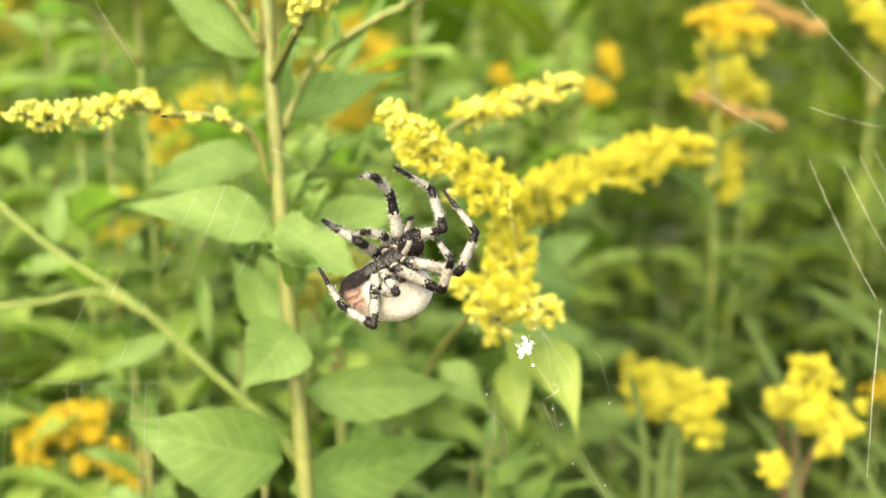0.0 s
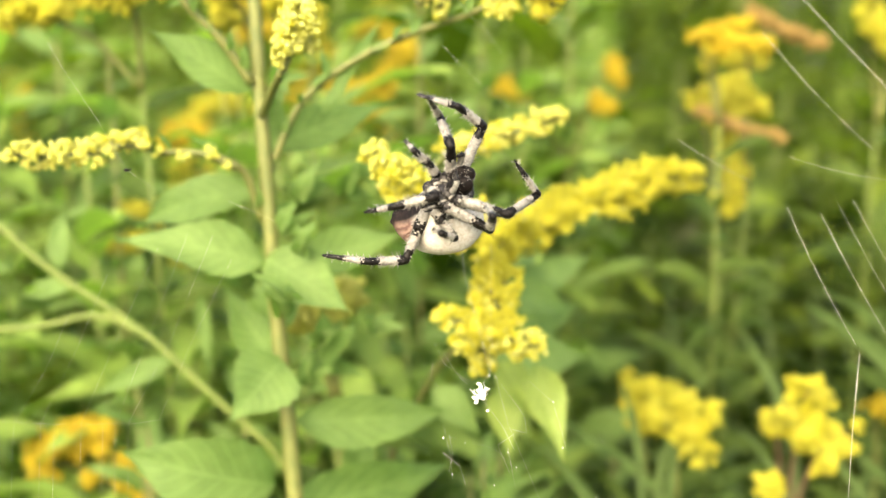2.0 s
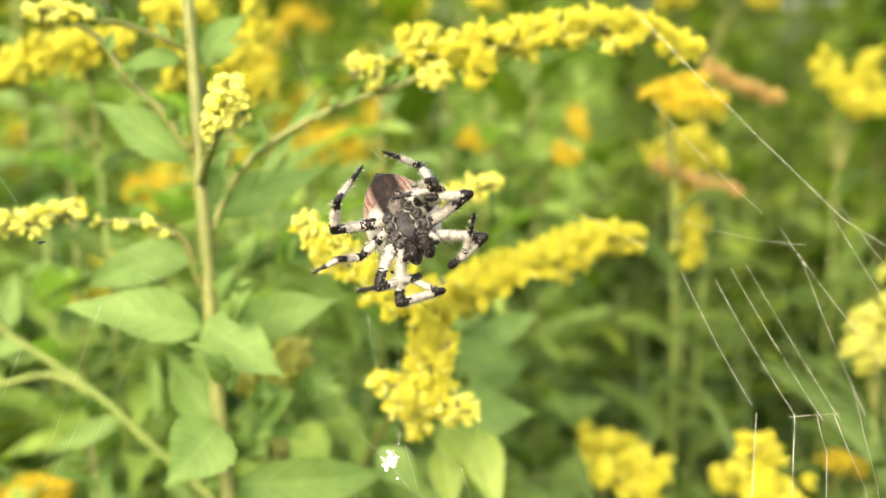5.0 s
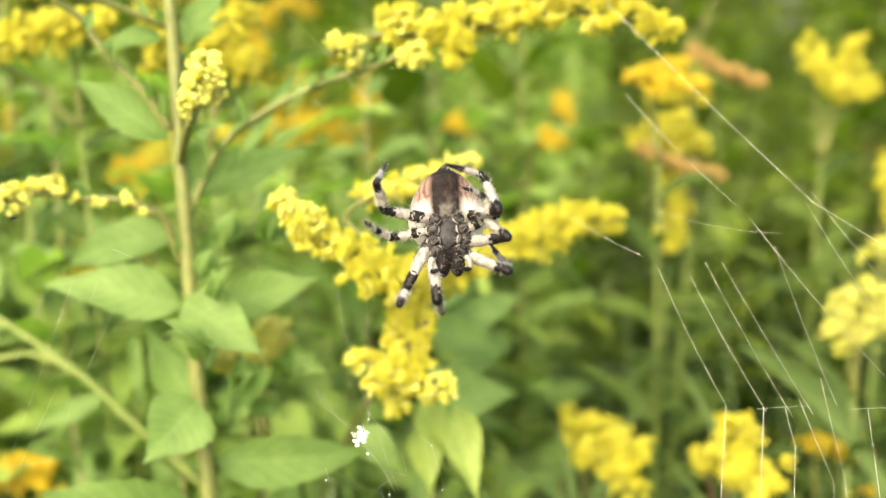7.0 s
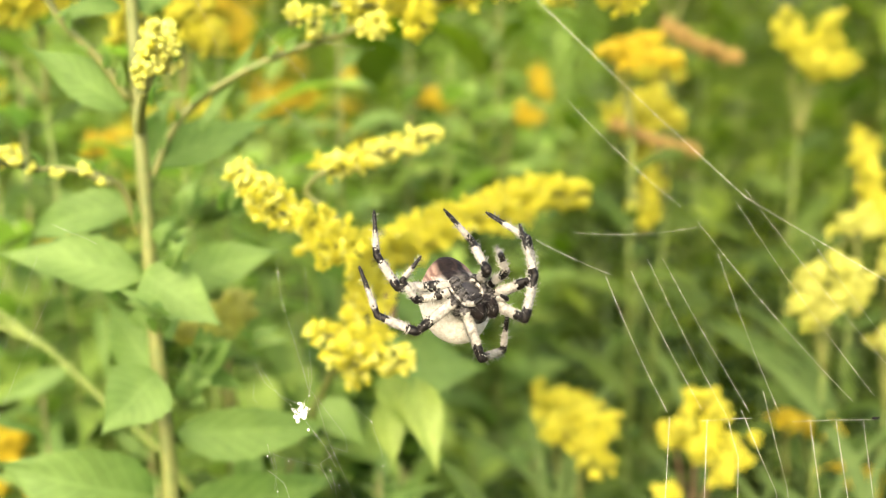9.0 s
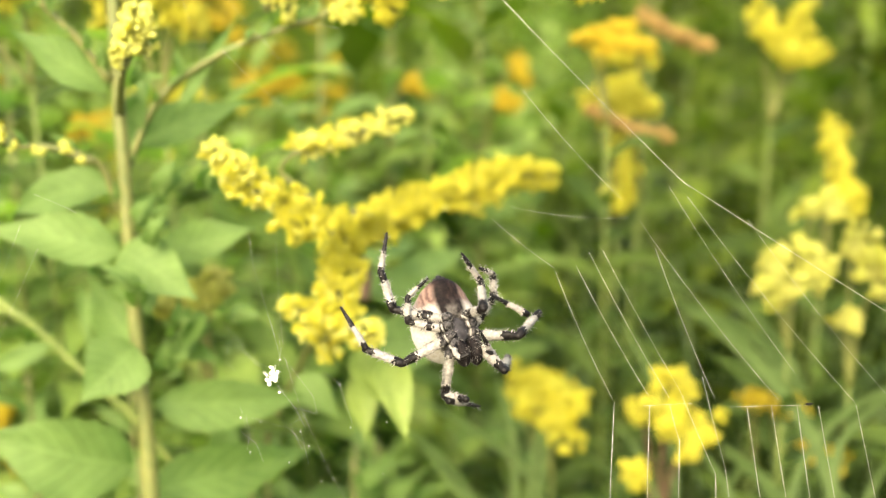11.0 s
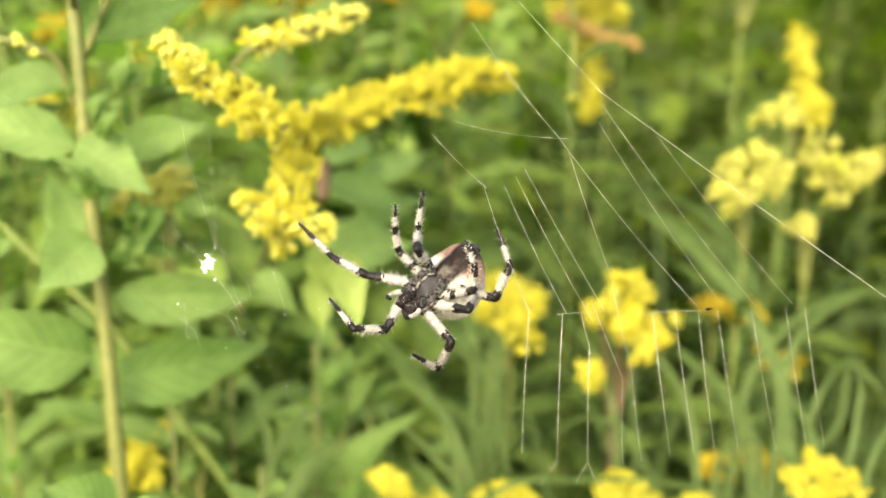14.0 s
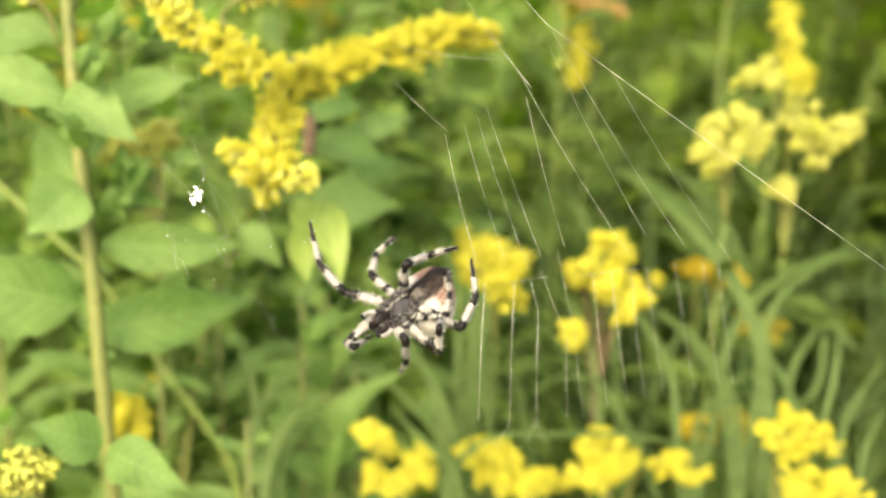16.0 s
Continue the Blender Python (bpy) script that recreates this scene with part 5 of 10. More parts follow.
blade(grass, [(0.1847, 0.3294, 0.9456), (0.1698, 0.3313, 0.9398), (0.1589, 0.3308, 0.9262), (0.1563, 0.3266, 0.9007), (0.1787, 0.3403, 0.4954), (0.181, 0.354, 0)], 0.0016)
blade(grass, [(0.2143, 0.3313, 0.95), (0.2018, 0.3382, 0.9597), (0.1932, 0.3378, 0.9463), (0.1913, 0.3287, 0.9052), (0.1961, 0.3413, 0.4979), (0.181, 0.354, 0)], 0.0016)
blade(grass, [(0.0997, 0.3373, 0.9748), (0.1126, 0.3362, 0.9582), (0.1198, 0.3324, 0.9334), (0.1221, 0.3271, 0.9041), (0.1615, 0.3406, 0.4973), (0.181, 0.354, 0)], 0.0014)
grass = thing("grass_plant", "tall grass with long narrow arching blue-green blades", "grass", "grass plants")
blade(grass, [(0.1078, 0.3787, 0.9978), (0.1176, 0.3778, 0.9822), (0.1277, 0.3748, 0.96), (0.1316, 0.3679, 0.9264), (0.1507, 0.3777, 0.5095), (0.1499, 0.3874, 0)], 0.0018)
blade(grass, [(0.0574, 0.3521, 0.9188), (0.0769, 0.3602, 0.9303), (0.0884, 0.3626, 0.9248), (0.0961, 0.3592, 0.9018), (0.133, 0.3733, 0.496), (0.1499, 0.3874, 0)], 0.0015)
blade(grass, [(0.0082, 0.3576, 0.9386), (0.0126, 0.3557, 0.9203), (0.0117, 0.3522, 0.8973), (0.0132, 0.3472, 0.8696), (0.0915, 0.3673, 0.4783), (0.1499, 0.3874, 0)], 0.0020)
blade(grass, [(-0.0207, 0.3582, 0.9421), (-0.0141, 0.355, 0.9196), (-0.0118, 0.3502, 0.8924), (-0.0106, 0.3466, 0.869), (0.0796, 0.367, 0.478), (0.1499, 0.3874, 0)], 0.0018)



def blob_geo(center, radii, rings=14, segs=20, shape=None):
    """A rounded body; shape may move each point of the unit ball before it is sized."""
    v, f = [], []
    for i in range(rings + 1):
        th = math.pi * i / rings
        for j in range(segs):
            ph = 2 * math.pi * j / segs
            p = [math.sin(th) * math.cos(ph), -math.cos(th), math.sin(th) * math.sin(ph)]
            if shape:
                p = shape(p)
            v.append([c + r * q for c, r, q in zip(center, radii, p)])
    for i in range(rings):
        for j in range(segs):
            k = (j + 1) % segs
            f.append((i * segs + j, i * segs + k, (i + 1) * segs + k, (i + 1) * segs + j))
    return np.array(v), f


def bristle(g, root, tip, w=0.00006):
    r, t = np.array(root), np.array(tip)
    d = t - r
    u = np.cross(d, (0.2, 0.5, 0.8)); u /= np.linalg.norm(u) + 1e-12
    k = np.cross(d, u); k /= np.linalg.norm(k) + 1e-12
    g.add([r + u * w, r - 0.5 * u * w + 0.87 * k * w, r - 0.5 * u * w - 0.87 * k * w, t], [(0, 1, 3), (1, 2, 3), (2, 0, 3)])


# ---- the web ----
def thread(parent, pts, radius):
    p = np.array(pts)
    v, f = tube_geo(p, radius, 5)
    return child("silk_thread", mesh_of("silk_thread", v, f, SILK), parent)


hub_web = thing("web_hub", "torn hub of an orb web with a tuft of white silk", "web", "orb web")
thread(hub_web, [(0.0015, -0.0006, 0.0090), (0.0017, -0.0003, 0.0046), (0.0000, -0.0000, 0.0009)], 1e-05)
thread(hub_web, [(-0.0085, 0.0001, 0.0098), (-0.0066, 0.0002, 0.0054), (-0.0030, 0.0001, 0.0027), (-0.0009, -0.0000, 0.0017)], 1e-05)
thread(hub_web, [(0.0006, 0.0000, -0.0017), (0.0041, 0.0000, -0.0067), (0.0061, 0.0001, -0.0110)], 1.9e-05)
thread(hub_web, [(0.0017, -0.0003, 0.0046), (0.0079, -0.0003, -0.0043), (0.0084, -0.0002, -0.0077)], 1e-05)
thread(hub_web, [(0.0041, 0.0000, -0.0067), (0.0084, -0.0002, -0.0077)], 1e-05)
thread(hub_web, [(0.0017, -0.0015, 0.0282), (0.0018, -0.0008, 0.0138), (0.0022, -0.0005, 0.0069), (0.0012, -0.0002, 0.0022)], 1e-05)
thread(hub_web, [(-0.0071, 0.0001, 0.0082), (-0.0041, 0.0001, 0.0031), (-0.0014, 0.0001, 0.0009)], 1e-05)
thread(hub_web, [(0.0026, -0.0004, 0.0034), (0.0050, -0.0001, -0.0060), (0.0107, 0.0003, -0.0204), (0.0156, 0.0004, -0.0299), (0.0254, 0.0002, -0.0402)], 1e-05)
thread(hub_web, [(-0.0059, 0.0009, -0.0089), (0.0025, 0.0004, -0.0110), (0.0069, 0.0003, -0.0157)], 8.6e-06)
thread(hub_web, [(0.0050, 0.0002, -0.0108), (0.0064, 0.0005, -0.0188)], 1.3e-05)
thread(hub_web, [(0.0087, -0.0007, 0.0025), (0.0130, -0.0008, -0.0014), (0.0156, -0.0006, -0.0103)], 1e-05)
thread(hub_web, [(-0.0069, 0.0008, -0.0066), (-0.0056, 0.0010, -0.0126), (-0.0053, 0.0012, -0.0176)], 1e-05)
thread(hub_web, [(-0.0058, 0.0008, -0.0086), (-0.0052, 0.0010, -0.0123), (-0.0059, 0.0012, -0.0161)], 1.4e-05)
thread(hub_web, [(0.0061, -0.0000, -0.0080), (0.0031, 0.0003, -0.0103), (0.0053, 0.0004, -0.0157)], 1.9e-05)
thread(hub_web, [(-0.0070, 0.0011, -0.0122), (-0.0039, 0.0010, -0.0148), (-0.0028, 0.0011, -0.0187)], 1.9e-05)
thread(hub_web, [(-0.0087, 0.0003, 0.0055), (-0.0091, 0.0005, 0.0024), (-0.0076, 0.0005, 0.0008)], 1e-05)
SPECKS = ((-0.0029, 0.0007, -0.0101), (0.0050, 0.0002, -0.0117), (0.0025, 0.0007, -0.0185), (0.0066, 0.0003, -0.0147), (-0.0053, 0.0012, -0.0166), (0.0149, 0.0003, -0.0265), (0.0221, -0.0011, -0.0089), (0.0150, -0.0005, -0.0104), (0.0131, -0.0008, -0.0014), (-0.0069, 0.0009, -0.0092), (0.0089, 0.0005, -0.0224), (0.0015, -0.0003, 0.0034), (0.0213, -0.0005, -0.0201))
thread(hub_web, [(-0.0955, 0.0071, -0.0092), (-0.0976, 0.0079, -0.0209), (-0.0997, 0.0087, -0.0339)], 1e-05)
thread(hub_web, [(-0.0896, 0.0067, -0.0090), (-0.0915, 0.0074, -0.0207), (-0.0934, 0.0082, -0.0337)], 1e-05)
thread(hub_web, [(-0.0842, 0.0063, -0.0089), (-0.0859, 0.0070, -0.0205), (-0.0876, 0.0078, -0.0335)], 1e-05)
thread(hub_web, [(-0.0815, 0.0061, -0.0089), (-0.0831, 0.0068, -0.0205), (-0.0848, 0.0076, -0.0334)], 1e-05)
thread(hub_web, [(-0.0762, 0.0058, -0.0087), (-0.0776, 0.0064, -0.0203), (-0.0791, 0.0072, -0.0332)], 1e-05)
thread(hub_web, [(-0.0719, 0.0055, -0.0086), (-0.0732, 0.0061, -0.0202), (-0.0745, 0.0069, -0.0330)], 1e-05)
thread(hub_web, [(-0.0695, 0.0053, -0.0086), (-0.0706, 0.0059, -0.0201), (-0.0719, 0.0067, -0.0330)], 1e-05)
thread(hub_web, [(-0.0669, 0.0051, -0.0085), (-0.0680, 0.0058, -0.0200), (-0.0692, 0.0065, -0.0329)], 1e-05)
thread(hub_web, [(-0.1014, 0.0075, -0.0084), (-0.0896, 0.0067, -0.0088), (-0.0810, 0.0061, -0.0090), (-0.0650, 0.0050, -0.0083), (-0.0602, 0.0046, -0.0072)], 1e-05)
thread(hub_web, [(-0.0896, 0.0067, -0.0090), (-0.0821, 0.0056, 0.0019), (-0.0759, 0.0046, 0.0138)], 1e-05)
thread(hub_web, [(-0.0842, 0.0063, -0.0089), (-0.0755, 0.0050, 0.0064), (-0.0681, 0.0037, 0.0212)], 1e-05)
thread(hub_web, [(-0.0762, 0.0058, -0.0087), (-0.0681, 0.0044, 0.0076), (-0.0581, 0.0027, 0.0264)], 1e-05)
thread(hub_web, [(-0.0695, 0.0053, -0.0086), (-0.0606, 0.0037, 0.0109), (-0.0525, 0.0022, 0.0290)], 1e-05)
thread(hub_web, [(-0.0669, 0.0051, -0.0085), (-0.0572, 0.0036, 0.0088), (-0.0478, 0.0019, 0.0290)], 1e-05)
thread(hub_web, [(-0.0607, 0.0046, -0.0072), (-0.0536, 0.0034, 0.0078), (-0.0447, 0.0019, 0.0245)], 1e-05)
thread(hub_web, [(-0.0746, 0.0021, 0.0628), (-0.0726, 0.0021, 0.0587), (-0.0670, 0.0022, 0.0493)], 1.7e-05)
thread(hub_web, [(-0.0670, 0.0022, 0.0493), (-0.0627, 0.0023, 0.0407), (-0.0580, 0.0022, 0.0373)], 1e-05)
thread(hub_web, [(-0.0118, -0.0030, 0.0774), (-0.0058, -0.0032, 0.0719), (0.0034, -0.0033, 0.0607)], 1e-05)
thread(hub_web, [(-0.0003, -0.0033, 0.0659), (0.0038, -0.0033, 0.0607)], 1e-05)
thread(hub_web, [(-0.0444, 0.0013, 0.0351), (-0.0384, 0.0011, 0.0326), (-0.0364, 0.0010, 0.0316)], 1.4e-05)
thread(hub_web, [(-0.0170, -0.0027, 0.0779), (-0.0134, -0.0026, 0.0713), (-0.0113, -0.0024, 0.0646)], 1e-05)
thread(hub_web, [(-0.0065, -0.0027, 0.0622), (-0.0013, -0.0028, 0.0569), (0.0047, -0.0029, 0.0518)], 1e-05)
thread(hub_web, [(0.0067, -0.0038, 0.0675), (0.0148, -0.0044, 0.0662), (0.0150, -0.0044, 0.0670)], 1e-05)
thread(hub_web, [(-0.0034, -0.0012, 0.0285), (-0.0029, -0.0009, 0.0222), (0.0004, -0.0005, 0.0092), (0.0018, -0.0003, 0.0031)], 1.4e-05)
def strand(length, radius, label, sag=0.0):
    """One thread of the web, hanging along z through its own middle, with small beads of glue or knots."""
    ob = thing("web_thread", label, "web thread", "orb web")
    n = 24
    k = np.linspace(-1, 1, n)
    pts = np.stack([-sag * (1 - k * k), 0.3 * sag * (1 - k * k), -k * length / 2], 1)
    thread(ob, pts, radius)
    rng = random.Random(int(length * 1e5))
    g = Geo()
    for i in range(int(length / 0.0016)):
        q = rng.uniform(-1, 1)
        r = radius * rng.uniform(1.3, 2.2) * (1.8 if rng.random() < 0.06 else 1)
        g.add(*blob_geo((-sag * (1 - q * q), 0.3 * sag * (1 - q * q), -q * length / 2), (r, r, r * 1.8), 5, 6))
    child("glue_bead", g.mesh("glue_bead", SILK_BEAD), ob, kind="stuff")
    return ob


bridge_thread = thing("web_thread", "bright bridge thread of the orb web with silk knots", "web thread", "orb web")
thread(bridge_thread, [(0.0035, 0, 0.0498), (0.0015, 0, 0.0346), (-0.0000, 0, 0.0224), (-0.0022, 0, 0.0011), (0.0000, 0, -0.0224), (0.0035, 0, -0.0564), (0.0069, 0, -0.0887)], 3e-05)
for _k in ((-0.0000, 0, 0.0224), (-0.0022, 0, 0.0011), (0.0000, 0, -0.0224)):
    child("silk_knot", mesh_of("silk_knot", *blob_geo(_k, (0.00008, 0.00008, 0.00012), 6, 8), SILK_BEAD), bridge_thread)
frame_thread = strand(0.0271, 2.2e-05, "straight frame thread running down to a joint of the web", 0.0005)
cross_thread = strand(0.0216, 1.6e-05, "faint cross thread of the orb web", 0.0008)
signal_thread = strand(0.0145, 2.2e-05, "thread running from the spider to the torn web", 0.0003)
mid_thread_first = strand(0.0276, 2.4e-05, "sticky beaded thread hanging across the torn web", 0.0004)
mid_thread_second = strand(0.0289, 2.3e-05, "sticky beaded thread hanging across the torn web", 0.0003)
mid_thread_third = strand(0.0326, 1.8e-05, "sticky beaded thread hanging across the torn web", 0.0003)
mid_thread_fourth = strand(0.0329, 1.8e-05, "sticky beaded thread hanging across the torn web", 0.0002)
joint_thread = strand(0.0316, 1.8e-05, "thread forking down from a joint of the web", 0.0003)
joint_thread_long = strand(0.0437, 1.8e-05, "long thread slanting down from a joint of the web", 0.0006)
side_thread = strand(0.0438, 1.6e-05, "faint slanting thread of the orb web", 0.0005)
side_thread_next = strand(0.0520, 1.6e-05, "faint slanting thread of the orb web", 0.0006)
side_thread_outer = strand(0.0460, 1.4e-05, "faint slanting thread of the orb web", 0.0006)
web_curtain = thing("web_curtain", "row of hanging sticky silk threads below the torn orb web", "web", "orb web")
thread(web_curtain, [(0.0000, 0, 0.0000), (0.0000, 0.0002, -0.0156), (0.0002, 0, -0.0312)], 3.7e-05)
thread(web_curtain, [(0.0067, 0, -0.0005), (0.0071, 0.0002, -0.0169), (0.0077, 0, -0.0332)], 3.5e-05)
thread(web_curtain, [(0.0105, 0, -0.0005), (0.0115, 0.0002, -0.0040), (0.0127, 0, -0.0076)], 2.8e-05)
thread(web_curtain, [(0.0127, 0, -0.0076), (0.0133, 0.0002, -0.0206), (0.0142, 0, -0.0337)], 3.2e-05)
thread(web_curtain, [(0.0127, 0, 0.0014), (0.0163, 0.0002, -0.0066), (0.0200, 0, -0.0145)], 2.3e-05)
thread(web_curtain, [(0.0200, 0, -0.0145), (0.0208, 0.0002, -0.0243), (0.0217, 0, -0.0341)], 2.6e-05)
thread(web_curtain, [(0.0163, 0, 0.0052), (0.0190, 0.0002, -0.0041), (0.0218, 0, -0.0133)], 2.3e-05)
thread(web_curtain, [(0.0218, 0, -0.0133), (0.0237, 0.0002, -0.0237), (0.0258, 0, -0.0340)], 2.6e-05)
thread(web_curtain, [(0.0250, 0, -0.0006), (0.0283, 0.0002, -0.0166), (0.0318, 0, -0.0326)], 2.8e-05)
thread(web_curtain, [(0.0296, 0, -0.0005), (0.0332, 0.0002, -0.0165), (0.0370, 0, -0.0325)], 2.8e-05)
thread(web_curtain, [(0.0344, 0, -0.0004), (0.0378, 0.0002, -0.0164), (0.0414, 0, -0.0323)], 2.8e-05)
thread(web_curtain, [(0.0384, 0, -0.0003), (0.0424, 0.0002, -0.0162), (0.0466, 0, -0.0322)], 2.6e-05)
thread(web_curtain, [(0.0454, 0, 0.0001), (0.0500, 0.0002, -0.0159), (0.0548, 0, -0.0320)], 2.3e-05)
thread(web_curtain, [(0.0526, 0, 0.0003), (0.0570, 0.0002, -0.0158), (0.0616, 0, -0.0318)], 2.2e-05)
thread(web_curtain, [(0.0567, 0, 0.0001), (0.0610, 0.0002, -0.0158), (0.0655, 0, -0.0317)], 2.2e-05)
thread(web_curtain, [(0.0056, 0, -0.0007), (0.0101, 0.0002, -0.0004), (0.0147, 0, -0.0001)], 2e-05)
thread(web_curtain, [(0.0218, 0, -0.0007), (0.0289, 0.0002, -0.0004), (0.0362, 0, -0.0002)], 2e-05)
thread(web_curtain, [(0.0077, 0, -0.0332), (0.0061, 0.0002, -0.0358), (0.0047, 0, -0.0384)], 2e-05)
thread(web_curtain, [(0.0142, 0, -0.0337), (0.0131, 0.0002, -0.0359), (0.0122, 0, -0.0382)], 2e-05)
thread(web_curtain, [(0.0142, 0, -0.0337), (0.0158, 0.0002, -0.0371), (0.0177, 0, -0.0406)], 2e-05)
GNAT_AT = (0.0364, 0.0, 0.0001)


# ---- the spider ----
def leg_materials():
    white = mottled("pale_leg", (0.113, 0.103, 0.090), (0.281, 0.269, 0.246), 1300, 0.5, 0.4, 0.0002, 0.0, 0.12)
    black = mottled("black_band", (0.0025, 0.002, 0.002), (0.009, 0.0075, 0.007), 700, 0.4, 0.4, 0.0002, spec=0.12)
    grey = mottled("dark_hairy_skin", (0.004, 0.0035, 0.0035), (0.085, 0.08, 0.079), 1500, 0.7, 1.0, 0.0006, spec=0.08)
    for node in grey.node_tree.nodes:
        if node.bl_idname == "ShaderNodeValToRGB":
            node.color_ramp.elements[0].position, node.color_ramp.elements[1].position = 0.40, 0.72
    hair = mottled("pale_hair", (0.381, 0.370, 0.326), (0.462, 0.452, 0.413), 500, 0.5, 0.0)
    fuzz = mottled("grey_hair", (0.080, 0.076, 0.072), (0.240, 0.228, 0.212), 900, 0.6, 0.0)
    return white, black, grey, hair, fuzz


LEG_WHITE, LEG_BLACK, SKIN_DARK, HAIR, FUZZ = leg_materials()


def abdomen_material():
    """Cream back, pinkish brown flanks below with fine streaks, dark stripe along the belly."""
    m, n, l, b = material("abdomen_skin", 0.6, 0.08)
    co = n.new("ShaderNodeTexCoord")
    sep = n.new("ShaderNodeSeparateXYZ")
    l.new(co.outputs["Object"], sep.inputs[0])
    t = noise_tex(n, l, 420, 4)
    t2 = noise_tex(n, l, 1500, 3)

    def axis(out, lo, hi):
        mr = n.new("ShaderNodeMapRange")
        l.new(out, mr.inputs[0])
        mr.inputs[1].default_value, mr.inputs[2].default_value = lo, hi
        ad = n.new("ShaderNodeMath"); ad.operation = "MULTIPLY_ADD"
        l.new(t.outputs["Fac"], ad.inputs[0]); ad.inputs[1].default_value = 0.5
        su = n.new("ShaderNodeMath"); su.operation = "SUBTRACT"
        l.new(mr.outputs[0], su.inputs[0]); su.inputs[1].default_value = 0.25
        l.new(su.outputs[0], ad.inputs[2])
        cl = n.new("ShaderNodeClamp")
        l.new(ad.outputs[0], cl.inputs[0])
        return cl.outputs[0]
    cream = ramp(n, ((0.3, (0.34, 0.315, 0.275)), (0.7, (0.46, 0.44, 0.40))))
    l.new(t2.outputs["Fac"], cream.inputs[0])
    wv = n.new("ShaderNodeTexWave")
    wv.inputs["Scale"].default_value, wv.inputs["Distortion"].default_value, wv.inputs["Detail"].default_value = 260, 14, 4
    l.new(co.outputs["Object"], wv.inputs["Vector"])
    brown = ramp(n, ((0.0, (0.08, 0.045, 0.037)), (1.0, (0.19, 0.125, 0.10))))
    l.new(wv.outputs["Fac"], brown.inputs[0])
    back = axis(sep.outputs["Z"], 0.0014, 0.0044)
    fore = axis(sep.outputs["Y"], -0.0074, -0.0048)
    mx = n.new("ShaderNodeMath"); mx.operation = "MAXIMUM"
    l.new(back, mx.inputs[0]); l.new(fore, mx.inputs[1])
    c1 = mixed(n, l, brown.outputs[0], cream.outputs[0], mx.outputs[0])
    ab = n.new("ShaderNodeMath"); ab.operation = "ABSOLUTE"
    l.new(sep.outputs["X"], ab.inputs[0])
    stripe = axis(ab.outputs[0], 0.0036, 0.0022)
    belly = axis(sep.outputs["Z"], 0.0042, 0.0026)
    st = n.new("ShaderNodeMath"); st.operation = "MULTIPLY"
    l.new(stripe, st.inputs[0]); l.new(belly, st.inputs[1])
    dark = ramp(n, ((0.3, (0.002, 0.0015, 0.0015)), (0.75, (0.011, 0.007, 0.0065))))
    l.new(t2.outputs["Fac"], dark.inputs[0])
    l.new(mixed(n, l, c1, dark.outputs[0], st.outputs[0]), b.inputs["Base Color"])
    bumped(n, l, b, t2.outputs["Fac"], 0.5, 0.0003)
    return m


def limb_mesh(name, length, profile, bands, seed, spines=210):
    """One limb piece along z: profile of (share of length, radius); bands of (until share, 0 pale, 1 black, 2 dark skin)."""
    rng = random.Random(seed)
    n, steps = 12, 28
    ss = np.linspace(0, 1, steps + 1)
    rad = np.interp(ss, [p[0] for p in profile], [p[1] for p in profile])
    rad = rad * (1 + 0.05 * np.sin(ss * 17 + seed)) 
    end = rad[-1]
    zs = list(ss * length) + [length + end * math.sin(a) for a in (0.5, 1.0, 1.4)]
    rr = list(rad) + [end * math.cos(a) for a in (0.5, 1.0, 1.4)]
    v, f = tube_geo([(0, 0, z) for z in zs], rr, n)
    v, f = [tuple(p) for p in v], list(f)
    kinds = []
    for i in range(len(zs) - 1):
        for j in range(n):
            s = min(1.0, (i + 0.5) / steps) + rng.uniform(-0.055, 0.055)
            kinds.append(next(k for until, k in bands if s <= until or until == bands[-1][0]))
    kinds += [bands[0][1], bands[-1][1]]
    for i in range(spines):
        r, j = rng.randrange(3, steps), rng.randrange(n)
        idx = r * n + j
        under = kinds[r * n + j]
        p = np.array(v[idx])
        d = np.array([p[0], p[1], 0]) / rr[r]
        ln = rng.uniform(0.0005, 0.0011) if i % 4 == 0 else rng.uniform(0.0003, 0.0007)
        w = 0.000028 + 0.000025 * (i % 4 == 0)
        v += [tuple(p + (0, 0, w * 2)), tuple(p + np.array([-d[1], d[0], 0]) * w), tuple(p + d * ln + (0, 0, ln * 0.6))]
        m = len(v)
        f += [(idx, m - 3, m - 1), (m - 3, m - 2, m - 1), (m - 2, idx, m - 1)]
        kinds += [1 if under == 1 and i % 4 else 3 if i % 7 else 1] * 3
    me = mesh_of(name, v, f, [LEG_WHITE, LEG_BLACK, SKIN_DARK, HAIR])
    me.polygons.foreach_set("material_index", kinds)
    return me


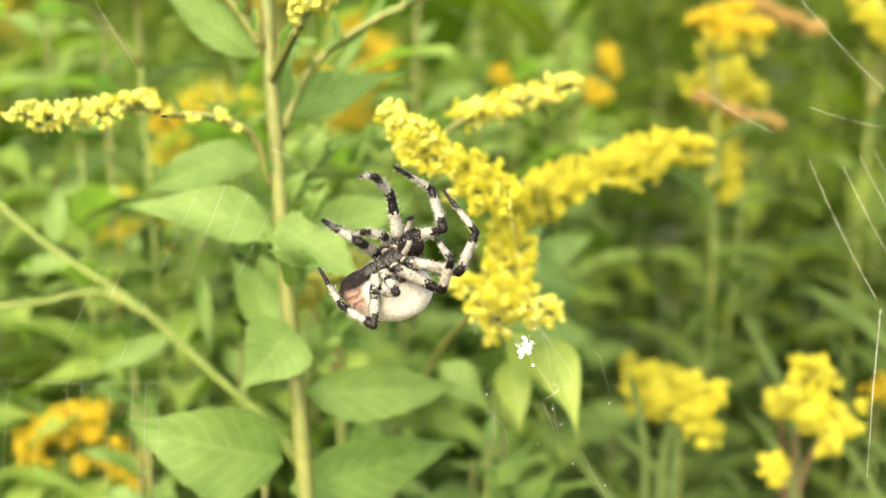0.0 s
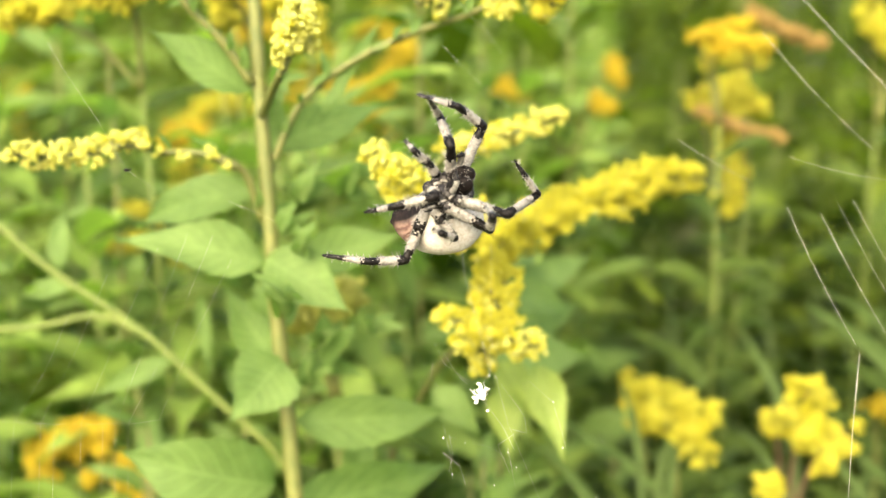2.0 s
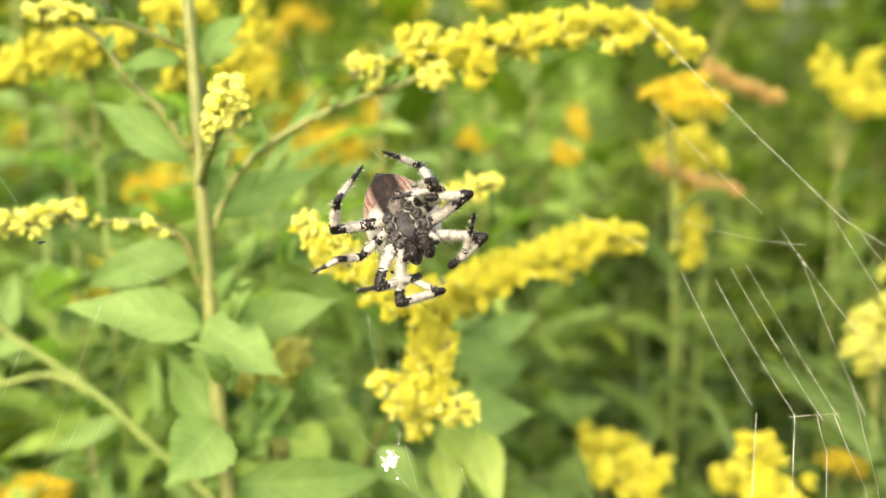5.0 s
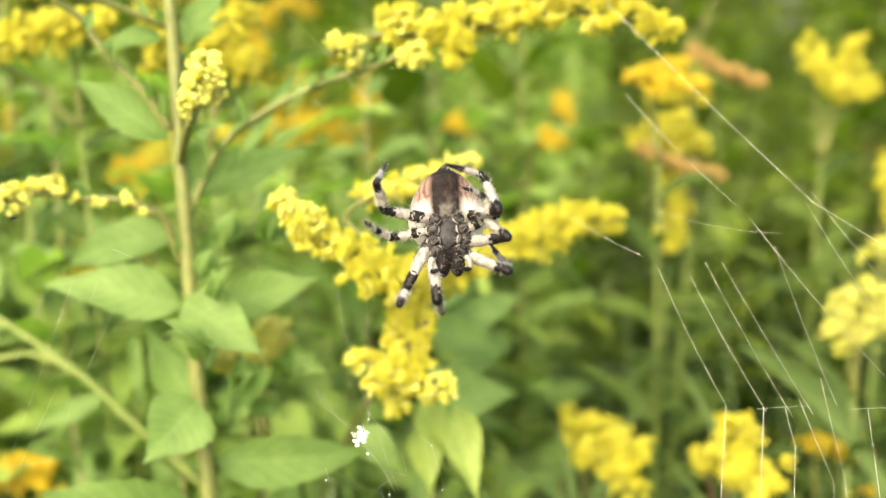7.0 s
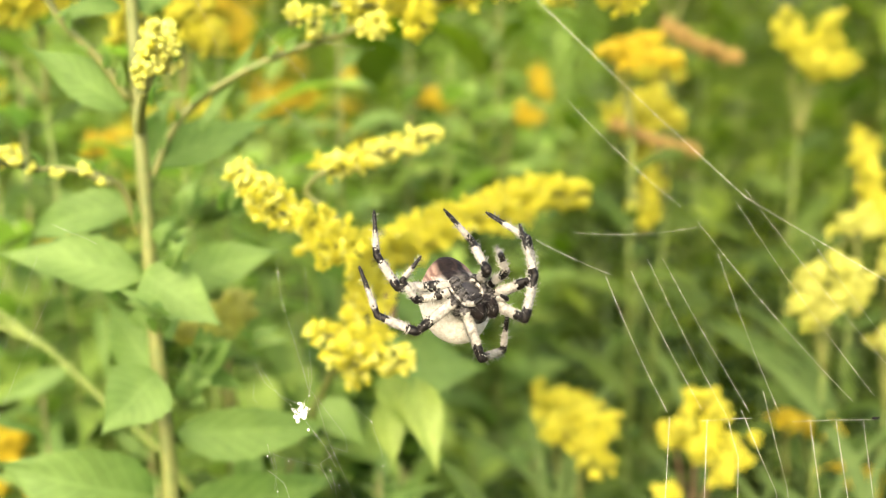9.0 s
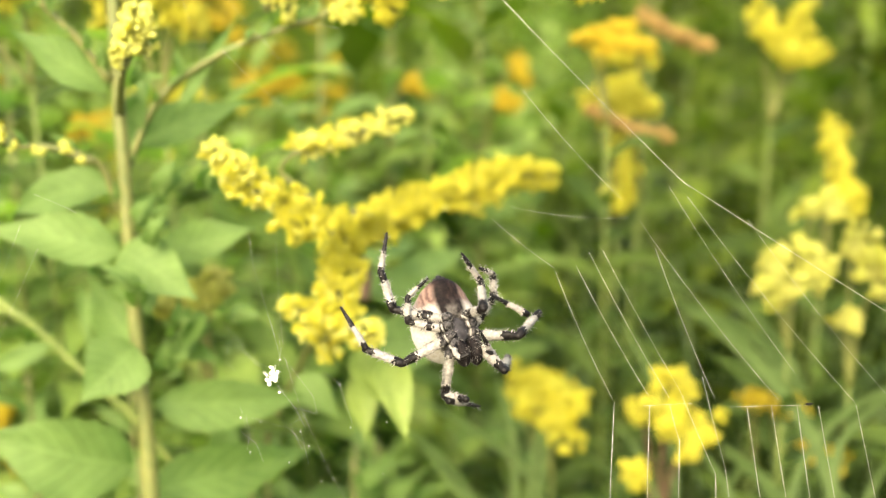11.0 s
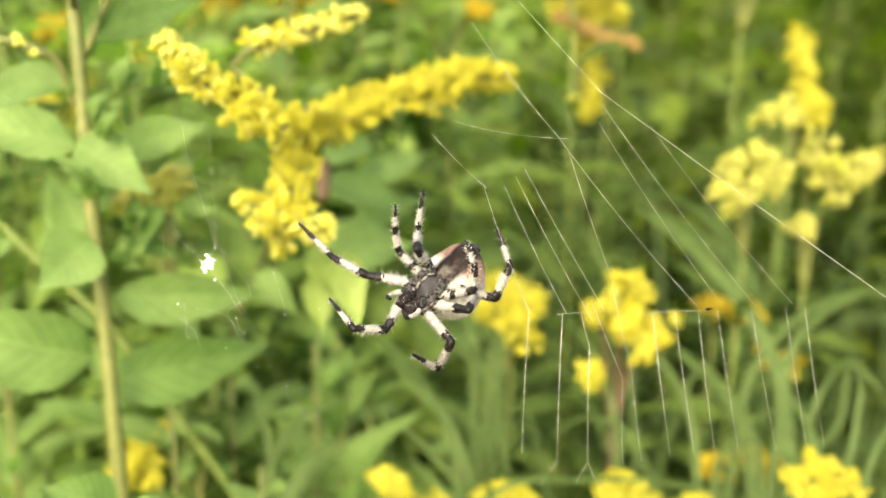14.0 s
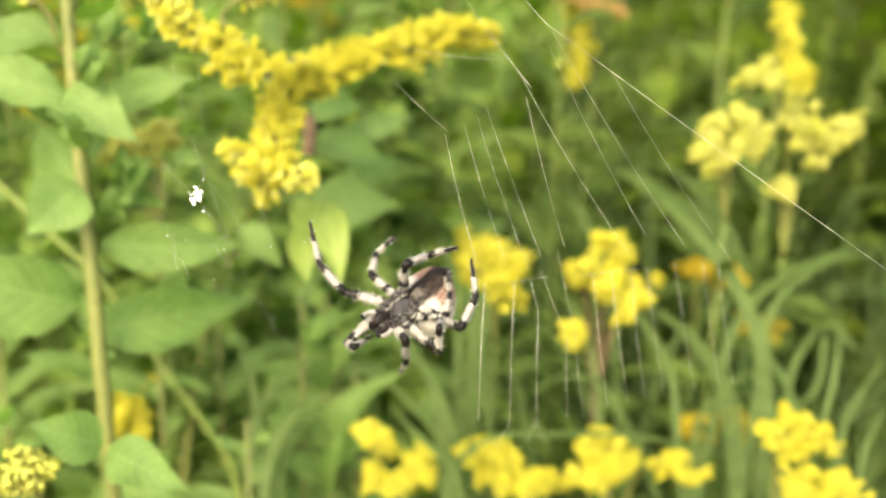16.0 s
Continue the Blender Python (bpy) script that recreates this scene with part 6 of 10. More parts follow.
def build_spider():
    sp = thing("spider", "large orb-weaver spider with banded legs and a round cream abdomen", "spider")
    rng = random.Random(8)
    # abdomen: a ball that leans over the chest, flatter below, drawn out to the spinnerets
    def belly(p):
        x, y, z = p
        tail = max(0.0, -y - 0.35)
        return (x * (1 - 0.35 * tail) * (1 + 0.04 * math.sin(5 * y)), y + 0.45 * max(0.0, z), z * (0.88 if z < 0 else 1.0) - 0.85 * tail)
    v, f = blob_geo((0, -0.0053, 0.0043), (0.0071, 0.0073, 0.0066), 24, 32, belly)
    ab = child("abdomen", mesh_of("abdomen", v, f, abdomen_material()), sp, "round cream abdomen with a dark stripe below")
    g = Geo()
    for i in range(1500):
        p = v[rng.randrange(len(v))]
        if p[2] < 0.0030:
            continue
        d = p - np.array((0, -0.0050, 0.0046))
        d /= np.linalg.norm(d)
        d += np.array([rng.gauss(0, 0.35) for _ in range(3)])
        bristle(g, p, p + d * rng.uniform(0.0004, 0.0009), 0.00002)
    child("abdomen_hair", g.mesh("abdomen_hair", HAIR), ab, "short pale hair", kind="stuff")
    for x, y, z, r in ((-0.0006, -0.0117, -0.0003, 0.0007), (0.0006, -0.0117, -0.0003, 0.0007), (0.0, -0.0123, 0.0002, 0.0008), (-0.0007, -0.0122, 0.0007, 0.0006), (0.0007, -0.0122, 0.0007, 0.0006)):
        v2, f2 = blob_geo((x, y, z), (r, r * 1.5, r), 8, 10)
        child("spinneret", mesh_of("spinneret", v2, f2, SKIN_DARK), ab)
    # head and chest
    def chest(p):
        x, y, z = p
        return (x * (1 - 0.38 * max(0, y) ** 1.5) * (1 + 0.06 * math.sin(9 * y)), y, z * (0.75 if z < 0 else 1.0))
    v, f = blob_geo((0, 0.0006, 0.0008), (0.0042, 0.0052, 0.0028), 18, 24, chest)
    child("cephalothorax", mesh_of("cephalothorax", v, f, SKIN_DARK), sp)
    def shield(p):
        x, y, z = p
        return (x * (1.05 - 0.35 * abs(y + 0.2)), y, z)
    v, f = blob_geo((0, 0.0002, -0.0018), (0.0019, 0.0027, 0.0006), 10, 16, shield)
    child("sternum", mesh_of("sternum", v, f, mottled("sternum_skin", (0.004, 0.0035, 0.004), (0.034, 0.032, 0.035), 700, 0.6, 0.6, 0.0003, spec=0.1)), sp)
    glossy = mottled("chelicera_skin", (0.002, 0.0015, 0.0015), (0.009, 0.006, 0.0055), 900, 0.6, 0.8, 0.0005, spec=0.1)
    for sx in (-1, 1):
        g = Geo()
        g.add(*blob_geo((sx * 0.0013, 0.0053, -0.0019), (0.00145, 0.0028, 0.0020), 12, 14))
        bristle(g, (sx * 0.0014, 0.0072, -0.0036), (sx * 0.0002, 0.0070, -0.0046), 0.0003)
        jaw = child("chelicera", g.mesh("chelicera", glossy), sp, "dark brown jaw")
        g = Geo()
        for i in range(70):
            u = np.array([rng.gauss(0, 1), rng.gauss(0, 1), rng.gauss(-0.4, 1)])
            u /= np.linalg.norm(u)
            q = np.array((sx * 0.0013, 0.0053, -0.0019)) + u * np.array((0.00145, 0.0028, 0.0020))
            d = u * 0.5 + np.array([rng.gauss(0, 0.5), 0.7, rng.gauss(0, 0.5)])
            bristle(g, q, q + d * rng.uniform(0.0004, 0.0009), 0.000045)
        child("jaw_hair", g.mesh("jaw_hair", FUZZ), jaw, "short grey hair", kind="stuff")
        g = Geo()
        p = smooth_path([(sx * 0.0016, 0.0032, -0.0022), (sx * 0.0034, 0.0056, -0.0034), (sx * 0.0032, 0.0074, -0.0048), (sx * 0.0018, 0.0074, -0.0058)], 6)
        g.add(*tube_geo(p, np.interp(np.linspace(0, 1, len(p)), (0, 0.7, 1), (0.00055, 0.0005, 0.0003)), 8))
        for i in range(26):
            q = p[rng.randrange(len(p))]
            bristle(g, q, q + np.array([rng.gauss(0, 1), rng.gauss(0, 1), rng.gauss(0, 1)]) * 0.0005, 0.00003)
        me = g.mesh("palp", [LEG_WHITE, LEG_BLACK])
        me.polygons.foreach_set("material_index", [0 if 30 < i < 95 else 1 for i in range(len(me.polygons))])
        child("palp", me, sp)
    g = Geo()
    for i in range(900):
        a, y = rng.uniform(0, 6.28), rng.uniform(-0.0035, 0.0048)
        k = math.sqrt(max(0.1, 1 - ((y - 0.0006) / 0.0054) ** 2))
        q = np.array([math.cos(a) * 0.0040 * k, y, 0.0008 + math.sin(a) * (0.0021 if math.sin(a) < 0 else 0.0027) * k])
        bristle(g, q, q + np.array([math.cos(a) * 0.6, rng.uniform(-0.9, 0.9), math.sin(a) * 0.6]) * rng.uniform(0.0004, 0.0011), 0.000055)
    child("chest_hair", g.mesh("chest_hair", FUZZ), sp, "short grey hair", kind="stuff")
    limbs = {}
    tufts = Geo()
    femur_p = ((0, 0.0010), (0.06, 0.00110), (0.4, 0.00104), (0.8, 0.00090), (1, 0.00076))
    tibia_p = ((0, 0.00084), (0.12, 0.00096), (0.3, 0.00078), (0.6, 0.00082), (1, 0.00068))
    foot_p = ((0, 0.00066), (0.15, 0.00066), (0.4, 0.00056), (0.6, 0.00048), (0.9, 0.00034), (1, 0.00018))
    rings = {"1": ((0.12, 2), (0.76, 0), (1, 1)), "2": ((0.12, 2), (0.64, 0), (1, 1)), "3": ((0.22, 0), (0.44, 1), (0.8, 0), (1, 1)), "4": ((0.22, 0), (0.44, 1), (0.8, 0), (1, 1))}
    coxa = {"1": (0.0031, 0.0040, -0.0012), "2": (0.0038, 0.0018, -0.0014), "3": (0.0038, -0.0008, -0.0014), "4": (0.0031, -0.0030, -0.0012)}
    sizes = {"1": (0.0096, 0.0080, 0.0095), "2": (0.0092, 0.0078, 0.0095), "3": (0.0064, 0.0048, 0.0056), "4": (0.0094, 0.0074, 0.0082)}
    for k, (side, num) in enumerate((s, n) for s in "RL" for n in "1234"):
        a, b, c = sizes[num]
        thin = 0.85 if num == "3" else 1.0
        sc = lambda pr: [(s, r * thin) for s, r in pr]
        leg = child("leg", limb_mesh("leg", a, sc(femur_p), rings[num], 40 + k), sp, "banded black and white leg")
        tib = child("tibia", limb_mesh("tibia", b, sc(tibia_p), ((0.24, 1), (0.76, 0), (1, 1)), 60 + k), leg)
        foot = child("foot", limb_mesh("foot", c, sc(foot_p), ((0.16, 1), (0.54, 0), (0.76, 1), (0.81, 2), (1, 1)), 80 + k, 130), leg)
        limbs[side + num] = {"femur": leg, "tibia": tib, "foot": foot}
        x, y, z = coxa[num]
        sx = 1 if side == "R" else -1
        p = [(sx * 0.0014, y * 0.6, -0.0017), (sx * x * 0.7, y * 0.85, -0.0021), (sx * x, y, z)]
        v, f = tube_geo(smooth_path(p, 4), (0.0006, 0.0007, 0.0010, 0.0012, 0.0012, 0.0011, 0.0009, 0.0009, 0.0011), 10)
        me = mesh_of("coxa", v, f, [SKIN_DARK, LEG_WHITE])
        me.polygons.foreach_set("material_index", [1 if n // 10 in (1, 6) else 0 for n in range(len(me.polygons))])
        child("coxa", me, sp)
        for i in range(34):
            q = np.array(v[rng.randrange(len(v))])
            d = np.array([rng.gauss(0, 1), rng.gauss(0, 1), rng.gauss(-0.5, 1)])
            bristle(tufts, q, q + d / np.linalg.norm(d) * rng.uniform(0.0004, 0.0009), 0.00005)

    child("leg_base_hair", tufts.mesh("leg_base_hair", FUZZ), sp, "short grey hair", kind="stuff")
    return sp, limbs


spider, spider_limbs = build_spider()


def silk_tuft():
    """White tangle of silk at the hub, with loose specks below it."""
    rng = random.Random(3)
    g = Geo()
    for i in range(26):
        c = (rng.gauss(0, 0.0006), rng.gauss(0, 0.0003), rng.gauss(0.0, 0.0009))
        r = rng.uniform(0.00016, 0.0004)
        g.add(*blob_geo(c, (r, r, r), 7, 9, lambda p: [q * (1 + 0.35 * noise.noise(Vector((p[0] * 3 + i, p[1] * 3, p[2] * 3)))) for q in p]))
    for i in range(12):
        p = [(rng.gauss(0, 0.0009), rng.gauss(0, 0.0005), rng.gauss(0, 0.0009)) for _ in range(3)]
        g.add(*tube_geo(smooth_path(p, 5), 0.00003, 4))
    white = mottled("white_silk", (0.8, 0.8, 0.79), (0.92, 0.92, 0.9), 900, 0.6, 0.5, 0.0002, 0, 0.3)
    child("silk_tuft", g.mesh("silk_tuft", white), hub_web, "tuft of bright white silk")
    for k, (x, y, z) in enumerate(SPECKS):
        r = rng.uniform(0.00006, 0.00012)
        v, f = blob_geo((x, y, z), (r, r, r * rng.uniform(1.0, 2.2)), 6, 7)
        child("silk_speck", mesh_of("silk_speck", v, f, white), hub_web)


silk_tuft()


def gnat(parent, at):
    """A tiny dark gnat caught in the silk."""
    g = Geo()
    g.add(*blob_geo(at, (0.0006, 0.00028, 0.00028), 7, 8))
    g.add(*blob_geo((at[0] + 0.0007, at[1], at[2] + 0.0001), (0.00022, 0.0002, 0.0002), 6, 8))
    for k in (-1, 0, 1):
        g.add(*tube_geo(np.array([(at[0] + 0.0003 * k, at[1], at[2]), (at[0] + 0.0006 * k, at[1] - 0.0003, at[2] - 0.0006)]), 0.00004, 4))
    child("caught_gnat", g.mesh("caught_gnat", LEG_BLACK), parent, "tiny dark gnat caught in the silk")


gnat(web_curtain, GNAT_AT)
gnat(hub_web, (-0.0627, 0.0024, 0.0406))


# ---- what moves ----
def motions():
    walk(spider, [
        (0, pose(-0.00896, 0.19161, 1.0565, 145, -27.8, 87.4)),
        (0.5, pose(-0.01166, 0.19154, 1.0593, 159.9, -30.3, 80.6)),
        (1, pose(-0.00652, 0.19274, 1.0603, 159.6, -32.6, 63.7)),
        (1.5, pose(0.00012, 0.19017, 1.07, 138.1, -22.6, 92)),
        (2, pose(0.00596, 0.19045, 1.0787, 148.1, -36.7, 79.8)),
        (2.5, pose(0.00893, 0.18948, 1.0857, 153, -35, 80.6)),
        (3, pose(0.01184, 0.18943, 1.0873, 176.8, -36, 60.8)),
        (3.5, pose(0.01368, 0.18826, 1.0885, -154.6, -36.7, 46.1)),
        (4, pose(0.01264, 0.18729, 1.0944, -126.9, -31.6, 20.8)),
        (6.5, pose(0.02707, 0.18912, 1.0776, -138.1, -24.9, 2.8)),
        (7, pose(0.02885, 0.18622, 1.0828, -115.1, -3.2, 2.4)),
        (7.5, pose(0.02878, 0.18899, 1.0727, -137.5, -8.4, 3.6)),
        (8, pose(0.03325, 0.18977, 1.0679, -140.8, -29.3, -15.9)),
        (8.5, pose(0.03865, 0.19003, 1.0648, -164.3, -1.5, 29.6)),
        (9, pose(0.04266, 0.18947, 1.0644, -157.8, -0.4, 27.5)),
        (11.5, pose(0.05156, 0.18784, 1.0475, -133.7, 0.7, 23.9)),
        (12, pose(0.05561, 0.18826, 1.0431, -136.7, 3.3, 9.1)),
        (12.5, pose(0.05665, 0.18771, 1.0399, -136.6, 2.8, -23)),
        (13, pose(0.05674, 0.18531, 1.0409, -125.8, 20.1, -33.9)),
        (13.5, pose(0.05697, 0.1853, 1.0397, -130.3, 19.8, -40.4)),
        (14, pose(0.05631, 0.18573, 1.0382, -136.1, 23.1, -43.6)),
        (14.5, pose(0.05636, 0.18584, 1.0317, -119.9, 12.9, -25.1)),
        (15, pose(0.05672, 0.18722, 1.0258, -124.3, 11.4, -8)),
        (15.5, pose(0.05755, 0.18834, 1.0214, -139.5, 13.2, -23.4)),
        (16, pose(0.05627, 0.18652, 1.0189, -136.3, 24, -44.9)),
    ])
    walk(spider_limbs["R1"]["femur"], [
        (0, pose(0.0031, 0.004, -0.0012, 96.5, -43.4, -159.5)),
        (0.5, pose(0.0031, 0.004, -0.0012, 108.2, -24.3, -170.4)),
        (0.7333, pose(0.0031, 0.004, -0.0012, 108.1, 11.3, 176.5)),
        (1, pose(0.0031, 0.004, -0.0012, 97, 45.7, 157.8)),
        (1.267, pose(0.0031, 0.004, -0.0012, 107.1, 10.7, 176.3)),
        (1.5, pose(0.0031, 0.004, -0.0012, 106.1, -25.2, -170)),
        (1.733, pose(0.0031, 0.004, -0.0012, 116.5, 7.6, 174.1)),
        (2, pose(0.0031, 0.004, -0.0012, 118.4, 42, 160.6)),
        (2.5, pose(0.0031, 0.004, -0.0012, 128.9, 42.2, 160.4)),
        (3, pose(0.0031, 0.004, -0.0012, 105.8, -11.4, -175.7)),
        (3.5, pose(0.0031, 0.004, -0.0012, 120.9, 15.8, 174)),
        (4, pose(0.0031, 0.004, -0.0012, 125.2, 42.2, 160.4)),
        (5.267, pose(0.0031, 0.004, -0.0012, 57.6, 72.7, 92.3)),
        (6.5, pose(0.0031, 0.004, -0.0012, -13.6, 43.4, 20.5)),
        (6.733, pose(0.0031, 0.004, -0.0012, 60, 74.9, 88.6)),
        (7, pose(0.0031, 0.004, -0.0012, 135.8, 44, 159.1)),
        (7.5, pose(0.0031, 0.004, -0.0012, 112.6, 39.9, 162)),
        (7.733, pose(0.0031, 0.004, -0.0012, 33.3, 63.1, 64.6)),
        (8, pose(0.0031, 0.004, -0.0012, -3.7, 19.4, 7.5)),
        (8.267, pose(0.0031, 0.004, -0.0012, 37.6, 55.9, 83.6)),
        (8.5, pose(0.0031, 0.004, -0.0012, 90, 26.1, 169.5)),
        (9, pose(0.0031, 0.004, -0.0012, 108.6, 9.2, 176.6)),
        (11.5, pose(0.0031, 0.004, -0.0012, 123.2, 3.7, 178.6)),
        (12, pose(0.0031, 0.004, -0.0012, 125.2, 31.3, 167)),
        (12.17, pose(0.0031, 0.004, -0.0012, 82.1, 65.6, 112.2)),
        (12.33, pose(0.0031, 0.004, -0.0012, 7.6, 45.9, 26.6)),
        (12.5, pose(0.0031, 0.004, -0.0012, -2.7, 3.8, 1.4)),
        (12.73, pose(0.0031, 0.004, -0.0012, 19.8, 61.8, 24.8)),
        (13, pose(0.0031, 0.004, -0.0012, 147.7, 50.4, 153.4)),
        (13.5, pose(0.0031, 0.004, -0.0012, 134.4, 58.8, 142.3)),
        (14, pose(0.0031, 0.004, -0.0012, 105.1, 68.6, 109.6)),
        (14.5, pose(0.0031, 0.004, -0.0012, 146.2, 45.1, 158.2)),
        (15, pose(0.0031, 0.004, -0.0012, 125.1, 57.7, 144.1)),
        (15.27, pose(0.0031, 0.004, -0.0012, 20.9, 64.7, 39.5)),
        (15.5, pose(0.0031, 0.004, -0.0012, -8.5, 24.1, 9.5)),
        (15.73, pose(0.0031, 0.004, -0.0012, 36.4, 77.8, 41.9)),
        (16, pose(0.0031, 0.004, -0.0012, 167.4, 40.9, 161.3)),
    ])
    walk(spider_limbs["R1"]["tibia"], [
        (0, pose(-0, -0, 0.0096, 106.4, -34.3, -103)),
        (0.5, pose(0, 0, 0.0096, 100, -40.3, -97.8)),
        (0.6667, pose(0, 0, 0.0096, 53.1, -37.1, -30.7)),
        (0.8333, pose(0, -0, 0.0096, 34.1, -5.2, 13.4)),
        (1, pose(0, -0, 0.0096, 41.4, 30.4, 51.9)),
        (1.167, pose(-0, -0, 0.0096, 34.5, -6.8, 12.1)),
        (1.333, pose(-0, -0, 0.0096, 56.7, -38.8, -35.2)),
        (1.5, pose(-0, -0, 0.0096, 105.4, -37.7, -104.9)),
        (1.667, pose(-0, -0, 0.0096, 62.9, -23.7, -42.8)),
        (1.833, pose(-0, -0, 0.0096, 50.7, 13.1, -2.2)),
        (2, pose(0, -0, 0.0096, 70.7, 48, 48)),
        (2.5, pose(0, -0, 0.0096, 50.2, 33.3, 16.4)),
        (2.733, pose(-0, -0, 0.0096, 64.8, -17.4, -23.1)),
        (3, pose(-0, -0, 0.0096, 120.7, -36.5, -92.2)),
        (3.5, pose(0, 0, 0.0096, 129.7, -47.1, -122.8)),
        (4, pose(-0, 0, 0.0096, 127.8, -41.8, -153)),
        (5.267, pose(-0, 0, 0.0096, 139.5, -0.9, 170.8)),
        (6.5, pose(-0, 0, 0.0096, 123.5, 38.7, 133.6)),
        (6.733, pose(-0, 0, 0.0096, 154.2, 1.6, 171.7)),
        (7, pose(0, 0, 0.0096, 161, -44.6, -164.3)),
        (7.267, pose(0, -0, 0.0096, 148.7, -50.3, -121.1)),
        (7.5, pose(0, -0, 0.0096, 133.4, -48.5, -75.3)),
        (7.667, pose(-0, -0, 0.0096, 173.3, -21.8, -133.2)),
        (7.833, pose(-0, 0, 0.0096, 177.8, 19.5, -166.8)),
        (8, pose(-0, 0, 0.0096, 147.1, 53.6, 140.2)),
        (8.267, pose(-0, 0, 0.0096, 159.6, 9.6, -158.1)),
        (8.5, pose(-0, 0, 0.0096, 127.3, -22.5, -99.6)),
        (8.733, pose(-0, 0, 0.0096, 109.5, -21.9, -54.4)),
        (9, pose(0, 0, 0.0096, 97.5, -10, -12.5)),
        (9.833, pose(0, 0, 0.0096, 110.6, -31, -59.6)),
        (10.67, pose(0, 0, 0.0096, 139.2, -34, -117.5)),
        (11.5, pose(0, 0, 0.0096, 157.3, -16.1, -167.7)),
        (11.73, pose(0, 0, 0.0096, 146.5, -45.1, -127)),
        (12, pose(-0, 0, 0.0096, 100.5, -54.3, -56.1)),
        (12.17, pose(-0, -0, 0.0096, 147.2, -34.9, -123.4)),
        (12.33, pose(-0, -0, 0.0096, 153.9, 2, -158.6)),
        (12.5, pose(-0, -0, 0.0096, 136.1, 35.6, 162.3)),
        (12.73, pose(-0, -0, 0.0096, 127.6, -14, 163)),
        (13, pose(-0, 0, 0.0096, 108.3, -62.3, 178.7)),
        (13.5, pose(-0, 0, 0.0096, 111.2, -52.1, -175.4)),
        (14, pose(0, -0, 0.0096, 108.6, -69, -171.5)),
        (14.5, pose(-0, 0, 0.0096, 126.9, -25.5, -177.9)),
        (14.73, pose(-0, 0, 0.0096, 136.6, -51, -150.5)),
        (15, pose(-0, 0, 0.0096, 111.1, -75.6, -93.4)),
        (15.17, pose(-0, 0, 0.0096, 174.2, -35.7, -172)),
        (15.33, pose(-0, -0, 0.0096, 170.5, 13.1, 167)),
        (15.5, pose(-0, -0, 0.0096, 136.5, 54, 124.7)),
        (15.73, pose(0, -0, 0.0096, 157.4, 6.5, 151)),
        (16, pose(0, -0, 0.0096, 158.6, -44, 165.3)),
    ])
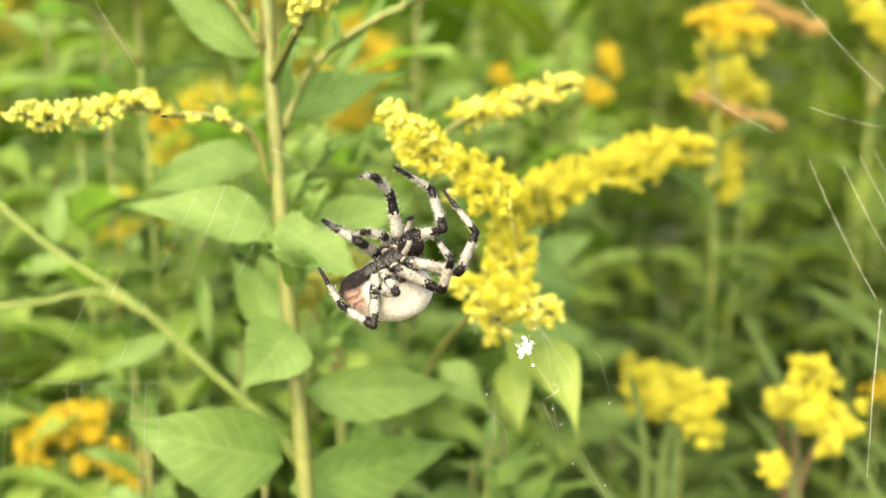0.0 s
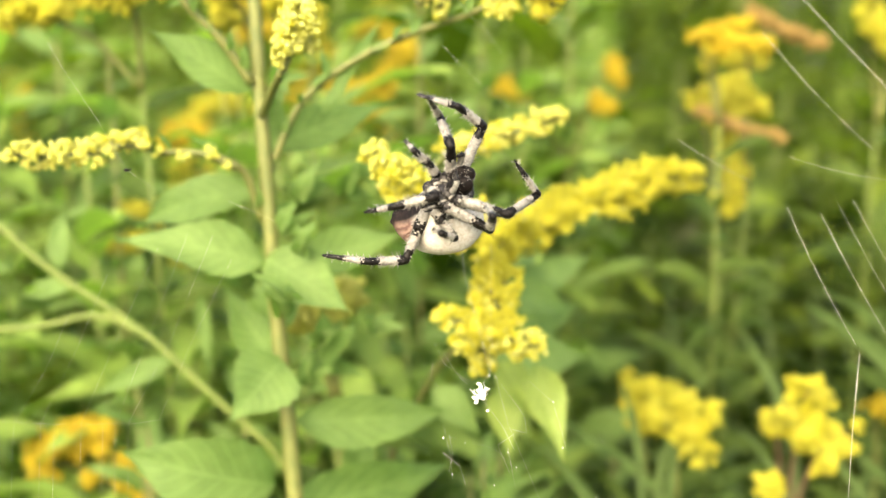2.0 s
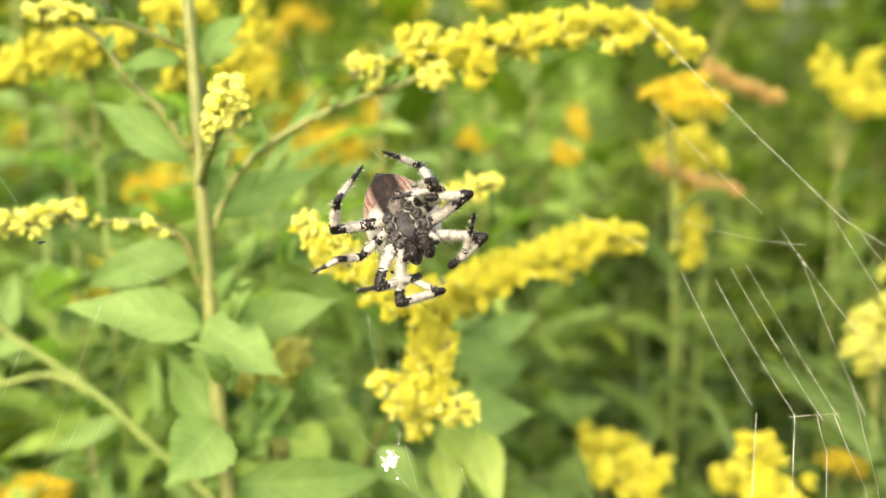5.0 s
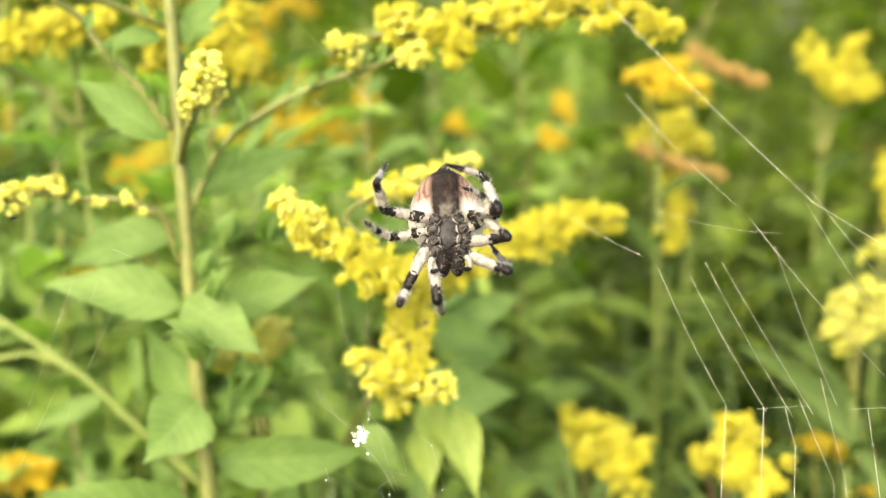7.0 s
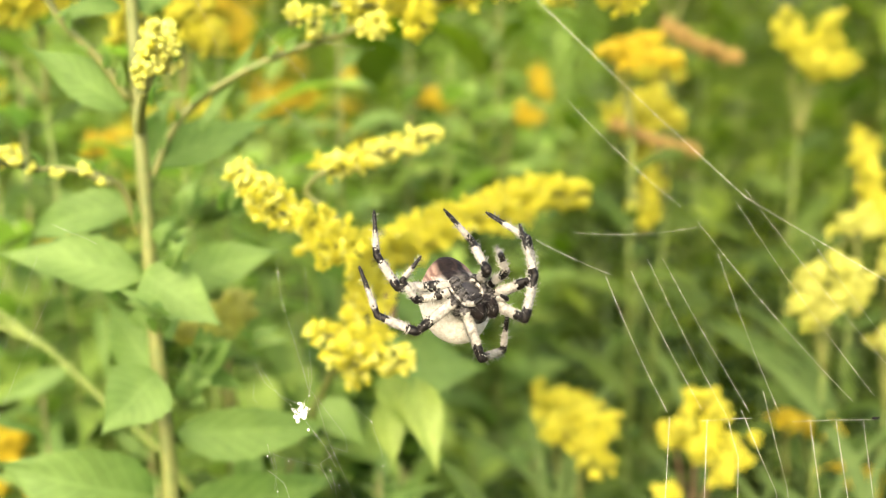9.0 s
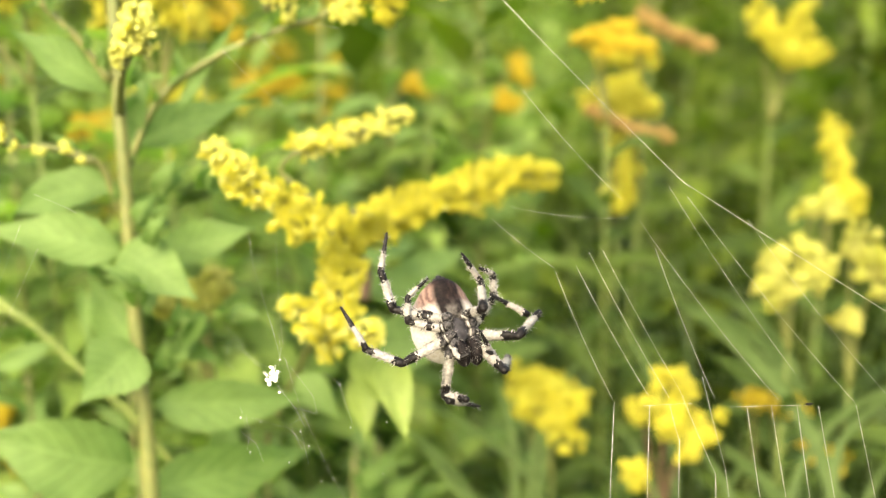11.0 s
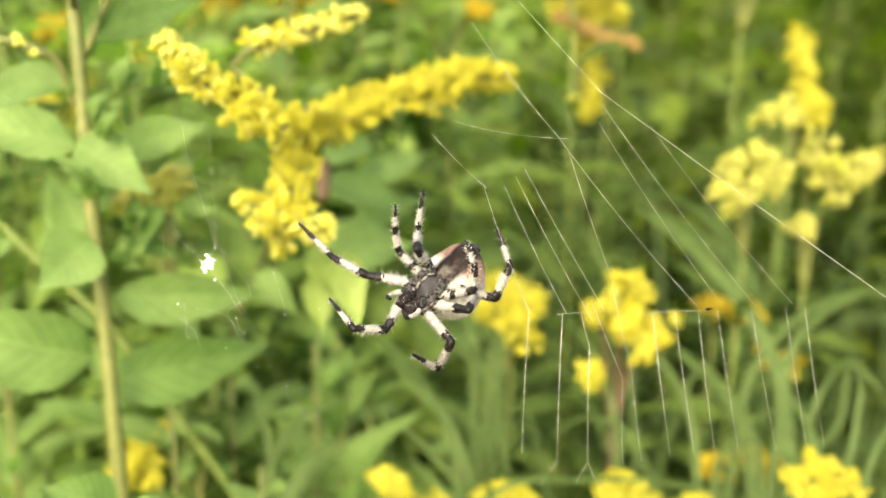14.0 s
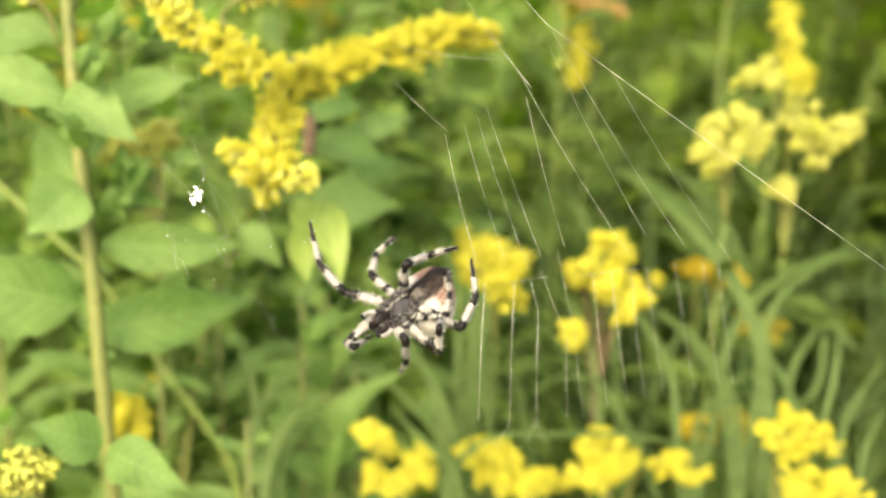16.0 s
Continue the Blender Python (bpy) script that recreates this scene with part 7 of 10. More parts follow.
    walk(spider_limbs["R1"]["foot"], [
        (0, pose(-0.00776, 0.00049, 0.00774, 84.9, -15.9, -24)),
        (0.5, pose(-0.00793, 0.00018, 0.00854, 66.2, -3.8, -4.4)),
        (0.7333, pose(-0.00094, -0.00035, 0.01165, 87.5, -26.4, -30.3)),
        (1, pose(0.00604, -0.00087, 0.01477, 121.8, -34.8, -68.4)),
        (1.267, pose(-0.00087, -7e-05, 0.01135, 86.3, -22.8, -23.3)),
        (1.5, pose(-0.00779, 0.00073, 0.00792, 68.7, 5.5, 6.9)),
        (2, pose(0.00692, -0.00359, 0.01137, 102.9, -32.5, -25.2)),
        (2.267, pose(0.00568, -0.00435, 0.01262, 70.7, 9.6, 17)),
        (2.5, pose(0.00443, -0.00511, 0.01388, 71.7, 61.8, 52.9)),
        (2.733, pose(-0.00127, -0.00363, 0.0101, 80.5, 32.5, 31.8)),
        (3, pose(-0.00697, -0.00216, 0.00632, 97.7, 7.3, 10)),
        (3.5, pose(-0.0072, 0.00018, 0.00612, 74.3, 32.5, 29.8)),
        (4, pose(-0.00578, 0.00415, 0.00594, 117.9, 62.1, 106.4)),
        (4.833, pose(-0.00161, 0.00364, 0.00602, 73.4, 36.2, 38.2)),
        (5.667, pose(0.00257, 0.00312, 0.00609, 73.7, -1.6, 5.4)),
        (6.5, pose(0.00674, 0.0026, 0.00616, 97.2, -32.2, -34.7)),
        (6.733, pose(0.00046, 0.00184, 0.00518, 67, 10.7, 2.6)),
        (7, pose(-0.00581, 0.00107, 0.00421, 64, 62.4, 31.7)),
        (7.5, pose(-0.00458, -0.00545, 0.00596, 99.6, 29.3, 28.7)),
        (7.733, pose(0.00117, -0.00279, 0.00579, 88.4, -7.3, 1.1)),
        (8, pose(0.00693, -0.00012, 0.00561, 96.6, -44.9, -28)),
        (8.267, pose(0.00017, -0.00044, 0.00537, 73.5, -13.9, 26.7)),
        (8.5, pose(-0.00659, -0.00076, 0.00512, 83.1, 21.6, 70.2)),
        (9, pose(-0.00155, -0.00778, 0.00857, 114.3, 17.6, 22.8)),
        (11.5, pose(-0.00265, 0.00258, 0.00251, 67.9, 33.1, 28.8)),
        (11.67, pose(-0.00372, -7e-05, 0.00459, 63.3, -13.9, 3.6)),
        (11.83, pose(-0.00479, -0.00272, 0.00667, 89.1, -56.7, -37)),
        (12, pose(-0.00587, -0.00537, 0.00875, 173.3, -50.5, -133.5)),
        (12.27, pose(-0.00049, -0.00056, 0.00683, 167.5, -9.4, -159.1)),
        (12.5, pose(0.00489, 0.00425, 0.00491, 143.2, 24.7, 168.7)),
        (13, pose(-0.00205, 0.00764, 0.00844, 158.1, -2.3, 180)),
        (13.27, pose(-0.00246, 0.00745, 0.00813, 160.3, 51.9, 161.8)),
        (13.5, pose(-0.00288, 0.00725, 0.00782, 22.7, 70, 9.9)),
        (14, pose(-0.00347, 0.00715, 0.00869, 127.9, 86.3, 118.5)),
        (14.5, pose(-0.00229, 0.00632, 0.00526, 44.3, 70, 11.9)),
        (15, pose(-0.00762, -0.00234, 0.00888, 96.8, 26.7, 7.4)),
        (15.27, pose(-0.00021, -0.00153, 0.00754, 122.9, 55.9, 54.4)),
        (15.5, pose(0.0072, -0.00073, 0.00619, -177.4, 50.9, 132.8)),
        (15.73, pose(0.00147, 0.0017, 0.00522, 177.4, 14.4, 152.1)),
        (16, pose(-0.00427, 0.00414, 0.00425, 160.3, -18.3, 175)),
    ])
    walk(spider_limbs["R2"]["femur"], [
        (0, pose(0.0038, 0.0018, -0.0014, 152.5, 15.7, 174)),
        (0.5, pose(0.0038, 0.0018, -0.0014, 150.8, 4.6, 178.3)),
        (1, pose(0.0038, 0.0018, -0.0014, 171.2, 13.8, 174.8)),
        (1.5, pose(0.0038, 0.0018, -0.0014, 153.2, -2.7, -179)),
        (2, pose(0.0038, 0.0018, -0.0014, 138.9, -11, -175.9)),
        (2.5, pose(0.0038, 0.0018, -0.0014, 138, 14.4, 174.6)),
        (3, pose(0.0038, 0.0018, -0.0014, 129.8, 2.7, 179)),
        (3.5, pose(0.0038, 0.0018, -0.0014, 158.9, 32.8, 166.2)),
        (4, pose(0.0038, 0.0018, -0.0014, 158.1, 58.6, 142.6)),
        (6.5, pose(0.0038, 0.0018, -0.0014, 111.9, 61.5, 137)),
        (7, pose(0.0038, 0.0018, -0.0014, 159.7, 42, 160.6)),
        (7.5, pose(0.0038, 0.0018, -0.0014, 95.9, 43.5, 159.4)),
        (7.733, pose(0.0038, 0.0018, -0.0014, 31.6, 53.8, 63.8)),
        (8, pose(0.0038, 0.0018, -0.0014, 10.1, 15.2, 5.8)),
        (8.267, pose(0.0038, 0.0018, -0.0014, 54.3, 61.5, 75.6)),
        (8.5, pose(0.0038, 0.0018, -0.0014, 123.7, 27.9, 168.7)),
        (9, pose(0.0038, 0.0018, -0.0014, 143.1, 32, 166.6)),
        (11.5, pose(0.0038, 0.0018, -0.0014, 146.4, 26.9, 169.2)),
        (12, pose(0.0038, 0.0018, -0.0014, 145.4, 50.8, 153.1)),
        (12.27, pose(0.0038, 0.0018, -0.0014, 72.2, 68.2, 71.1)),
        (12.5, pose(0.0038, 0.0018, -0.0014, 27.6, 38.7, 17.3)),
        (13, pose(0.0038, 0.0018, -0.0014, 139.5, 62.7, 134.1)),
        (13.5, pose(0.0038, 0.0018, -0.0014, 149.8, 63.1, 133.2)),
        (14, pose(0.0038, 0.0018, -0.0014, 153.2, 65.2, 126.8)),
        (14.5, pose(0.0038, 0.0018, -0.0014, 161.7, 51.7, 152)),
        (15, pose(0.0038, 0.0018, -0.0014, 153.2, 42.4, 160.3)),
        (15.5, pose(0.0038, 0.0018, -0.0014, 114.8, 64.7, 128.3)),
        (16, pose(0.0038, 0.0018, -0.0014, 63.6, 66.4, 58)),
    ])
    walk(spider_limbs["R2"]["tibia"], [
        (0, pose(-0, 0, 0.0092, 11.8, 43.6, 6.1)),
        (0.5, pose(0, 0, 0.0092, 12.8, 27.1, 4.5)),
        (1, pose(0, -0, 0.0092, -38.6, 46.9, -13.2)),
        (1.5, pose(0, -0, 0.0092, -13.4, 11.9, 1.4)),
        (1.733, pose(0, -0, 0.0092, 10.1, -40.6, -1.2)),
        (2, pose(0, -0, 0.0092, 113.8, -69.6, -91.5)),
        (2.167, pose(-0, -0, 0.0092, 50, -36.6, -17.4)),
        (2.333, pose(-0, -0, 0.0092, 45.6, 10.2, 3)),
        (2.5, pose(-0, -0, 0.0092, 64.1, 54.9, 33.1)),
        (2.667, pose(-0, 0, 0.0092, 58.3, 9.4, 10.1)),
        (2.833, pose(0, 0, 0.0092, 71.3, -34.7, -12.5)),
        (3, pose(0, 0, 0.0092, 131.5, -59.7, -79.2)),
        (3.167, pose(0, 0, 0.0092, 60.1, -34.7, -13.4)),
        (3.333, pose(0, 0, 0.0092, 37.6, 12.1, 0.5)),
        (3.5, pose(0, 0, 0.0092, 13.9, 60.4, -5.9)),
        (4, pose(-0, -0, 0.0092, -105.8, 66.3, -124.3)),
        (5.267, pose(-0, 0, 0.0092, -146.8, 9.6, -156.5)),
        (6.5, pose(-0, 0, 0.0092, -167.2, -51, -151)),
        (7, pose(0, 0, 0.0092, -144.8, -6.1, 179.2)),
        (7.267, pose(-0, 0, 0.0092, -179.5, -33.8, -150.4)),
        (7.5, pose(-0, 0, 0.0092, 129, -33.8, -102.4)),
        (7.667, pose(-0, 0, 0.0092, 161.8, -7, -142.8)),
        (7.833, pose(-0, 0, 0.0092, 173.5, 31.8, -168.4)),
        (8, pose(-0, 0, 0.0092, 153.4, 70.6, 146.5)),
        (8.5, pose(0, -0, 0.0092, 65.3, 46.8, 44.1)),
        (9, pose(0, -0, 0.0092, 59.9, 47.1, 14.1)),
        (9.833, pose(0, -0, 0.0092, 50.2, -0.8, -3.1)),
        (10.67, pose(0, -0, 0.0092, 55.1, -49.2, -18.4)),
        (11.5, pose(0, -0, 0.0092, 167.5, -74.2, -138.2)),
        (11.67, pose(-0, -0, 0.0092, 53.1, -47.9, -20.6)),
        (11.83, pose(-0, 0, 0.0092, 45.4, 2, -8.5)),
        (12, pose(-0, 0, 0.0092, 48.1, 52.2, 1.7)),
        (12.27, pose(-0, 0, 0.0092, 141.7, 86.2, 105.4)),
        (12.5, pose(-0, 0, 0.0092, -152.4, 50.4, -178.6)),
        (12.73, pose(0, -0, 0.0092, -148.4, 7.5, 179.5)),
        (13, pose(0, -0, 0.0092, -142, -35.2, 173.8)),
        (13.5, pose(-0, 0, 0.0092, -144.8, -34.9, 165.4)),
        (14, pose(-0, 0, 0.0092, -128.5, -33.3, 158.6)),
        (14.5, pose(0, 0, 0.0092, -145.5, -66.1, 140.4)),
        (15, pose(-0, 0, 0.0092, -168, -58.6, 178)),
        (15.5, pose(-0, 0, 0.0092, -156.3, -58.7, -161.7)),
        (15.73, pose(-0, -0, 0.0092, -139.6, 7.4, -175.2)),
        (16, pose(0, -0, 0.0092, -124.2, 74.2, -168)),
    ])
    walk(spider_limbs["R2"]["foot"], [
        (0, pose(0.0054, -0.00102, 0.01473, -176.1, -76.8, -151.5)),
        (0.5, pose(0.00359, -0.00145, 0.01597, -166.4, -64.4, -161.1)),
        (1, pose(0.00544, 0.00372, 0.01337, -127.3, -43, 168.5)),
        (1.267, pose(0.00348, 0.00278, 0.015, -139.2, -71.8, 156.5)),
        (1.5, pose(0.00152, 0.00185, 0.01662, 29.9, -78.7, -34.6)),
        (1.733, pose(-0.00284, -0.00046, 0.01236, 6.4, -30.1, -2.9)),
        (2, pose(-0.00721, -0.00276, 0.0081, 10.3, 19.3, 7.5)),
        (2.167, pose(-0.00275, -0.00329, 0.00912, 17.5, -27, 3.8)),
        (2.333, pose(0.00171, -0.00382, 0.01014, 46.3, -70.9, -22.9)),
        (2.5, pose(0.00617, -0.00435, 0.01116, 170.3, -56.2, -145)),
        (2.667, pose(0.00248, -0.00473, 0.00964, 88, -57.9, -48.6)),
        (2.833, pose(-0.00121, -0.0051, 0.00812, 66.3, -19.1, -10.3)),
        (3, pose(-0.0049, -0.00548, 0.00659, 71.2, 22.6, 13.8)),
        (3.167, pose(-0.00115, -0.0045, 0.00871, 61.4, -28.2, -2.5)),
        (3.333, pose(0.0026, -0.00352, 0.01082, 83.1, -78.9, -38.7)),
        (3.5, pose(0.00636, -0.00254, 0.01294, -145.5, -46.2, 176.5)),
        (4, pose(0.0073, -0.00262, 0.00835, -134.9, -23.8, 170.8)),
        (5.267, pose(0.00148, -0.0035, 0.00638, -168.9, 33.3, 179.3)),
        (6.5, pose(-0.00434, -0.00438, 0.00442, 82.5, 68.5, 93.9)),
        (7, pose(-0.00075, -0.00448, 0.00286, -4.4, 50.4, -9.1)),
        (7.267, pose(-0.00363, -0.00293, 0.00399, 105.1, 70.8, 71.2)),
        (7.5, pose(-0.00651, -0.00137, 0.00512, 166.6, 33.9, 101.5)),
        (7.733, pose(0.00045, -0.00105, 0.006, -171.8, 19, 145.8)),
        (8, pose(0.00741, -0.00072, 0.00689, -166.2, -4.6, -179.1)),
        (8.5, pose(0.00664, -0.00343, 0.01144, 179.3, 23.2, 163.7)),
        (9, pose(0.00443, -0.00584, 0.01187, -137.3, 32.5, 171.7)),
        (11.5, pose(-0.00659, -0.00362, 0.00713, 174.1, 70, 148.8)),
        (11.73, pose(-0.00115, -0.00465, 0.00976, -138.3, 26.2, -176.2)),
        (12, pose(0.00429, -0.00568, 0.01239, -119.2, -22, -179.5)),
        (12.27, pose(0.00485, -0.00458, 0.00859, -137.2, 16.6, -171.5)),
        (12.5, pose(0.00541, -0.00349, 0.0048, -159.1, 55.6, -178.3)),
        (13, pose(-0.00404, -0.00439, 0.00418, 23.5, 56.6, -13.4)),
        (13.5, pose(-0.00466, -0.00343, 0.00397, 10.4, 48.9, -24.5)),
        (14, pose(-0.00471, -0.00471, 0.00514, -20.5, 56.1, -55.8)),
        (14.5, pose(-0.00734, 0.00035, 0.0066, -13, 68.3, -45.3)),
        (15, pose(-0.00656, -0.00139, 0.00522, 26.5, 59, -2)),
        (15.5, pose(-0.00482, -0.00489, 0.00549, 75.6, 74.5, 43.4)),
        (15.67, pose(-0.00139, -0.00507, 0.00633, -179, 41.7, 150.8)),
        (15.83, pose(0.00204, -0.00525, 0.00717, -170.9, -11.8, 161.9)),
        (16, pose(0.00547, -0.00543, 0.00801, -173.5, -65.8, 172.5)),
    ])
    walk(spider_limbs["R3"]["femur"], [
        (0, pose(0.0038, -0.0008, -0.0014, 144.1, -29.4, -168)),
        (0.5, pose(0.0038, -0.0008, -0.0014, 152, -32.5, -166.4)),
        (1, pose(0.0038, -0.0008, -0.0014, 158.3, -28.3, -168.5)),
        (1.5, pose(0.0038, -0.0008, -0.0014, 174.5, -39.9, -162)),
        (2, pose(0.0038, -0.0008, -0.0014, 158.1, -13.6, -174.9)),
        (2.5, pose(0.0038, -0.0008, -0.0014, 146.7, 5.9, 177.8)),
        (3, pose(0.0038, -0.0008, -0.0014, 155.9, 1.6, 179.4)),
        (3.5, pose(0.0038, -0.0008, -0.0014, 170, 7.3, 177.3)),
        (4, pose(0.0038, -0.0008, -0.0014, 177.9, 23.1, 170.9)),
        (6.5, pose(0.0038, -0.0008, -0.0014, 135.5, 53.1, 150.4)),
        (7, pose(0.0038, -0.0008, -0.0014, 166.3, 53.5, 150)),
        (7.5, pose(0.0038, -0.0008, -0.0014, 126.9, 33.4, 165.9)),
        (8, pose(0.0038, -0.0008, -0.0014, 84.2, 69.7, 92.7)),
        (8.267, pose(0.0038, -0.0008, -0.0014, 148.1, 48.5, 158.6)),
        (8.5, pose(0.0038, -0.0008, -0.0014, 161.9, 13.7, 174.8)),
        (9, pose(0.0038, -0.0008, -0.0014, 149.4, 13, 175.1)),
        (10.27, pose(0.0038, -0.0008, -0.0014, 172.5, 31, 159.1)),
        (11.5, pose(0.0038, -0.0008, -0.0014, -164.5, 53.4, 150.1)),
        (12, pose(0.0038, -0.0008, -0.0014, 164.2, 45.8, 157.6)),
        (12.5, pose(0.0038, -0.0008, -0.0014, 141, 64.8, 128.3)),
        (13, pose(0.0038, -0.0008, -0.0014, 141.6, 66.7, 120.7)),
        (13.5, pose(0.0038, -0.0008, -0.0014, 147.1, 67.6, 116)),
        (14, pose(0.0038, -0.0008, -0.0014, 122.8, 69.1, 76.1)),
        (14.5, pose(0.0038, -0.0008, -0.0014, 82.2, 45.4, 22)),
        (15, pose(0.0038, -0.0008, -0.0014, 101.4, 68.6, 70.5)),
        (15.5, pose(0.0038, -0.0008, -0.0014, 111.8, 67.7, 115.5)),
        (16, pose(0.0038, -0.0008, -0.0014, 67.4, 46.2, 22.7)),
    ])
    walk(spider_limbs["R3"]["tibia"], [
        (0, pose(-0, 0, 0.0064, 43.8, 2.9, 0.6)),
        (0.5, pose(-0, 0, 0.0064, 34, 15, 1)),
        (1, pose(-0, 0, 0.0064, 29.1, 20, -0.5)),
        (1.5, pose(0, -0, 0.0064, -23.6, -7.9, 3.1)),
        (2, pose(0, -0, 0.0064, 7.6, 4.7, 0.1)),
        (2.5, pose(-0, -0, 0.0064, 15.2, 12.4, 2.9)),
        (3, pose(0, 0, 0.0064, 28.3, 11.9, 0.8)),
        (3.5, pose(0, 0, 0.0064, 67.2, -3.2, 0.6)),
        (3.733, pose(0, 0, 0.0064, 40.1, 35.1, -1.9)),
        (4, pose(0, 0, 0.0064, -20.3, 62.7, -45)),
        (6.5, pose(-0, -0, 0.0064, 57.9, 71.6, 28.9)),
        (6.733, pose(-0, 0, 0.0064, -106.8, 70.2, -153.1)),
        (7, pose(-0, 0, 0.0064, -99.3, 32.5, -165.1)),
        (7.267, pose(-0, 0, 0.0064, 28.8, 80.8, -31)),
        (7.5, pose(0, 0, 0.0064, 64.4, 19.2, 10.9)),
        (8, pose(0, -0, 0.0064, 56.3, 65.2, 18.5)),
        (8.5, pose(-0, -0, 0.0064, 38.5, 24.6, -1.3)),
        (9, pose(0, -0, 0.0064, 27.3, 40.6, 8.5)),
        (11.5, pose(-0, 0, 0.0064, -6.4, 36.4, -65.8)),
        (12, pose(-0, 0, 0.0064, 11.6, 51.8, -18.6)),
        (12.5, pose(0, -0, 0.0064, 16.8, 43.8, -15.4)),
        (12.67, pose(0, -0, 0.0064, -51.2, 60.2, -102.1)),
        (12.83, pose(0, -0, 0.0064, -86.5, 25, -157.8)),
        (13, pose(0, -0, 0.0064, -82.8, -17.6, 172.3)),
        (13.5, pose(-0, 0, 0.0064, -89, -34.5, 153.7)),
        (14, pose(-0, 0, 0.0064, -77.9, 5.1, -174.7)),
        (14.5, pose(-0, -0, 0.0064, -72.4, 20.1, -151.5)),
        (15, pose(0, -0, 0.0064, -85.6, 57.4, -117)),
        (15.5, pose(-0, 0, 0.0064, 44.3, 49.1, 2.4)),
        (15.67, pose(-0, 0, 0.0064, -77, 72.7, -138.3)),
        (15.83, pose(-0, 0, 0.0064, -94.2, 21.9, -177.3)),
        (16, pose(0, 0, 0.0064, -77.8, -27.3, 156.8)),
    ])
    walk(spider_limbs["R3"]["foot"], [
        (0, pose(0.00021, -0.00332, 0.00986, -144.9, -16.2, -176.3)),
        (0.5, pose(0.00108, -0.00267, 0.01024, -154.5, 8.2, 179.5)),
        (1, pose(0.00141, -0.00235, 0.01034, -117.8, 31.4, -179.1)),
        (1.267, pose(0.00036, -0.00023, 0.01055, -133.7, -1.8, 168)),
        (1.5, pose(-0.0007, 0.00189, 0.01076, -144.3, -36.8, 162.9)),
        (2, pose(0.00039, -0.00063, 0.01114, -146.8, -61.5, -178.2)),
        (2.5, pose(0.00105, -0.00121, 0.01092, 120.5, -77.1, -91.8)),
        (3, pose(0.0009, -0.00226, 0.01054, 116.4, -84.7, -44.7)),
        (3.167, pose(0.00058, -0.00298, 0.00978, 59.1, -38.4, 4.9)),
        (3.333, pose(0.00026, -0.0037, 0.00902, 50.3, 9.7, 1.6)),
        (3.5, pose(-6e-05, -0.00442, 0.00826, 30.2, 56, -15.9)),
        (3.733, pose(0.00197, -0.00304, 0.00836, -154.7, 59.4, 170.5)),
        (4, pose(0.00401, -0.00165, 0.00847, -163, -4.9, 178.2)),
        (6.5, pose(0.00408, -0.00239, 0.00721, -148.1, -17.3, -177.1)),
        (6.733, pose(0.00285, -0.00343, 0.00648, -140, 30.8, -161.7)),
        (7, pose(0.00162, -0.00447, 0.00575, -84.4, 67.6, -101.7)),
        (7.267, pose(0.00156, -0.00429, 0.00705, -154.2, 24.5, -160.4)),
        (7.5, pose(0.00149, -0.00412, 0.00836, -176.9, -31.1, -160.8)),
        (8, pose(0.00356, -0.00302, 0.00751, -119.9, -53.4, -168.6)),
        (8.167, pose(0.00287, -0.00302, 0.00828, -131.8, -1.4, -143.2)),
        (8.333, pose(0.00218, -0.00302, 0.00905, -118.6, 50.4, -117.7)),
        (8.5, pose(0.00149, -0.00302, 0.00982, -14.9, 61.1, -5.1)),
        (8.667, pose(0.00202, -0.00261, 0.00976, -138.1, 59.5, -134.4)),
        (8.833, pose(0.00254, -0.00219, 0.0097, -152.2, 8.8, -156.4)),
        (9, pose(0.00307, -0.00177, 0.00964, -147.9, -42.7, -170.9)),
        (10.27, pose(0.00236, -0.00207, 0.00994, -126.7, 9.2, -147.9)),
        (11.5, pose(0.00165, -0.00236, 0.01024, -74, 38.9, -94.4)),
        (11.73, pose(0.00242, -0.00223, 0.00977, -117.1, 12.4, -152.7)),
        (12, pose(0.0032, -0.00209, 0.0093, -124.8, -33.4, 170.5)),
        (12.27, pose(0.00295, -0.00214, 0.00951, -124.5, 3.2, -179.8)),
        (12.5, pose(0.0027, -0.00218, 0.00972, -116.6, 39.1, -167)),
        (13, pose(-0.00046, -0.00474, 0.00697, -157.3, -12.9, 174.5)),
        (13.27, pose(-0.00127, -0.00453, 0.00672, -136.3, 42.1, -161.1)),
        (13.5, pose(-0.00209, -0.00432, 0.00647, -43.5, 54.7, -66)),
        (13.73, pose(-0.00087, -0.0045, 0.00693, -87.2, 42.1, -130.9)),
        (14, pose(0.00035, -0.00468, 0.0074, -97.4, 12.3, -167)),
        (14.5, pose(0.00175, -0.00426, 0.00776, -103.3, 22.1, -148)),
        (15, pose(0.00412, -0.00245, 0.0066, -98.9, 51.3, -134.8)),
        (15.27, pose(0.00343, -0.00285, 0.00762, -130.2, 21.9, -166.5)),
        (15.5, pose(0.00273, -0.00324, 0.00865, -142.5, -14.3, -179.5)),
        (16, pose(-0.00142, -0.0045, 0.0073, -96.1, 13.8, -169.2)),
    ])
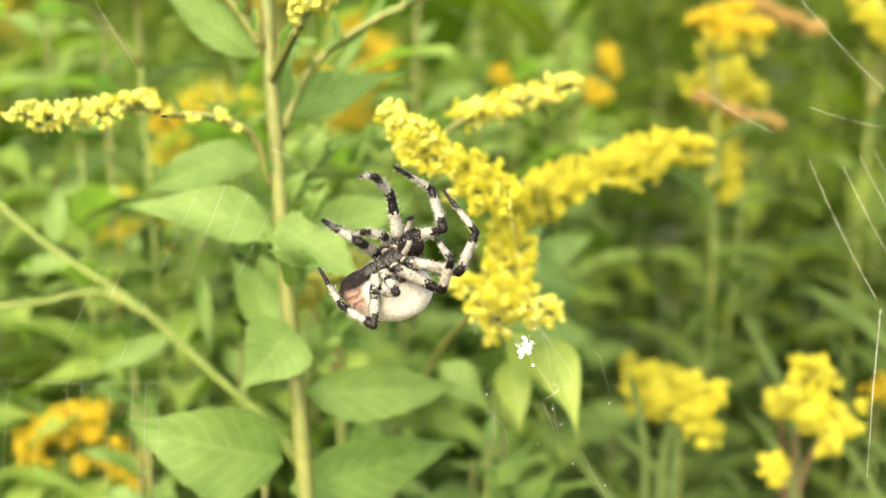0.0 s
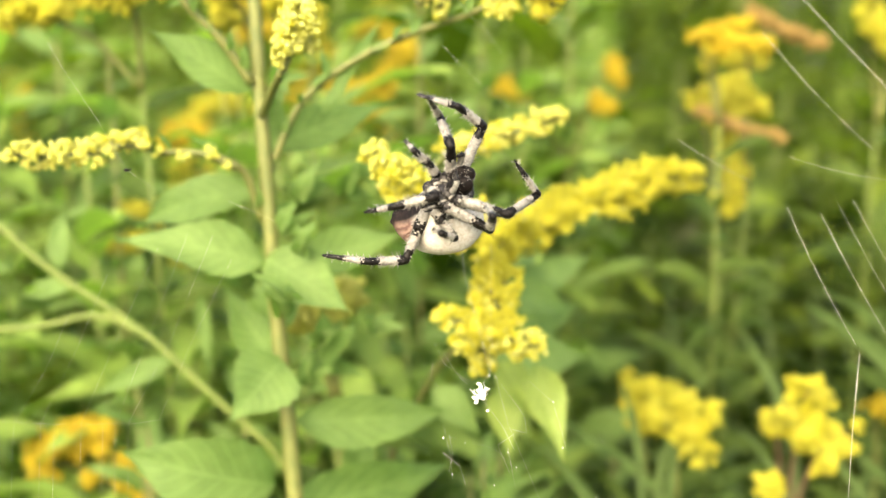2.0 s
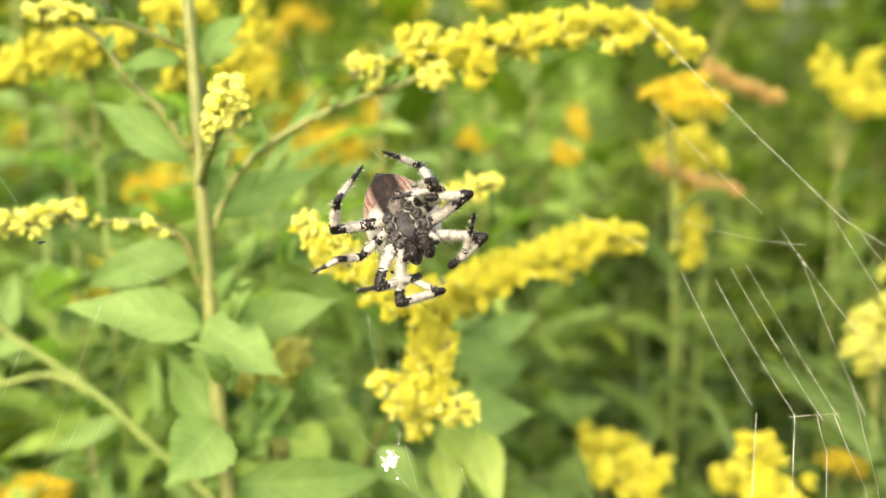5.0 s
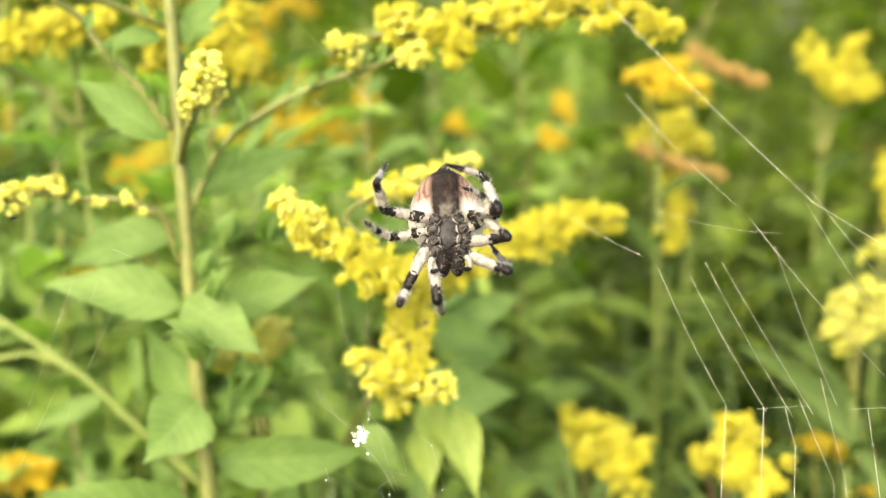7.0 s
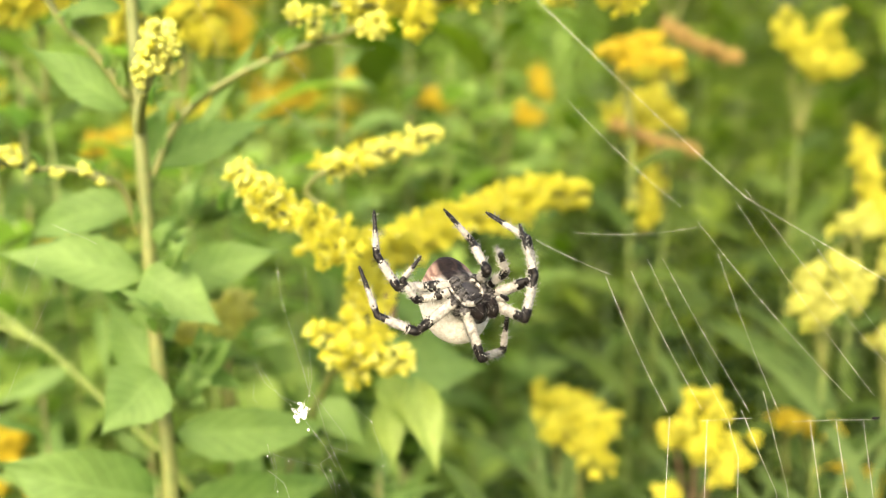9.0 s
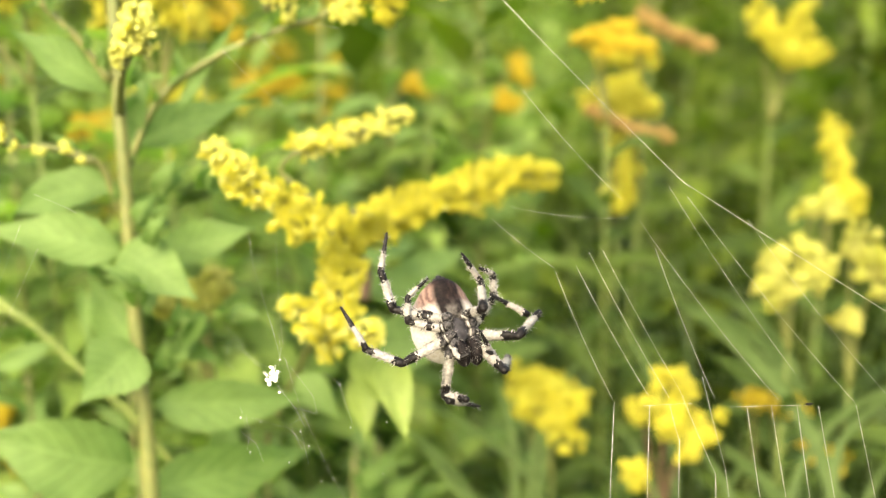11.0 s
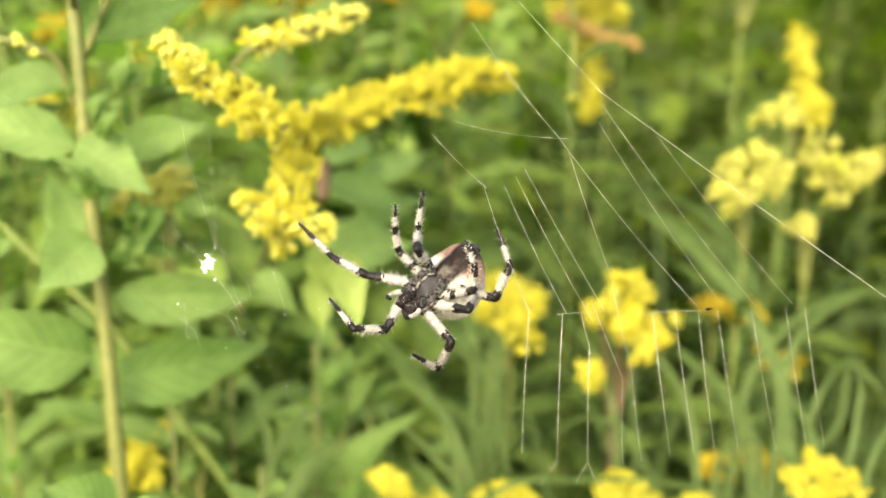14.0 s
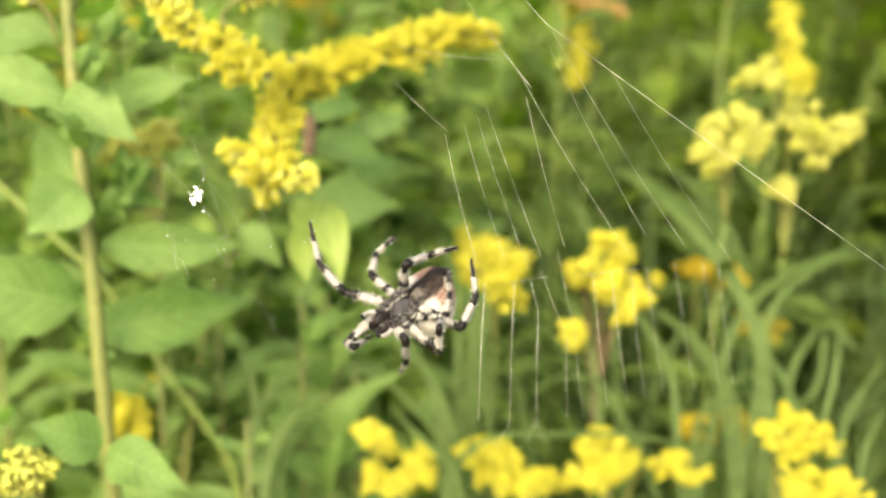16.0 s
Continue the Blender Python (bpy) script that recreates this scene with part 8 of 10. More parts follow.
    walk(spider_limbs["R4"]["femur"], [
        (0, pose(0.0031, -0.003, -0.0012, 158.1, -31.9, -166.7)),
        (0.5, pose(0.0031, -0.003, -0.0012, 136.9, -48.1, -155.7)),
        (1, pose(0.0031, -0.003, -0.0012, 152.7, -36.7, -164)),
        (1.5, pose(0.0031, -0.003, -0.0012, 142.7, -63.5, -132)),
        (2, pose(0.0031, -0.003, -0.0012, 121.6, -51.8, -151.9)),
        (2.5, pose(0.0031, -0.003, -0.0012, 135.4, -40.6, -161.5)),
        (3, pose(0.0031, -0.003, -0.0012, 157.1, -26.9, -169.2)),
        (3.5, pose(0.0031, -0.003, -0.0012, 162, 6.2, 177.7)),
        (4, pose(0.0031, -0.003, -0.0012, 163.9, 15.1, 174.3)),
        (6.5, pose(0.0031, -0.003, -0.0012, 146.4, 44.1, 159)),
        (7, pose(0.0031, -0.003, -0.0012, 162.7, 36.9, 163.9)),
        (7.5, pose(0.0031, -0.003, -0.0012, -169.5, 35.9, 164.5)),
        (8, pose(0.0031, -0.003, -0.0012, -175.8, 62.2, 135.5)),
        (8.267, pose(0.0031, -0.003, -0.0012, 170.3, 21.5, 156.2)),
        (8.5, pose(0.0031, -0.003, -0.0012, 144.2, -11.5, -175.7)),
        (9, pose(0.0031, -0.003, -0.0012, 139.1, -13.9, -174.8)),
        (11.5, pose(0.0031, -0.003, -0.0012, 166.1, -3.4, -178.7)),
        (12, pose(0.0031, -0.003, -0.0012, 174.9, 14.5, 174.5)),
        (12.27, pose(0.0031, -0.003, -0.0012, 168.5, 50, 143.6)),
        (12.5, pose(0.0031, -0.003, -0.0012, 103.3, 66.6, 58.6)),
        (13, pose(0.0031, -0.003, -0.0012, 56.1, 58.1, 36.4)),
        (13.5, pose(0.0031, -0.003, -0.0012, 47.6, 54.8, 31.6)),
        (14, pose(0.0031, -0.003, -0.0012, 63.9, 58.7, 37.4)),
        (14.5, pose(0.0031, -0.003, -0.0012, 89.8, 37.6, 16.6)),
        (14.73, pose(0.0031, -0.003, -0.0012, 137.5, 65.4, 82.9)),
        (15, pose(0.0031, -0.003, -0.0012, -163.8, 42.9, 159.9)),
        (15.5, pose(0.0031, -0.003, -0.0012, 76, 65.6, 54.6)),
        (16, pose(0.0031, -0.003, -0.0012, 52.3, 58.2, 36.6)),
    ])
    walk(spider_limbs["R4"]["tibia"], [
        (0, pose(-0, 0, 0.0094, -128.2, -64.6, 175.3)),
        (0.5, pose(0, 0, 0.0094, -131.3, -17.2, -176.3)),
        (0.6667, pose(0, -0, 0.0094, -121.7, -68.3, 165.5)),
        (0.8333, pose(0, -0, 0.0094, 23.8, -57.7, 12.9)),
        (1, pose(0, -0, 0.0094, 27.5, -6.3, -0.2)),
        (1.5, pose(-0, 0, 0.0094, 18.3, -60.6, 25.9)),
        (1.733, pose(-0, 0, 0.0094, 64.3, -29.1, -0.1)),
        (2, pose(0, 0, 0.0094, 90.4, 6.8, 3.1)),
        (2.167, pose(-0, 0, 0.0094, 114.9, 56.5, 43.7)),
        (2.333, pose(-0, 0, 0.0094, -152.4, 47.6, 149.4)),
        (2.5, pose(-0, 0, 0.0094, -138.6, -4.3, -178.6)),
        (2.667, pose(-0, -0, 0.0094, -139.8, 45.4, 169.3)),
        (2.833, pose(-0, -0, 0.0094, 106.8, 79.1, 48.4)),
        (3, pose(-0, -0, 0.0094, 66.3, 32.4, -0)),
        (3.167, pose(-0, -0, 0.0094, 64.5, -20.2, -1.9)),
        (3.333, pose(-0, -0, 0.0094, 63.7, -72.8, -2.8)),
        (3.5, pose(-0, -0, 0.0094, -117.2, -54.6, 176.6)),
        (4, pose(0, 0, 0.0094, -141.5, -15.2, 178.6)),
        (6.5, pose(-0, -0, 0.0094, -115.4, -54.2, -173.4)),
        (7, pose(0, 0, 0.0094, -115.4, -6.7, 179)),
        (7.267, pose(-0, 0, 0.0094, -90.6, 47.9, -138.6)),
        (7.5, pose(-0, 0, 0.0094, -3.9, 41.1, -39.2)),
        (8, pose(-0, 0, 0.0094, -1.3, 27.4, -41.8)),
        (8.5, pose(0, 0, 0.0094, 27, 8.3, 2.3)),
        (8.667, pose(0, 0, 0.0094, 19.9, 58.7, -20.7)),
        (8.833, pose(0, 0, 0.0094, -105.5, 63.8, -158.5)),
        (9, pose(0, -0, 0.0094, -117, 13.8, 174.9)),
        (11.5, pose(0, -0, 0.0094, -129.1, -21.8, 177.4)),
        (12, pose(-0, 0, 0.0094, -99, -9.7, 177.2)),
        (12.5, pose(0, -0, 0.0094, -52.8, 29.6, -148.6)),
        (13, pose(0, -0, 0.0094, -73.7, 64.4, -145.6)),
        (13.5, pose(-0, -0, 0.0094, -85.9, 42.9, -169.9)),
        (14, pose(-0, 0, 0.0094, -76.1, 31.9, -165.4)),
        (14.27, pose(-0, 0, 0.0094, -59.6, -14.7, 147.4)),
        (14.5, pose(0, -0, 0.0094, -8.2, -25.7, 78.6)),
        (14.73, pose(-0, 0, 0.0094, -48.5, -31.2, 129.5)),
        (15, pose(-0, 0, 0.0094, -78.3, -8.8, 171.2)),
        (15.27, pose(-0, 0, 0.0094, -87.9, 28.2, -166.1)),
        (15.5, pose(-0, 0, 0.0094, -74.3, 65.5, -131.2)),
        (15.73, pose(-0, 0, 0.0094, -100, 11.7, -169)),
        (16, pose(-0, 0, 0.0094, -91.7, -44.4, 168.8)),
    ])
    walk(spider_limbs["R4"]["foot"], [
        (0, pose(-0.0046, -0.00546, 0.00744, -6.2, 7, -0.3)),
        (0.5, pose(-0.00108, -0.00564, 0.00473, 29.5, -10.5, -2.2)),
        (0.7333, pose(-0.00091, -0.00452, 0.01033, 52.1, -40.4, 7.7)),
        (1, pose(-0.00074, -0.00341, 0.01593, 90, -70.9, -4.8)),
        (1.267, pose(-0.00261, -0.00409, 0.01439, -110.7, -76.2, -179.8)),
        (1.5, pose(-0.00449, -0.00477, 0.01284, -113.8, -43.9, 166.3)),
        (2, pose(0.00039, -0.00739, 0.00934, -139.8, 17.5, 171.8)),
        (2.167, pose(0.00016, -0.00656, 0.00752, -137.6, 71.5, -178.7)),
        (2.333, pose(-7e-05, -0.00573, 0.00569, 28.1, 54, -6.8)),
        (2.5, pose(-0.0003, -0.0049, 0.00386, 26.3, 0, 0)),
        (2.667, pose(0.00033, -0.00552, 0.00655, 22.5, 47.5, -19.5)),
        (2.833, pose(0.00096, -0.00615, 0.00923, -76.3, 72.9, -129.5)),
        (3, pose(0.00159, -0.00678, 0.01191, -114.7, 29.8, -180)),
        (3.267, pose(-0.00078, -0.00659, 0.00968, -70.5, 81.5, -124)),
        (3.5, pose(-0.00315, -0.0064, 0.00744, 40.3, 39.1, -2)),
        (4, pose(-0.00163, -0.00457, 0.00381, 17.8, 68.5, -12.9)),
        (6.5, pose(-0.00179, -0.00693, 0.00754, 39, 69.7, 12.9)),
        (7, pose(-0.00049, -0.00668, 0.00625, -107, 79.7, -125.2)),
        (7.267, pose(0.0018, -0.00467, 0.01061, -95, 54.2, -139.4)),
        (7.5, pose(0.00408, -0.00267, 0.01496, -80.1, 30.6, -154.6)),
        (8, pose(0.00264, -0.00214, 0.01597, -33.9, 37.7, -85.2)),
        (8.167, pose(0.00212, -0.00254, 0.01596, 26.7, 32.1, -36)),
        (8.333, pose(0.00161, -0.00293, 0.01594, 64.2, -1.9, -13.4)),
        (8.5, pose(0.00109, -0.00332, 0.01592, 95.7, -42.2, -14.1)),
        (8.733, pose(0.00065, -0.00498, 0.01103, 74.8, -4.5, 6.5)),
        (9, pose(0.00021, -0.00664, 0.00614, 65.4, 36.5, 15.6)),
        (11.5, pose(-0.002, -0.00566, 0.00507, 35.9, 46.5, -6.9)),
        (12, pose(-0.00055, -0.00729, 0.00827, 0.6, 69.6, -50.1)),
        (12.27, pose(0.00032, -0.00674, 0.01078, -77.9, 52.2, -141.5)),
        (12.5, pose(0.00118, -0.00618, 0.01329, -86.5, 14.4, -166.3)),
        (13, pose(0.00247, -0.00692, 0.0103, -118.6, -12.9, 176.4)),
        (13.5, pose(0.00094, -0.00733, 0.00978, -134, -7.6, 178.6)),
        (14, pose(0.0009, -0.00719, 0.01091, -123.4, -1.3, 179.5)),
        (14.27, pose(-0.00038, -0.00505, 0.01345, -83, -22.9, 156.7)),
        (14.5, pose(-0.00166, -0.00291, 0.016, -34.3, -22.3, 123.2)),
        (14.67, pose(-0.0014, -0.00434, 0.01429, -61.8, -8, 176.4)),
        (14.83, pose(-0.00114, -0.00577, 0.01259, -68.6, 21.3, -138.7)),
        (15, pose(-0.00088, -0.0072, 0.01088, -46.4, 45.1, -80.4)),
        (15.5, pose(0.00416, -0.00607, 0.01023, -106.1, 62.9, -137.9)),
        (15.73, pose(0.00128, -0.00665, 0.00974, -124.8, 28.8, -166.7)),
        (16, pose(-0.00159, -0.00723, 0.00924, -124.5, -7.4, 178.5)),
    ])
    walk(spider_limbs["L1"]["femur"], [
        (0, pose(-0.0031, 0.004, -0.0012, -43.1, -15.9, -6)),
        (0.5, pose(-0.0031, 0.004, -0.0012, -47.9, -17.2, -6.6)),
        (1, pose(-0.0031, 0.004, -0.0012, -41.4, 24.6, 9.8)),
        (1.5, pose(-0.0031, 0.004, -0.0012, -40.7, -16.8, -6.4)),
        (2, pose(-0.0031, 0.004, -0.0012, -41.6, -12.5, -4.7)),
        (2.5, pose(-0.0031, 0.004, -0.0012, -25.4, -0.6, -0.2)),
        (3, pose(-0.0031, 0.004, -0.0012, -14.7, -0, -0)),
        (3.5, pose(-0.0031, 0.004, -0.0012, -18.2, -3.3, -1.2)),
        (3.667, pose(-0.0031, 0.004, -0.0012, -4, -49.8, -31.4)),
        (3.833, pose(-0.0031, 0.004, -0.0012, 84.7, -59.8, -132.1)),
        (4, pose(-0.0031, 0.004, -0.0012, 112.3, -16.1, -173.9)),
        (4.833, pose(-0.0031, 0.004, -0.0012, 98.3, -65.3, -159.7)),
        (5.667, pose(-0.0031, 0.004, -0.0012, -44.9, -61.7, -16.4)),
        (6.5, pose(-0.0031, 0.004, -0.0012, -56.6, -12.3, -4.6)),
        (6.667, pose(-0.0031, 0.004, -0.0012, -47.3, -68.7, -15.2)),
        (6.833, pose(-0.0031, 0.004, -0.0012, 112, -53.5, -175.4)),
        (7, pose(-0.0031, 0.004, -0.0012, 116.3, 3.2, 178.8)),
        (7.5, pose(-0.0031, 0.004, -0.0012, 105.6, -7.3, -177.3)),
        (8, pose(-0.0031, 0.004, -0.0012, 83.4, -11.7, -175.6)),
        (8.167, pose(-0.0031, 0.004, -0.0012, 77.6, 36.9, 156.8)),
        (8.333, pose(-0.0031, 0.004, -0.0012, 6.9, 63.5, 72.1)),
        (8.5, pose(-0.0031, 0.004, -0.0012, -40.2, 25.2, 10)),
        (9, pose(-0.0031, 0.004, -0.0012, -45.2, 18.7, 7.2)),
        (11.5, pose(-0.0031, 0.004, -0.0012, -37.5, -11.9, -4.5)),
        (12, pose(-0.0031, 0.004, -0.0012, -64.9, -13.6, -5.1)),
        (12.17, pose(-0.0031, 0.004, -0.0012, -47.6, -64.4, -27)),
        (12.33, pose(-0.0031, 0.004, -0.0012, 82.5, -57.6, -160.9)),
        (12.5, pose(-0.0031, 0.004, -0.0012, 94.3, -6.2, -177.7)),
        (13, pose(-0.0031, 0.004, -0.0012, 113.5, 25, 170)),
        (13.5, pose(-0.0031, 0.004, -0.0012, 119, 23, 170.9)),
        (14, pose(-0.0031, 0.004, -0.0012, 107.9, 37.4, 163.6)),
        (14.5, pose(-0.0031, 0.004, -0.0012, 95.2, -15.7, -174)),
        (15, pose(-0.0031, 0.004, -0.0012, 95.5, -9.7, -176.4)),
        (15.5, pose(-0.0031, 0.004, -0.0012, 63.8, -52.3, -151.4)),
        (16, pose(-0.0031, 0.004, -0.0012, 91.6, 3.6, 178.7)),
    ])
    walk(spider_limbs["L1"]["tibia"], [
        (0, pose(0, 0, 0.0096, 79.8, 8.7, 161.5)),
        (0.5, pose(0, -0, 0.0096, 81.1, 1.4, 176.2)),
        (1, pose(-0, -0, 0.0096, 66.3, 24, 114.5)),
        (1.5, pose(0, -0, 0.0096, 66.9, 9.4, 162)),
        (1.733, pose(-0, -0, 0.0096, 63.7, 20.7, 124.3)),
        (2, pose(-0, 0, 0.0096, 53.2, 27.5, 83.1)),
        (2.267, pose(-0, -0, 0.0096, 86.9, 14.8, 147.9)),
        (2.5, pose(-0, -0, 0.0096, 92.7, -18.5, -160)),
        (3, pose(0, 0, 0.0096, 104.8, -5.4, -176.2)),
        (3.5, pose(0, -0, 0.0096, 118.1, -0, -180)),
        (4, pose(0, 0, 0.0096, 107.9, -13.9, -164.8)),
        (6.5, pose(-0, -0, 0.0096, 108.5, 6.3, 150.2)),
        (7, pose(0, 0, 0.0096, 109.9, -6, -174.3)),
        (7.5, pose(-0, -0, 0.0096, 113.3, 6.1, 171.6)),
        (7.733, pose(0, 0, 0.0096, 102.2, 15.9, 118.8)),
        (8, pose(0, 0, 0.0096, 87.5, 12.9, 64.5)),
        (8.5, pose(-0, -0, 0.0096, 106.2, 19.6, 43.7)),
        (9, pose(0, 0, 0.0096, 90.7, 15.9, 41.3)),
        (9.833, pose(0, 0, 0.0096, 105.5, 12.3, 97.3)),
        (10.67, pose(0, -0, 0.0096, 110.9, -1.5, 150.3)),
        (11.5, pose(-0, -0, 0.0096, 103.1, -14, -156.1)),
        (12, pose(-0, 0, 0.0096, 79.9, -0.4, -175.2)),
        (12.5, pose(-0, -0, 0.0096, 107.3, 4.4, 170.3)),
        (12.67, pose(-0, -0, 0.0096, 91.3, 31.8, 123.5)),
        (12.83, pose(-0, -0, 0.0096, 53.8, 35.1, 60.6)),
        (13, pose(-0, 0, 0.0096, 32.5, 10.6, 10.4)),
        (13.27, pose(-0, 0, 0.0096, 50.5, 40.7, 64.7)),
        (13.5, pose(0, -0, 0.0096, 95, 38.5, 140.2)),
        (13.73, pose(0, -0, 0.0096, 68.3, 44.4, 89.6)),
        (14, pose(0, -0, 0.0096, 45.8, 33, 42.6)),
        (14.27, pose(0, 0, 0.0096, 49.9, 2.1, 2.6)),
        (14.5, pose(-0, 0, 0.0096, 73.8, -18.4, -42.3)),
        (15, pose(0, -0, 0.0096, 59.7, -13.2, -28.5)),
        (15.5, pose(-0, -0, 0.0096, 80.1, -8.4, -85.2)),
        (16, pose(-0, 0, 0.0096, 92.5, -14.1, -38.6)),
    ])
    walk(spider_limbs["L1"]["foot"], [
        (0, pose(0.00229, 0.00753, 0.01101, 141.5, 5.4, 168.7)),
        (0.5, pose(0.00049, 0.00789, 0.01083, 139.4, 10.8, 149.7)),
        (1, pose(0.00612, 0.00423, 0.01253, 159.8, 14.3, 148.6)),
        (1.5, pose(0.00179, 0.00716, 0.0127, 114.8, 4.6, 171.3)),
        (2, pose(0.00663, 0.00142, 0.01385, 126.6, -7.1, -166.3)),
        (2.267, pose(0.00189, 0.00444, 0.01155, 139.4, 18.5, 145.2)),
        (2.5, pose(-0.00284, 0.00747, 0.00924, 124.6, 44.3, 87.3)),
        (3, pose(-0.0007, 0.00771, 0.00757, 148.4, 54.5, 101.9)),
        (3.267, pose(-0.00035, 0.00738, 0.0067, 178.1, 34.5, 148.1)),
        (3.5, pose(-1e-05, 0.00705, 0.00583, -176.1, 6.3, 175)),
        (3.667, pose(-0.00086, 0.0071, 0.00629, 177.8, -24.3, -147.6)),
        (3.833, pose(-0.00171, 0.00715, 0.00675, 146.5, -41.8, -93.7)),
        (4, pose(-0.00256, 0.0072, 0.00722, 111.1, -29.3, -36.2)),
        (5.267, pose(0.00073, 0.00682, 0.00715, 117.2, -1.4, 13.1)),
        (6.5, pose(0.00401, 0.00644, 0.00708, 142.6, 11.6, 66.4)),
        (6.733, pose(0.00149, 0.00695, 0.00698, 110.3, 16.1, 33.1)),
        (7, pose(-0.00103, 0.00746, 0.00689, 80.9, 2.9, 2.7)),
        (7.5, pose(0.00141, 0.00722, 0.00645, 37.9, 0.3, 0.4)),
        (7.733, pose(0.00433, 0.00192, 0.0082, 82.1, 26.3, 39)),
        (8, pose(0.00725, -0.00337, 0.00995, 134.1, 14.2, 85.8)),
        (8.267, pose(0.00601, -0.00472, 0.00872, 124.8, 2.4, 131.5)),
        (8.5, pose(0.00477, -0.00607, 0.0075, 110, 1, 178.1)),
        (9, pose(0.00526, -0.00603, 0.00951, 135, 5.8, 166.3)),
        (10.27, pose(0.00085, 0.00046, 0.00868, 105.8, 34.5, 112.3)),
        (11.5, pose(-0.00355, 0.00695, 0.00785, 61.9, 24.1, 46.4)),
        (11.73, pose(-0.0021, 0.0074, 0.00942, 96.8, 11, 42.7)),
        (12, pose(-0.00065, 0.00785, 0.011, 131.7, 2.3, 32.2)),
        (12.27, pose(0.00041, 0.00767, 0.00911, 117.2, -3.5, -4.9)),
        (12.5, pose(0.00146, 0.0075, 0.00723, 108.8, -16.7, -40.8)),
        (12.67, pose(0.00164, 0.00366, 0.01023, 125.3, -16.5, -93.4)),
        (12.83, pose(0.00182, -0.00017, 0.01323, 135.1, -4.1, -143.1)),
        (13, pose(0.002, -0.00401, 0.01623, 132.2, 11.4, 168.8)),
        (13.27, pose(0.00372, 0.00092, 0.01264, 110.9, 39.8, 106)),
        (13.5, pose(0.00544, 0.00584, 0.00905, 70.3, 30.7, 28.6)),
        (13.73, pose(0.00578, 0.00184, 0.01166, 100, 42.6, 88.7)),
        (14, pose(0.00612, -0.00216, 0.01428, 127.2, 27.9, 146.6)),
        (14.5, pose(-0.00569, -0.00521, 0.01172, 103.5, 13.7, 150.5)),
        (15, pose(-0.00411, -0.00563, 0.01353, 129.3, 1.8, 176.4)),
        (15.5, pose(-0.00787, -0.00045, 0.01096, 135.4, 7.6, 114.9)),
        (16, pose(-0.00492, -0.0063, 0.00926, 119, 6.2, 164.3)),
    ])
    walk(spider_limbs["L2"]["femur"], [
        (0, pose(-0.0038, 0.0018, -0.0014, -29.2, -23.6, -9.3)),
        (0.5, pose(-0.0038, 0.0018, -0.0014, -30.8, -28.2, -11.4)),
        (1, pose(-0.0038, 0.0018, -0.0014, -35.8, -2, -0.8)),
        (1.5, pose(-0.0038, 0.0018, -0.0014, -28, -21.5, -8.4)),
        (2, pose(-0.0038, 0.0018, -0.0014, -30.6, -22, -8.6)),
        (2.5, pose(-0.0038, 0.0018, -0.0014, -20.4, -18.9, -7.3)),
        (3, pose(-0.0038, 0.0018, -0.0014, -17.1, -30.2, -12.4)),
        (3.267, pose(-0.0038, 0.0018, -0.0014, 4.8, -60.9, -40.6)),
        (3.5, pose(-0.0038, 0.0018, -0.0014, 84.9, -65.4, -126.1)),
        (4, pose(-0.0038, 0.0018, -0.0014, 119.2, -35.3, -164.8)),
        (6.5, pose(-0.0038, 0.0018, -0.0014, 20.1, -68.1, -66.8)),
        (7, pose(-0.0038, 0.0018, -0.0014, 96, -47.3, -156.4)),
        (7.5, pose(-0.0038, 0.0018, -0.0014, 18.3, -68.2, -67.8)),
        (8, pose(-0.0038, 0.0018, -0.0014, 93.4, -42.7, -160)),
        (8.267, pose(-0.0038, 0.0018, -0.0014, 61.4, -61.1, -97.5)),
        (8.5, pose(-0.0038, 0.0018, -0.0014, 18.9, -49.1, -25.2)),
        (9, pose(-0.0038, 0.0018, -0.0014, 17.4, -51.8, -28)),
        (11.5, pose(-0.0038, 0.0018, -0.0014, 29.3, -62.1, -44.2)),
        (12, pose(-0.0038, 0.0018, -0.0014, 58.2, -68.5, -70)),
        (12.5, pose(-0.0038, 0.0018, -0.0014, 122.4, -59, -142.1)),
        (13, pose(-0.0038, 0.0018, -0.0014, 128.1, -50.3, -153.5)),
        (13.5, pose(-0.0038, 0.0018, -0.0014, 135.2, -47.6, -156.1)),
        (14, pose(-0.0038, 0.0018, -0.0014, 125.5, -45.6, -157.8)),
        (14.5, pose(-0.0038, 0.0018, -0.0014, 124.6, -53, -150.5)),
        (15, pose(-0.0038, 0.0018, -0.0014, 107.4, -66.9, -119.9)),
        (15.5, pose(-0.0038, 0.0018, -0.0014, 115.7, -60.7, -138.7)),
        (16, pose(-0.0038, 0.0018, -0.0014, 129.9, -45.1, -158.2)),
    ])
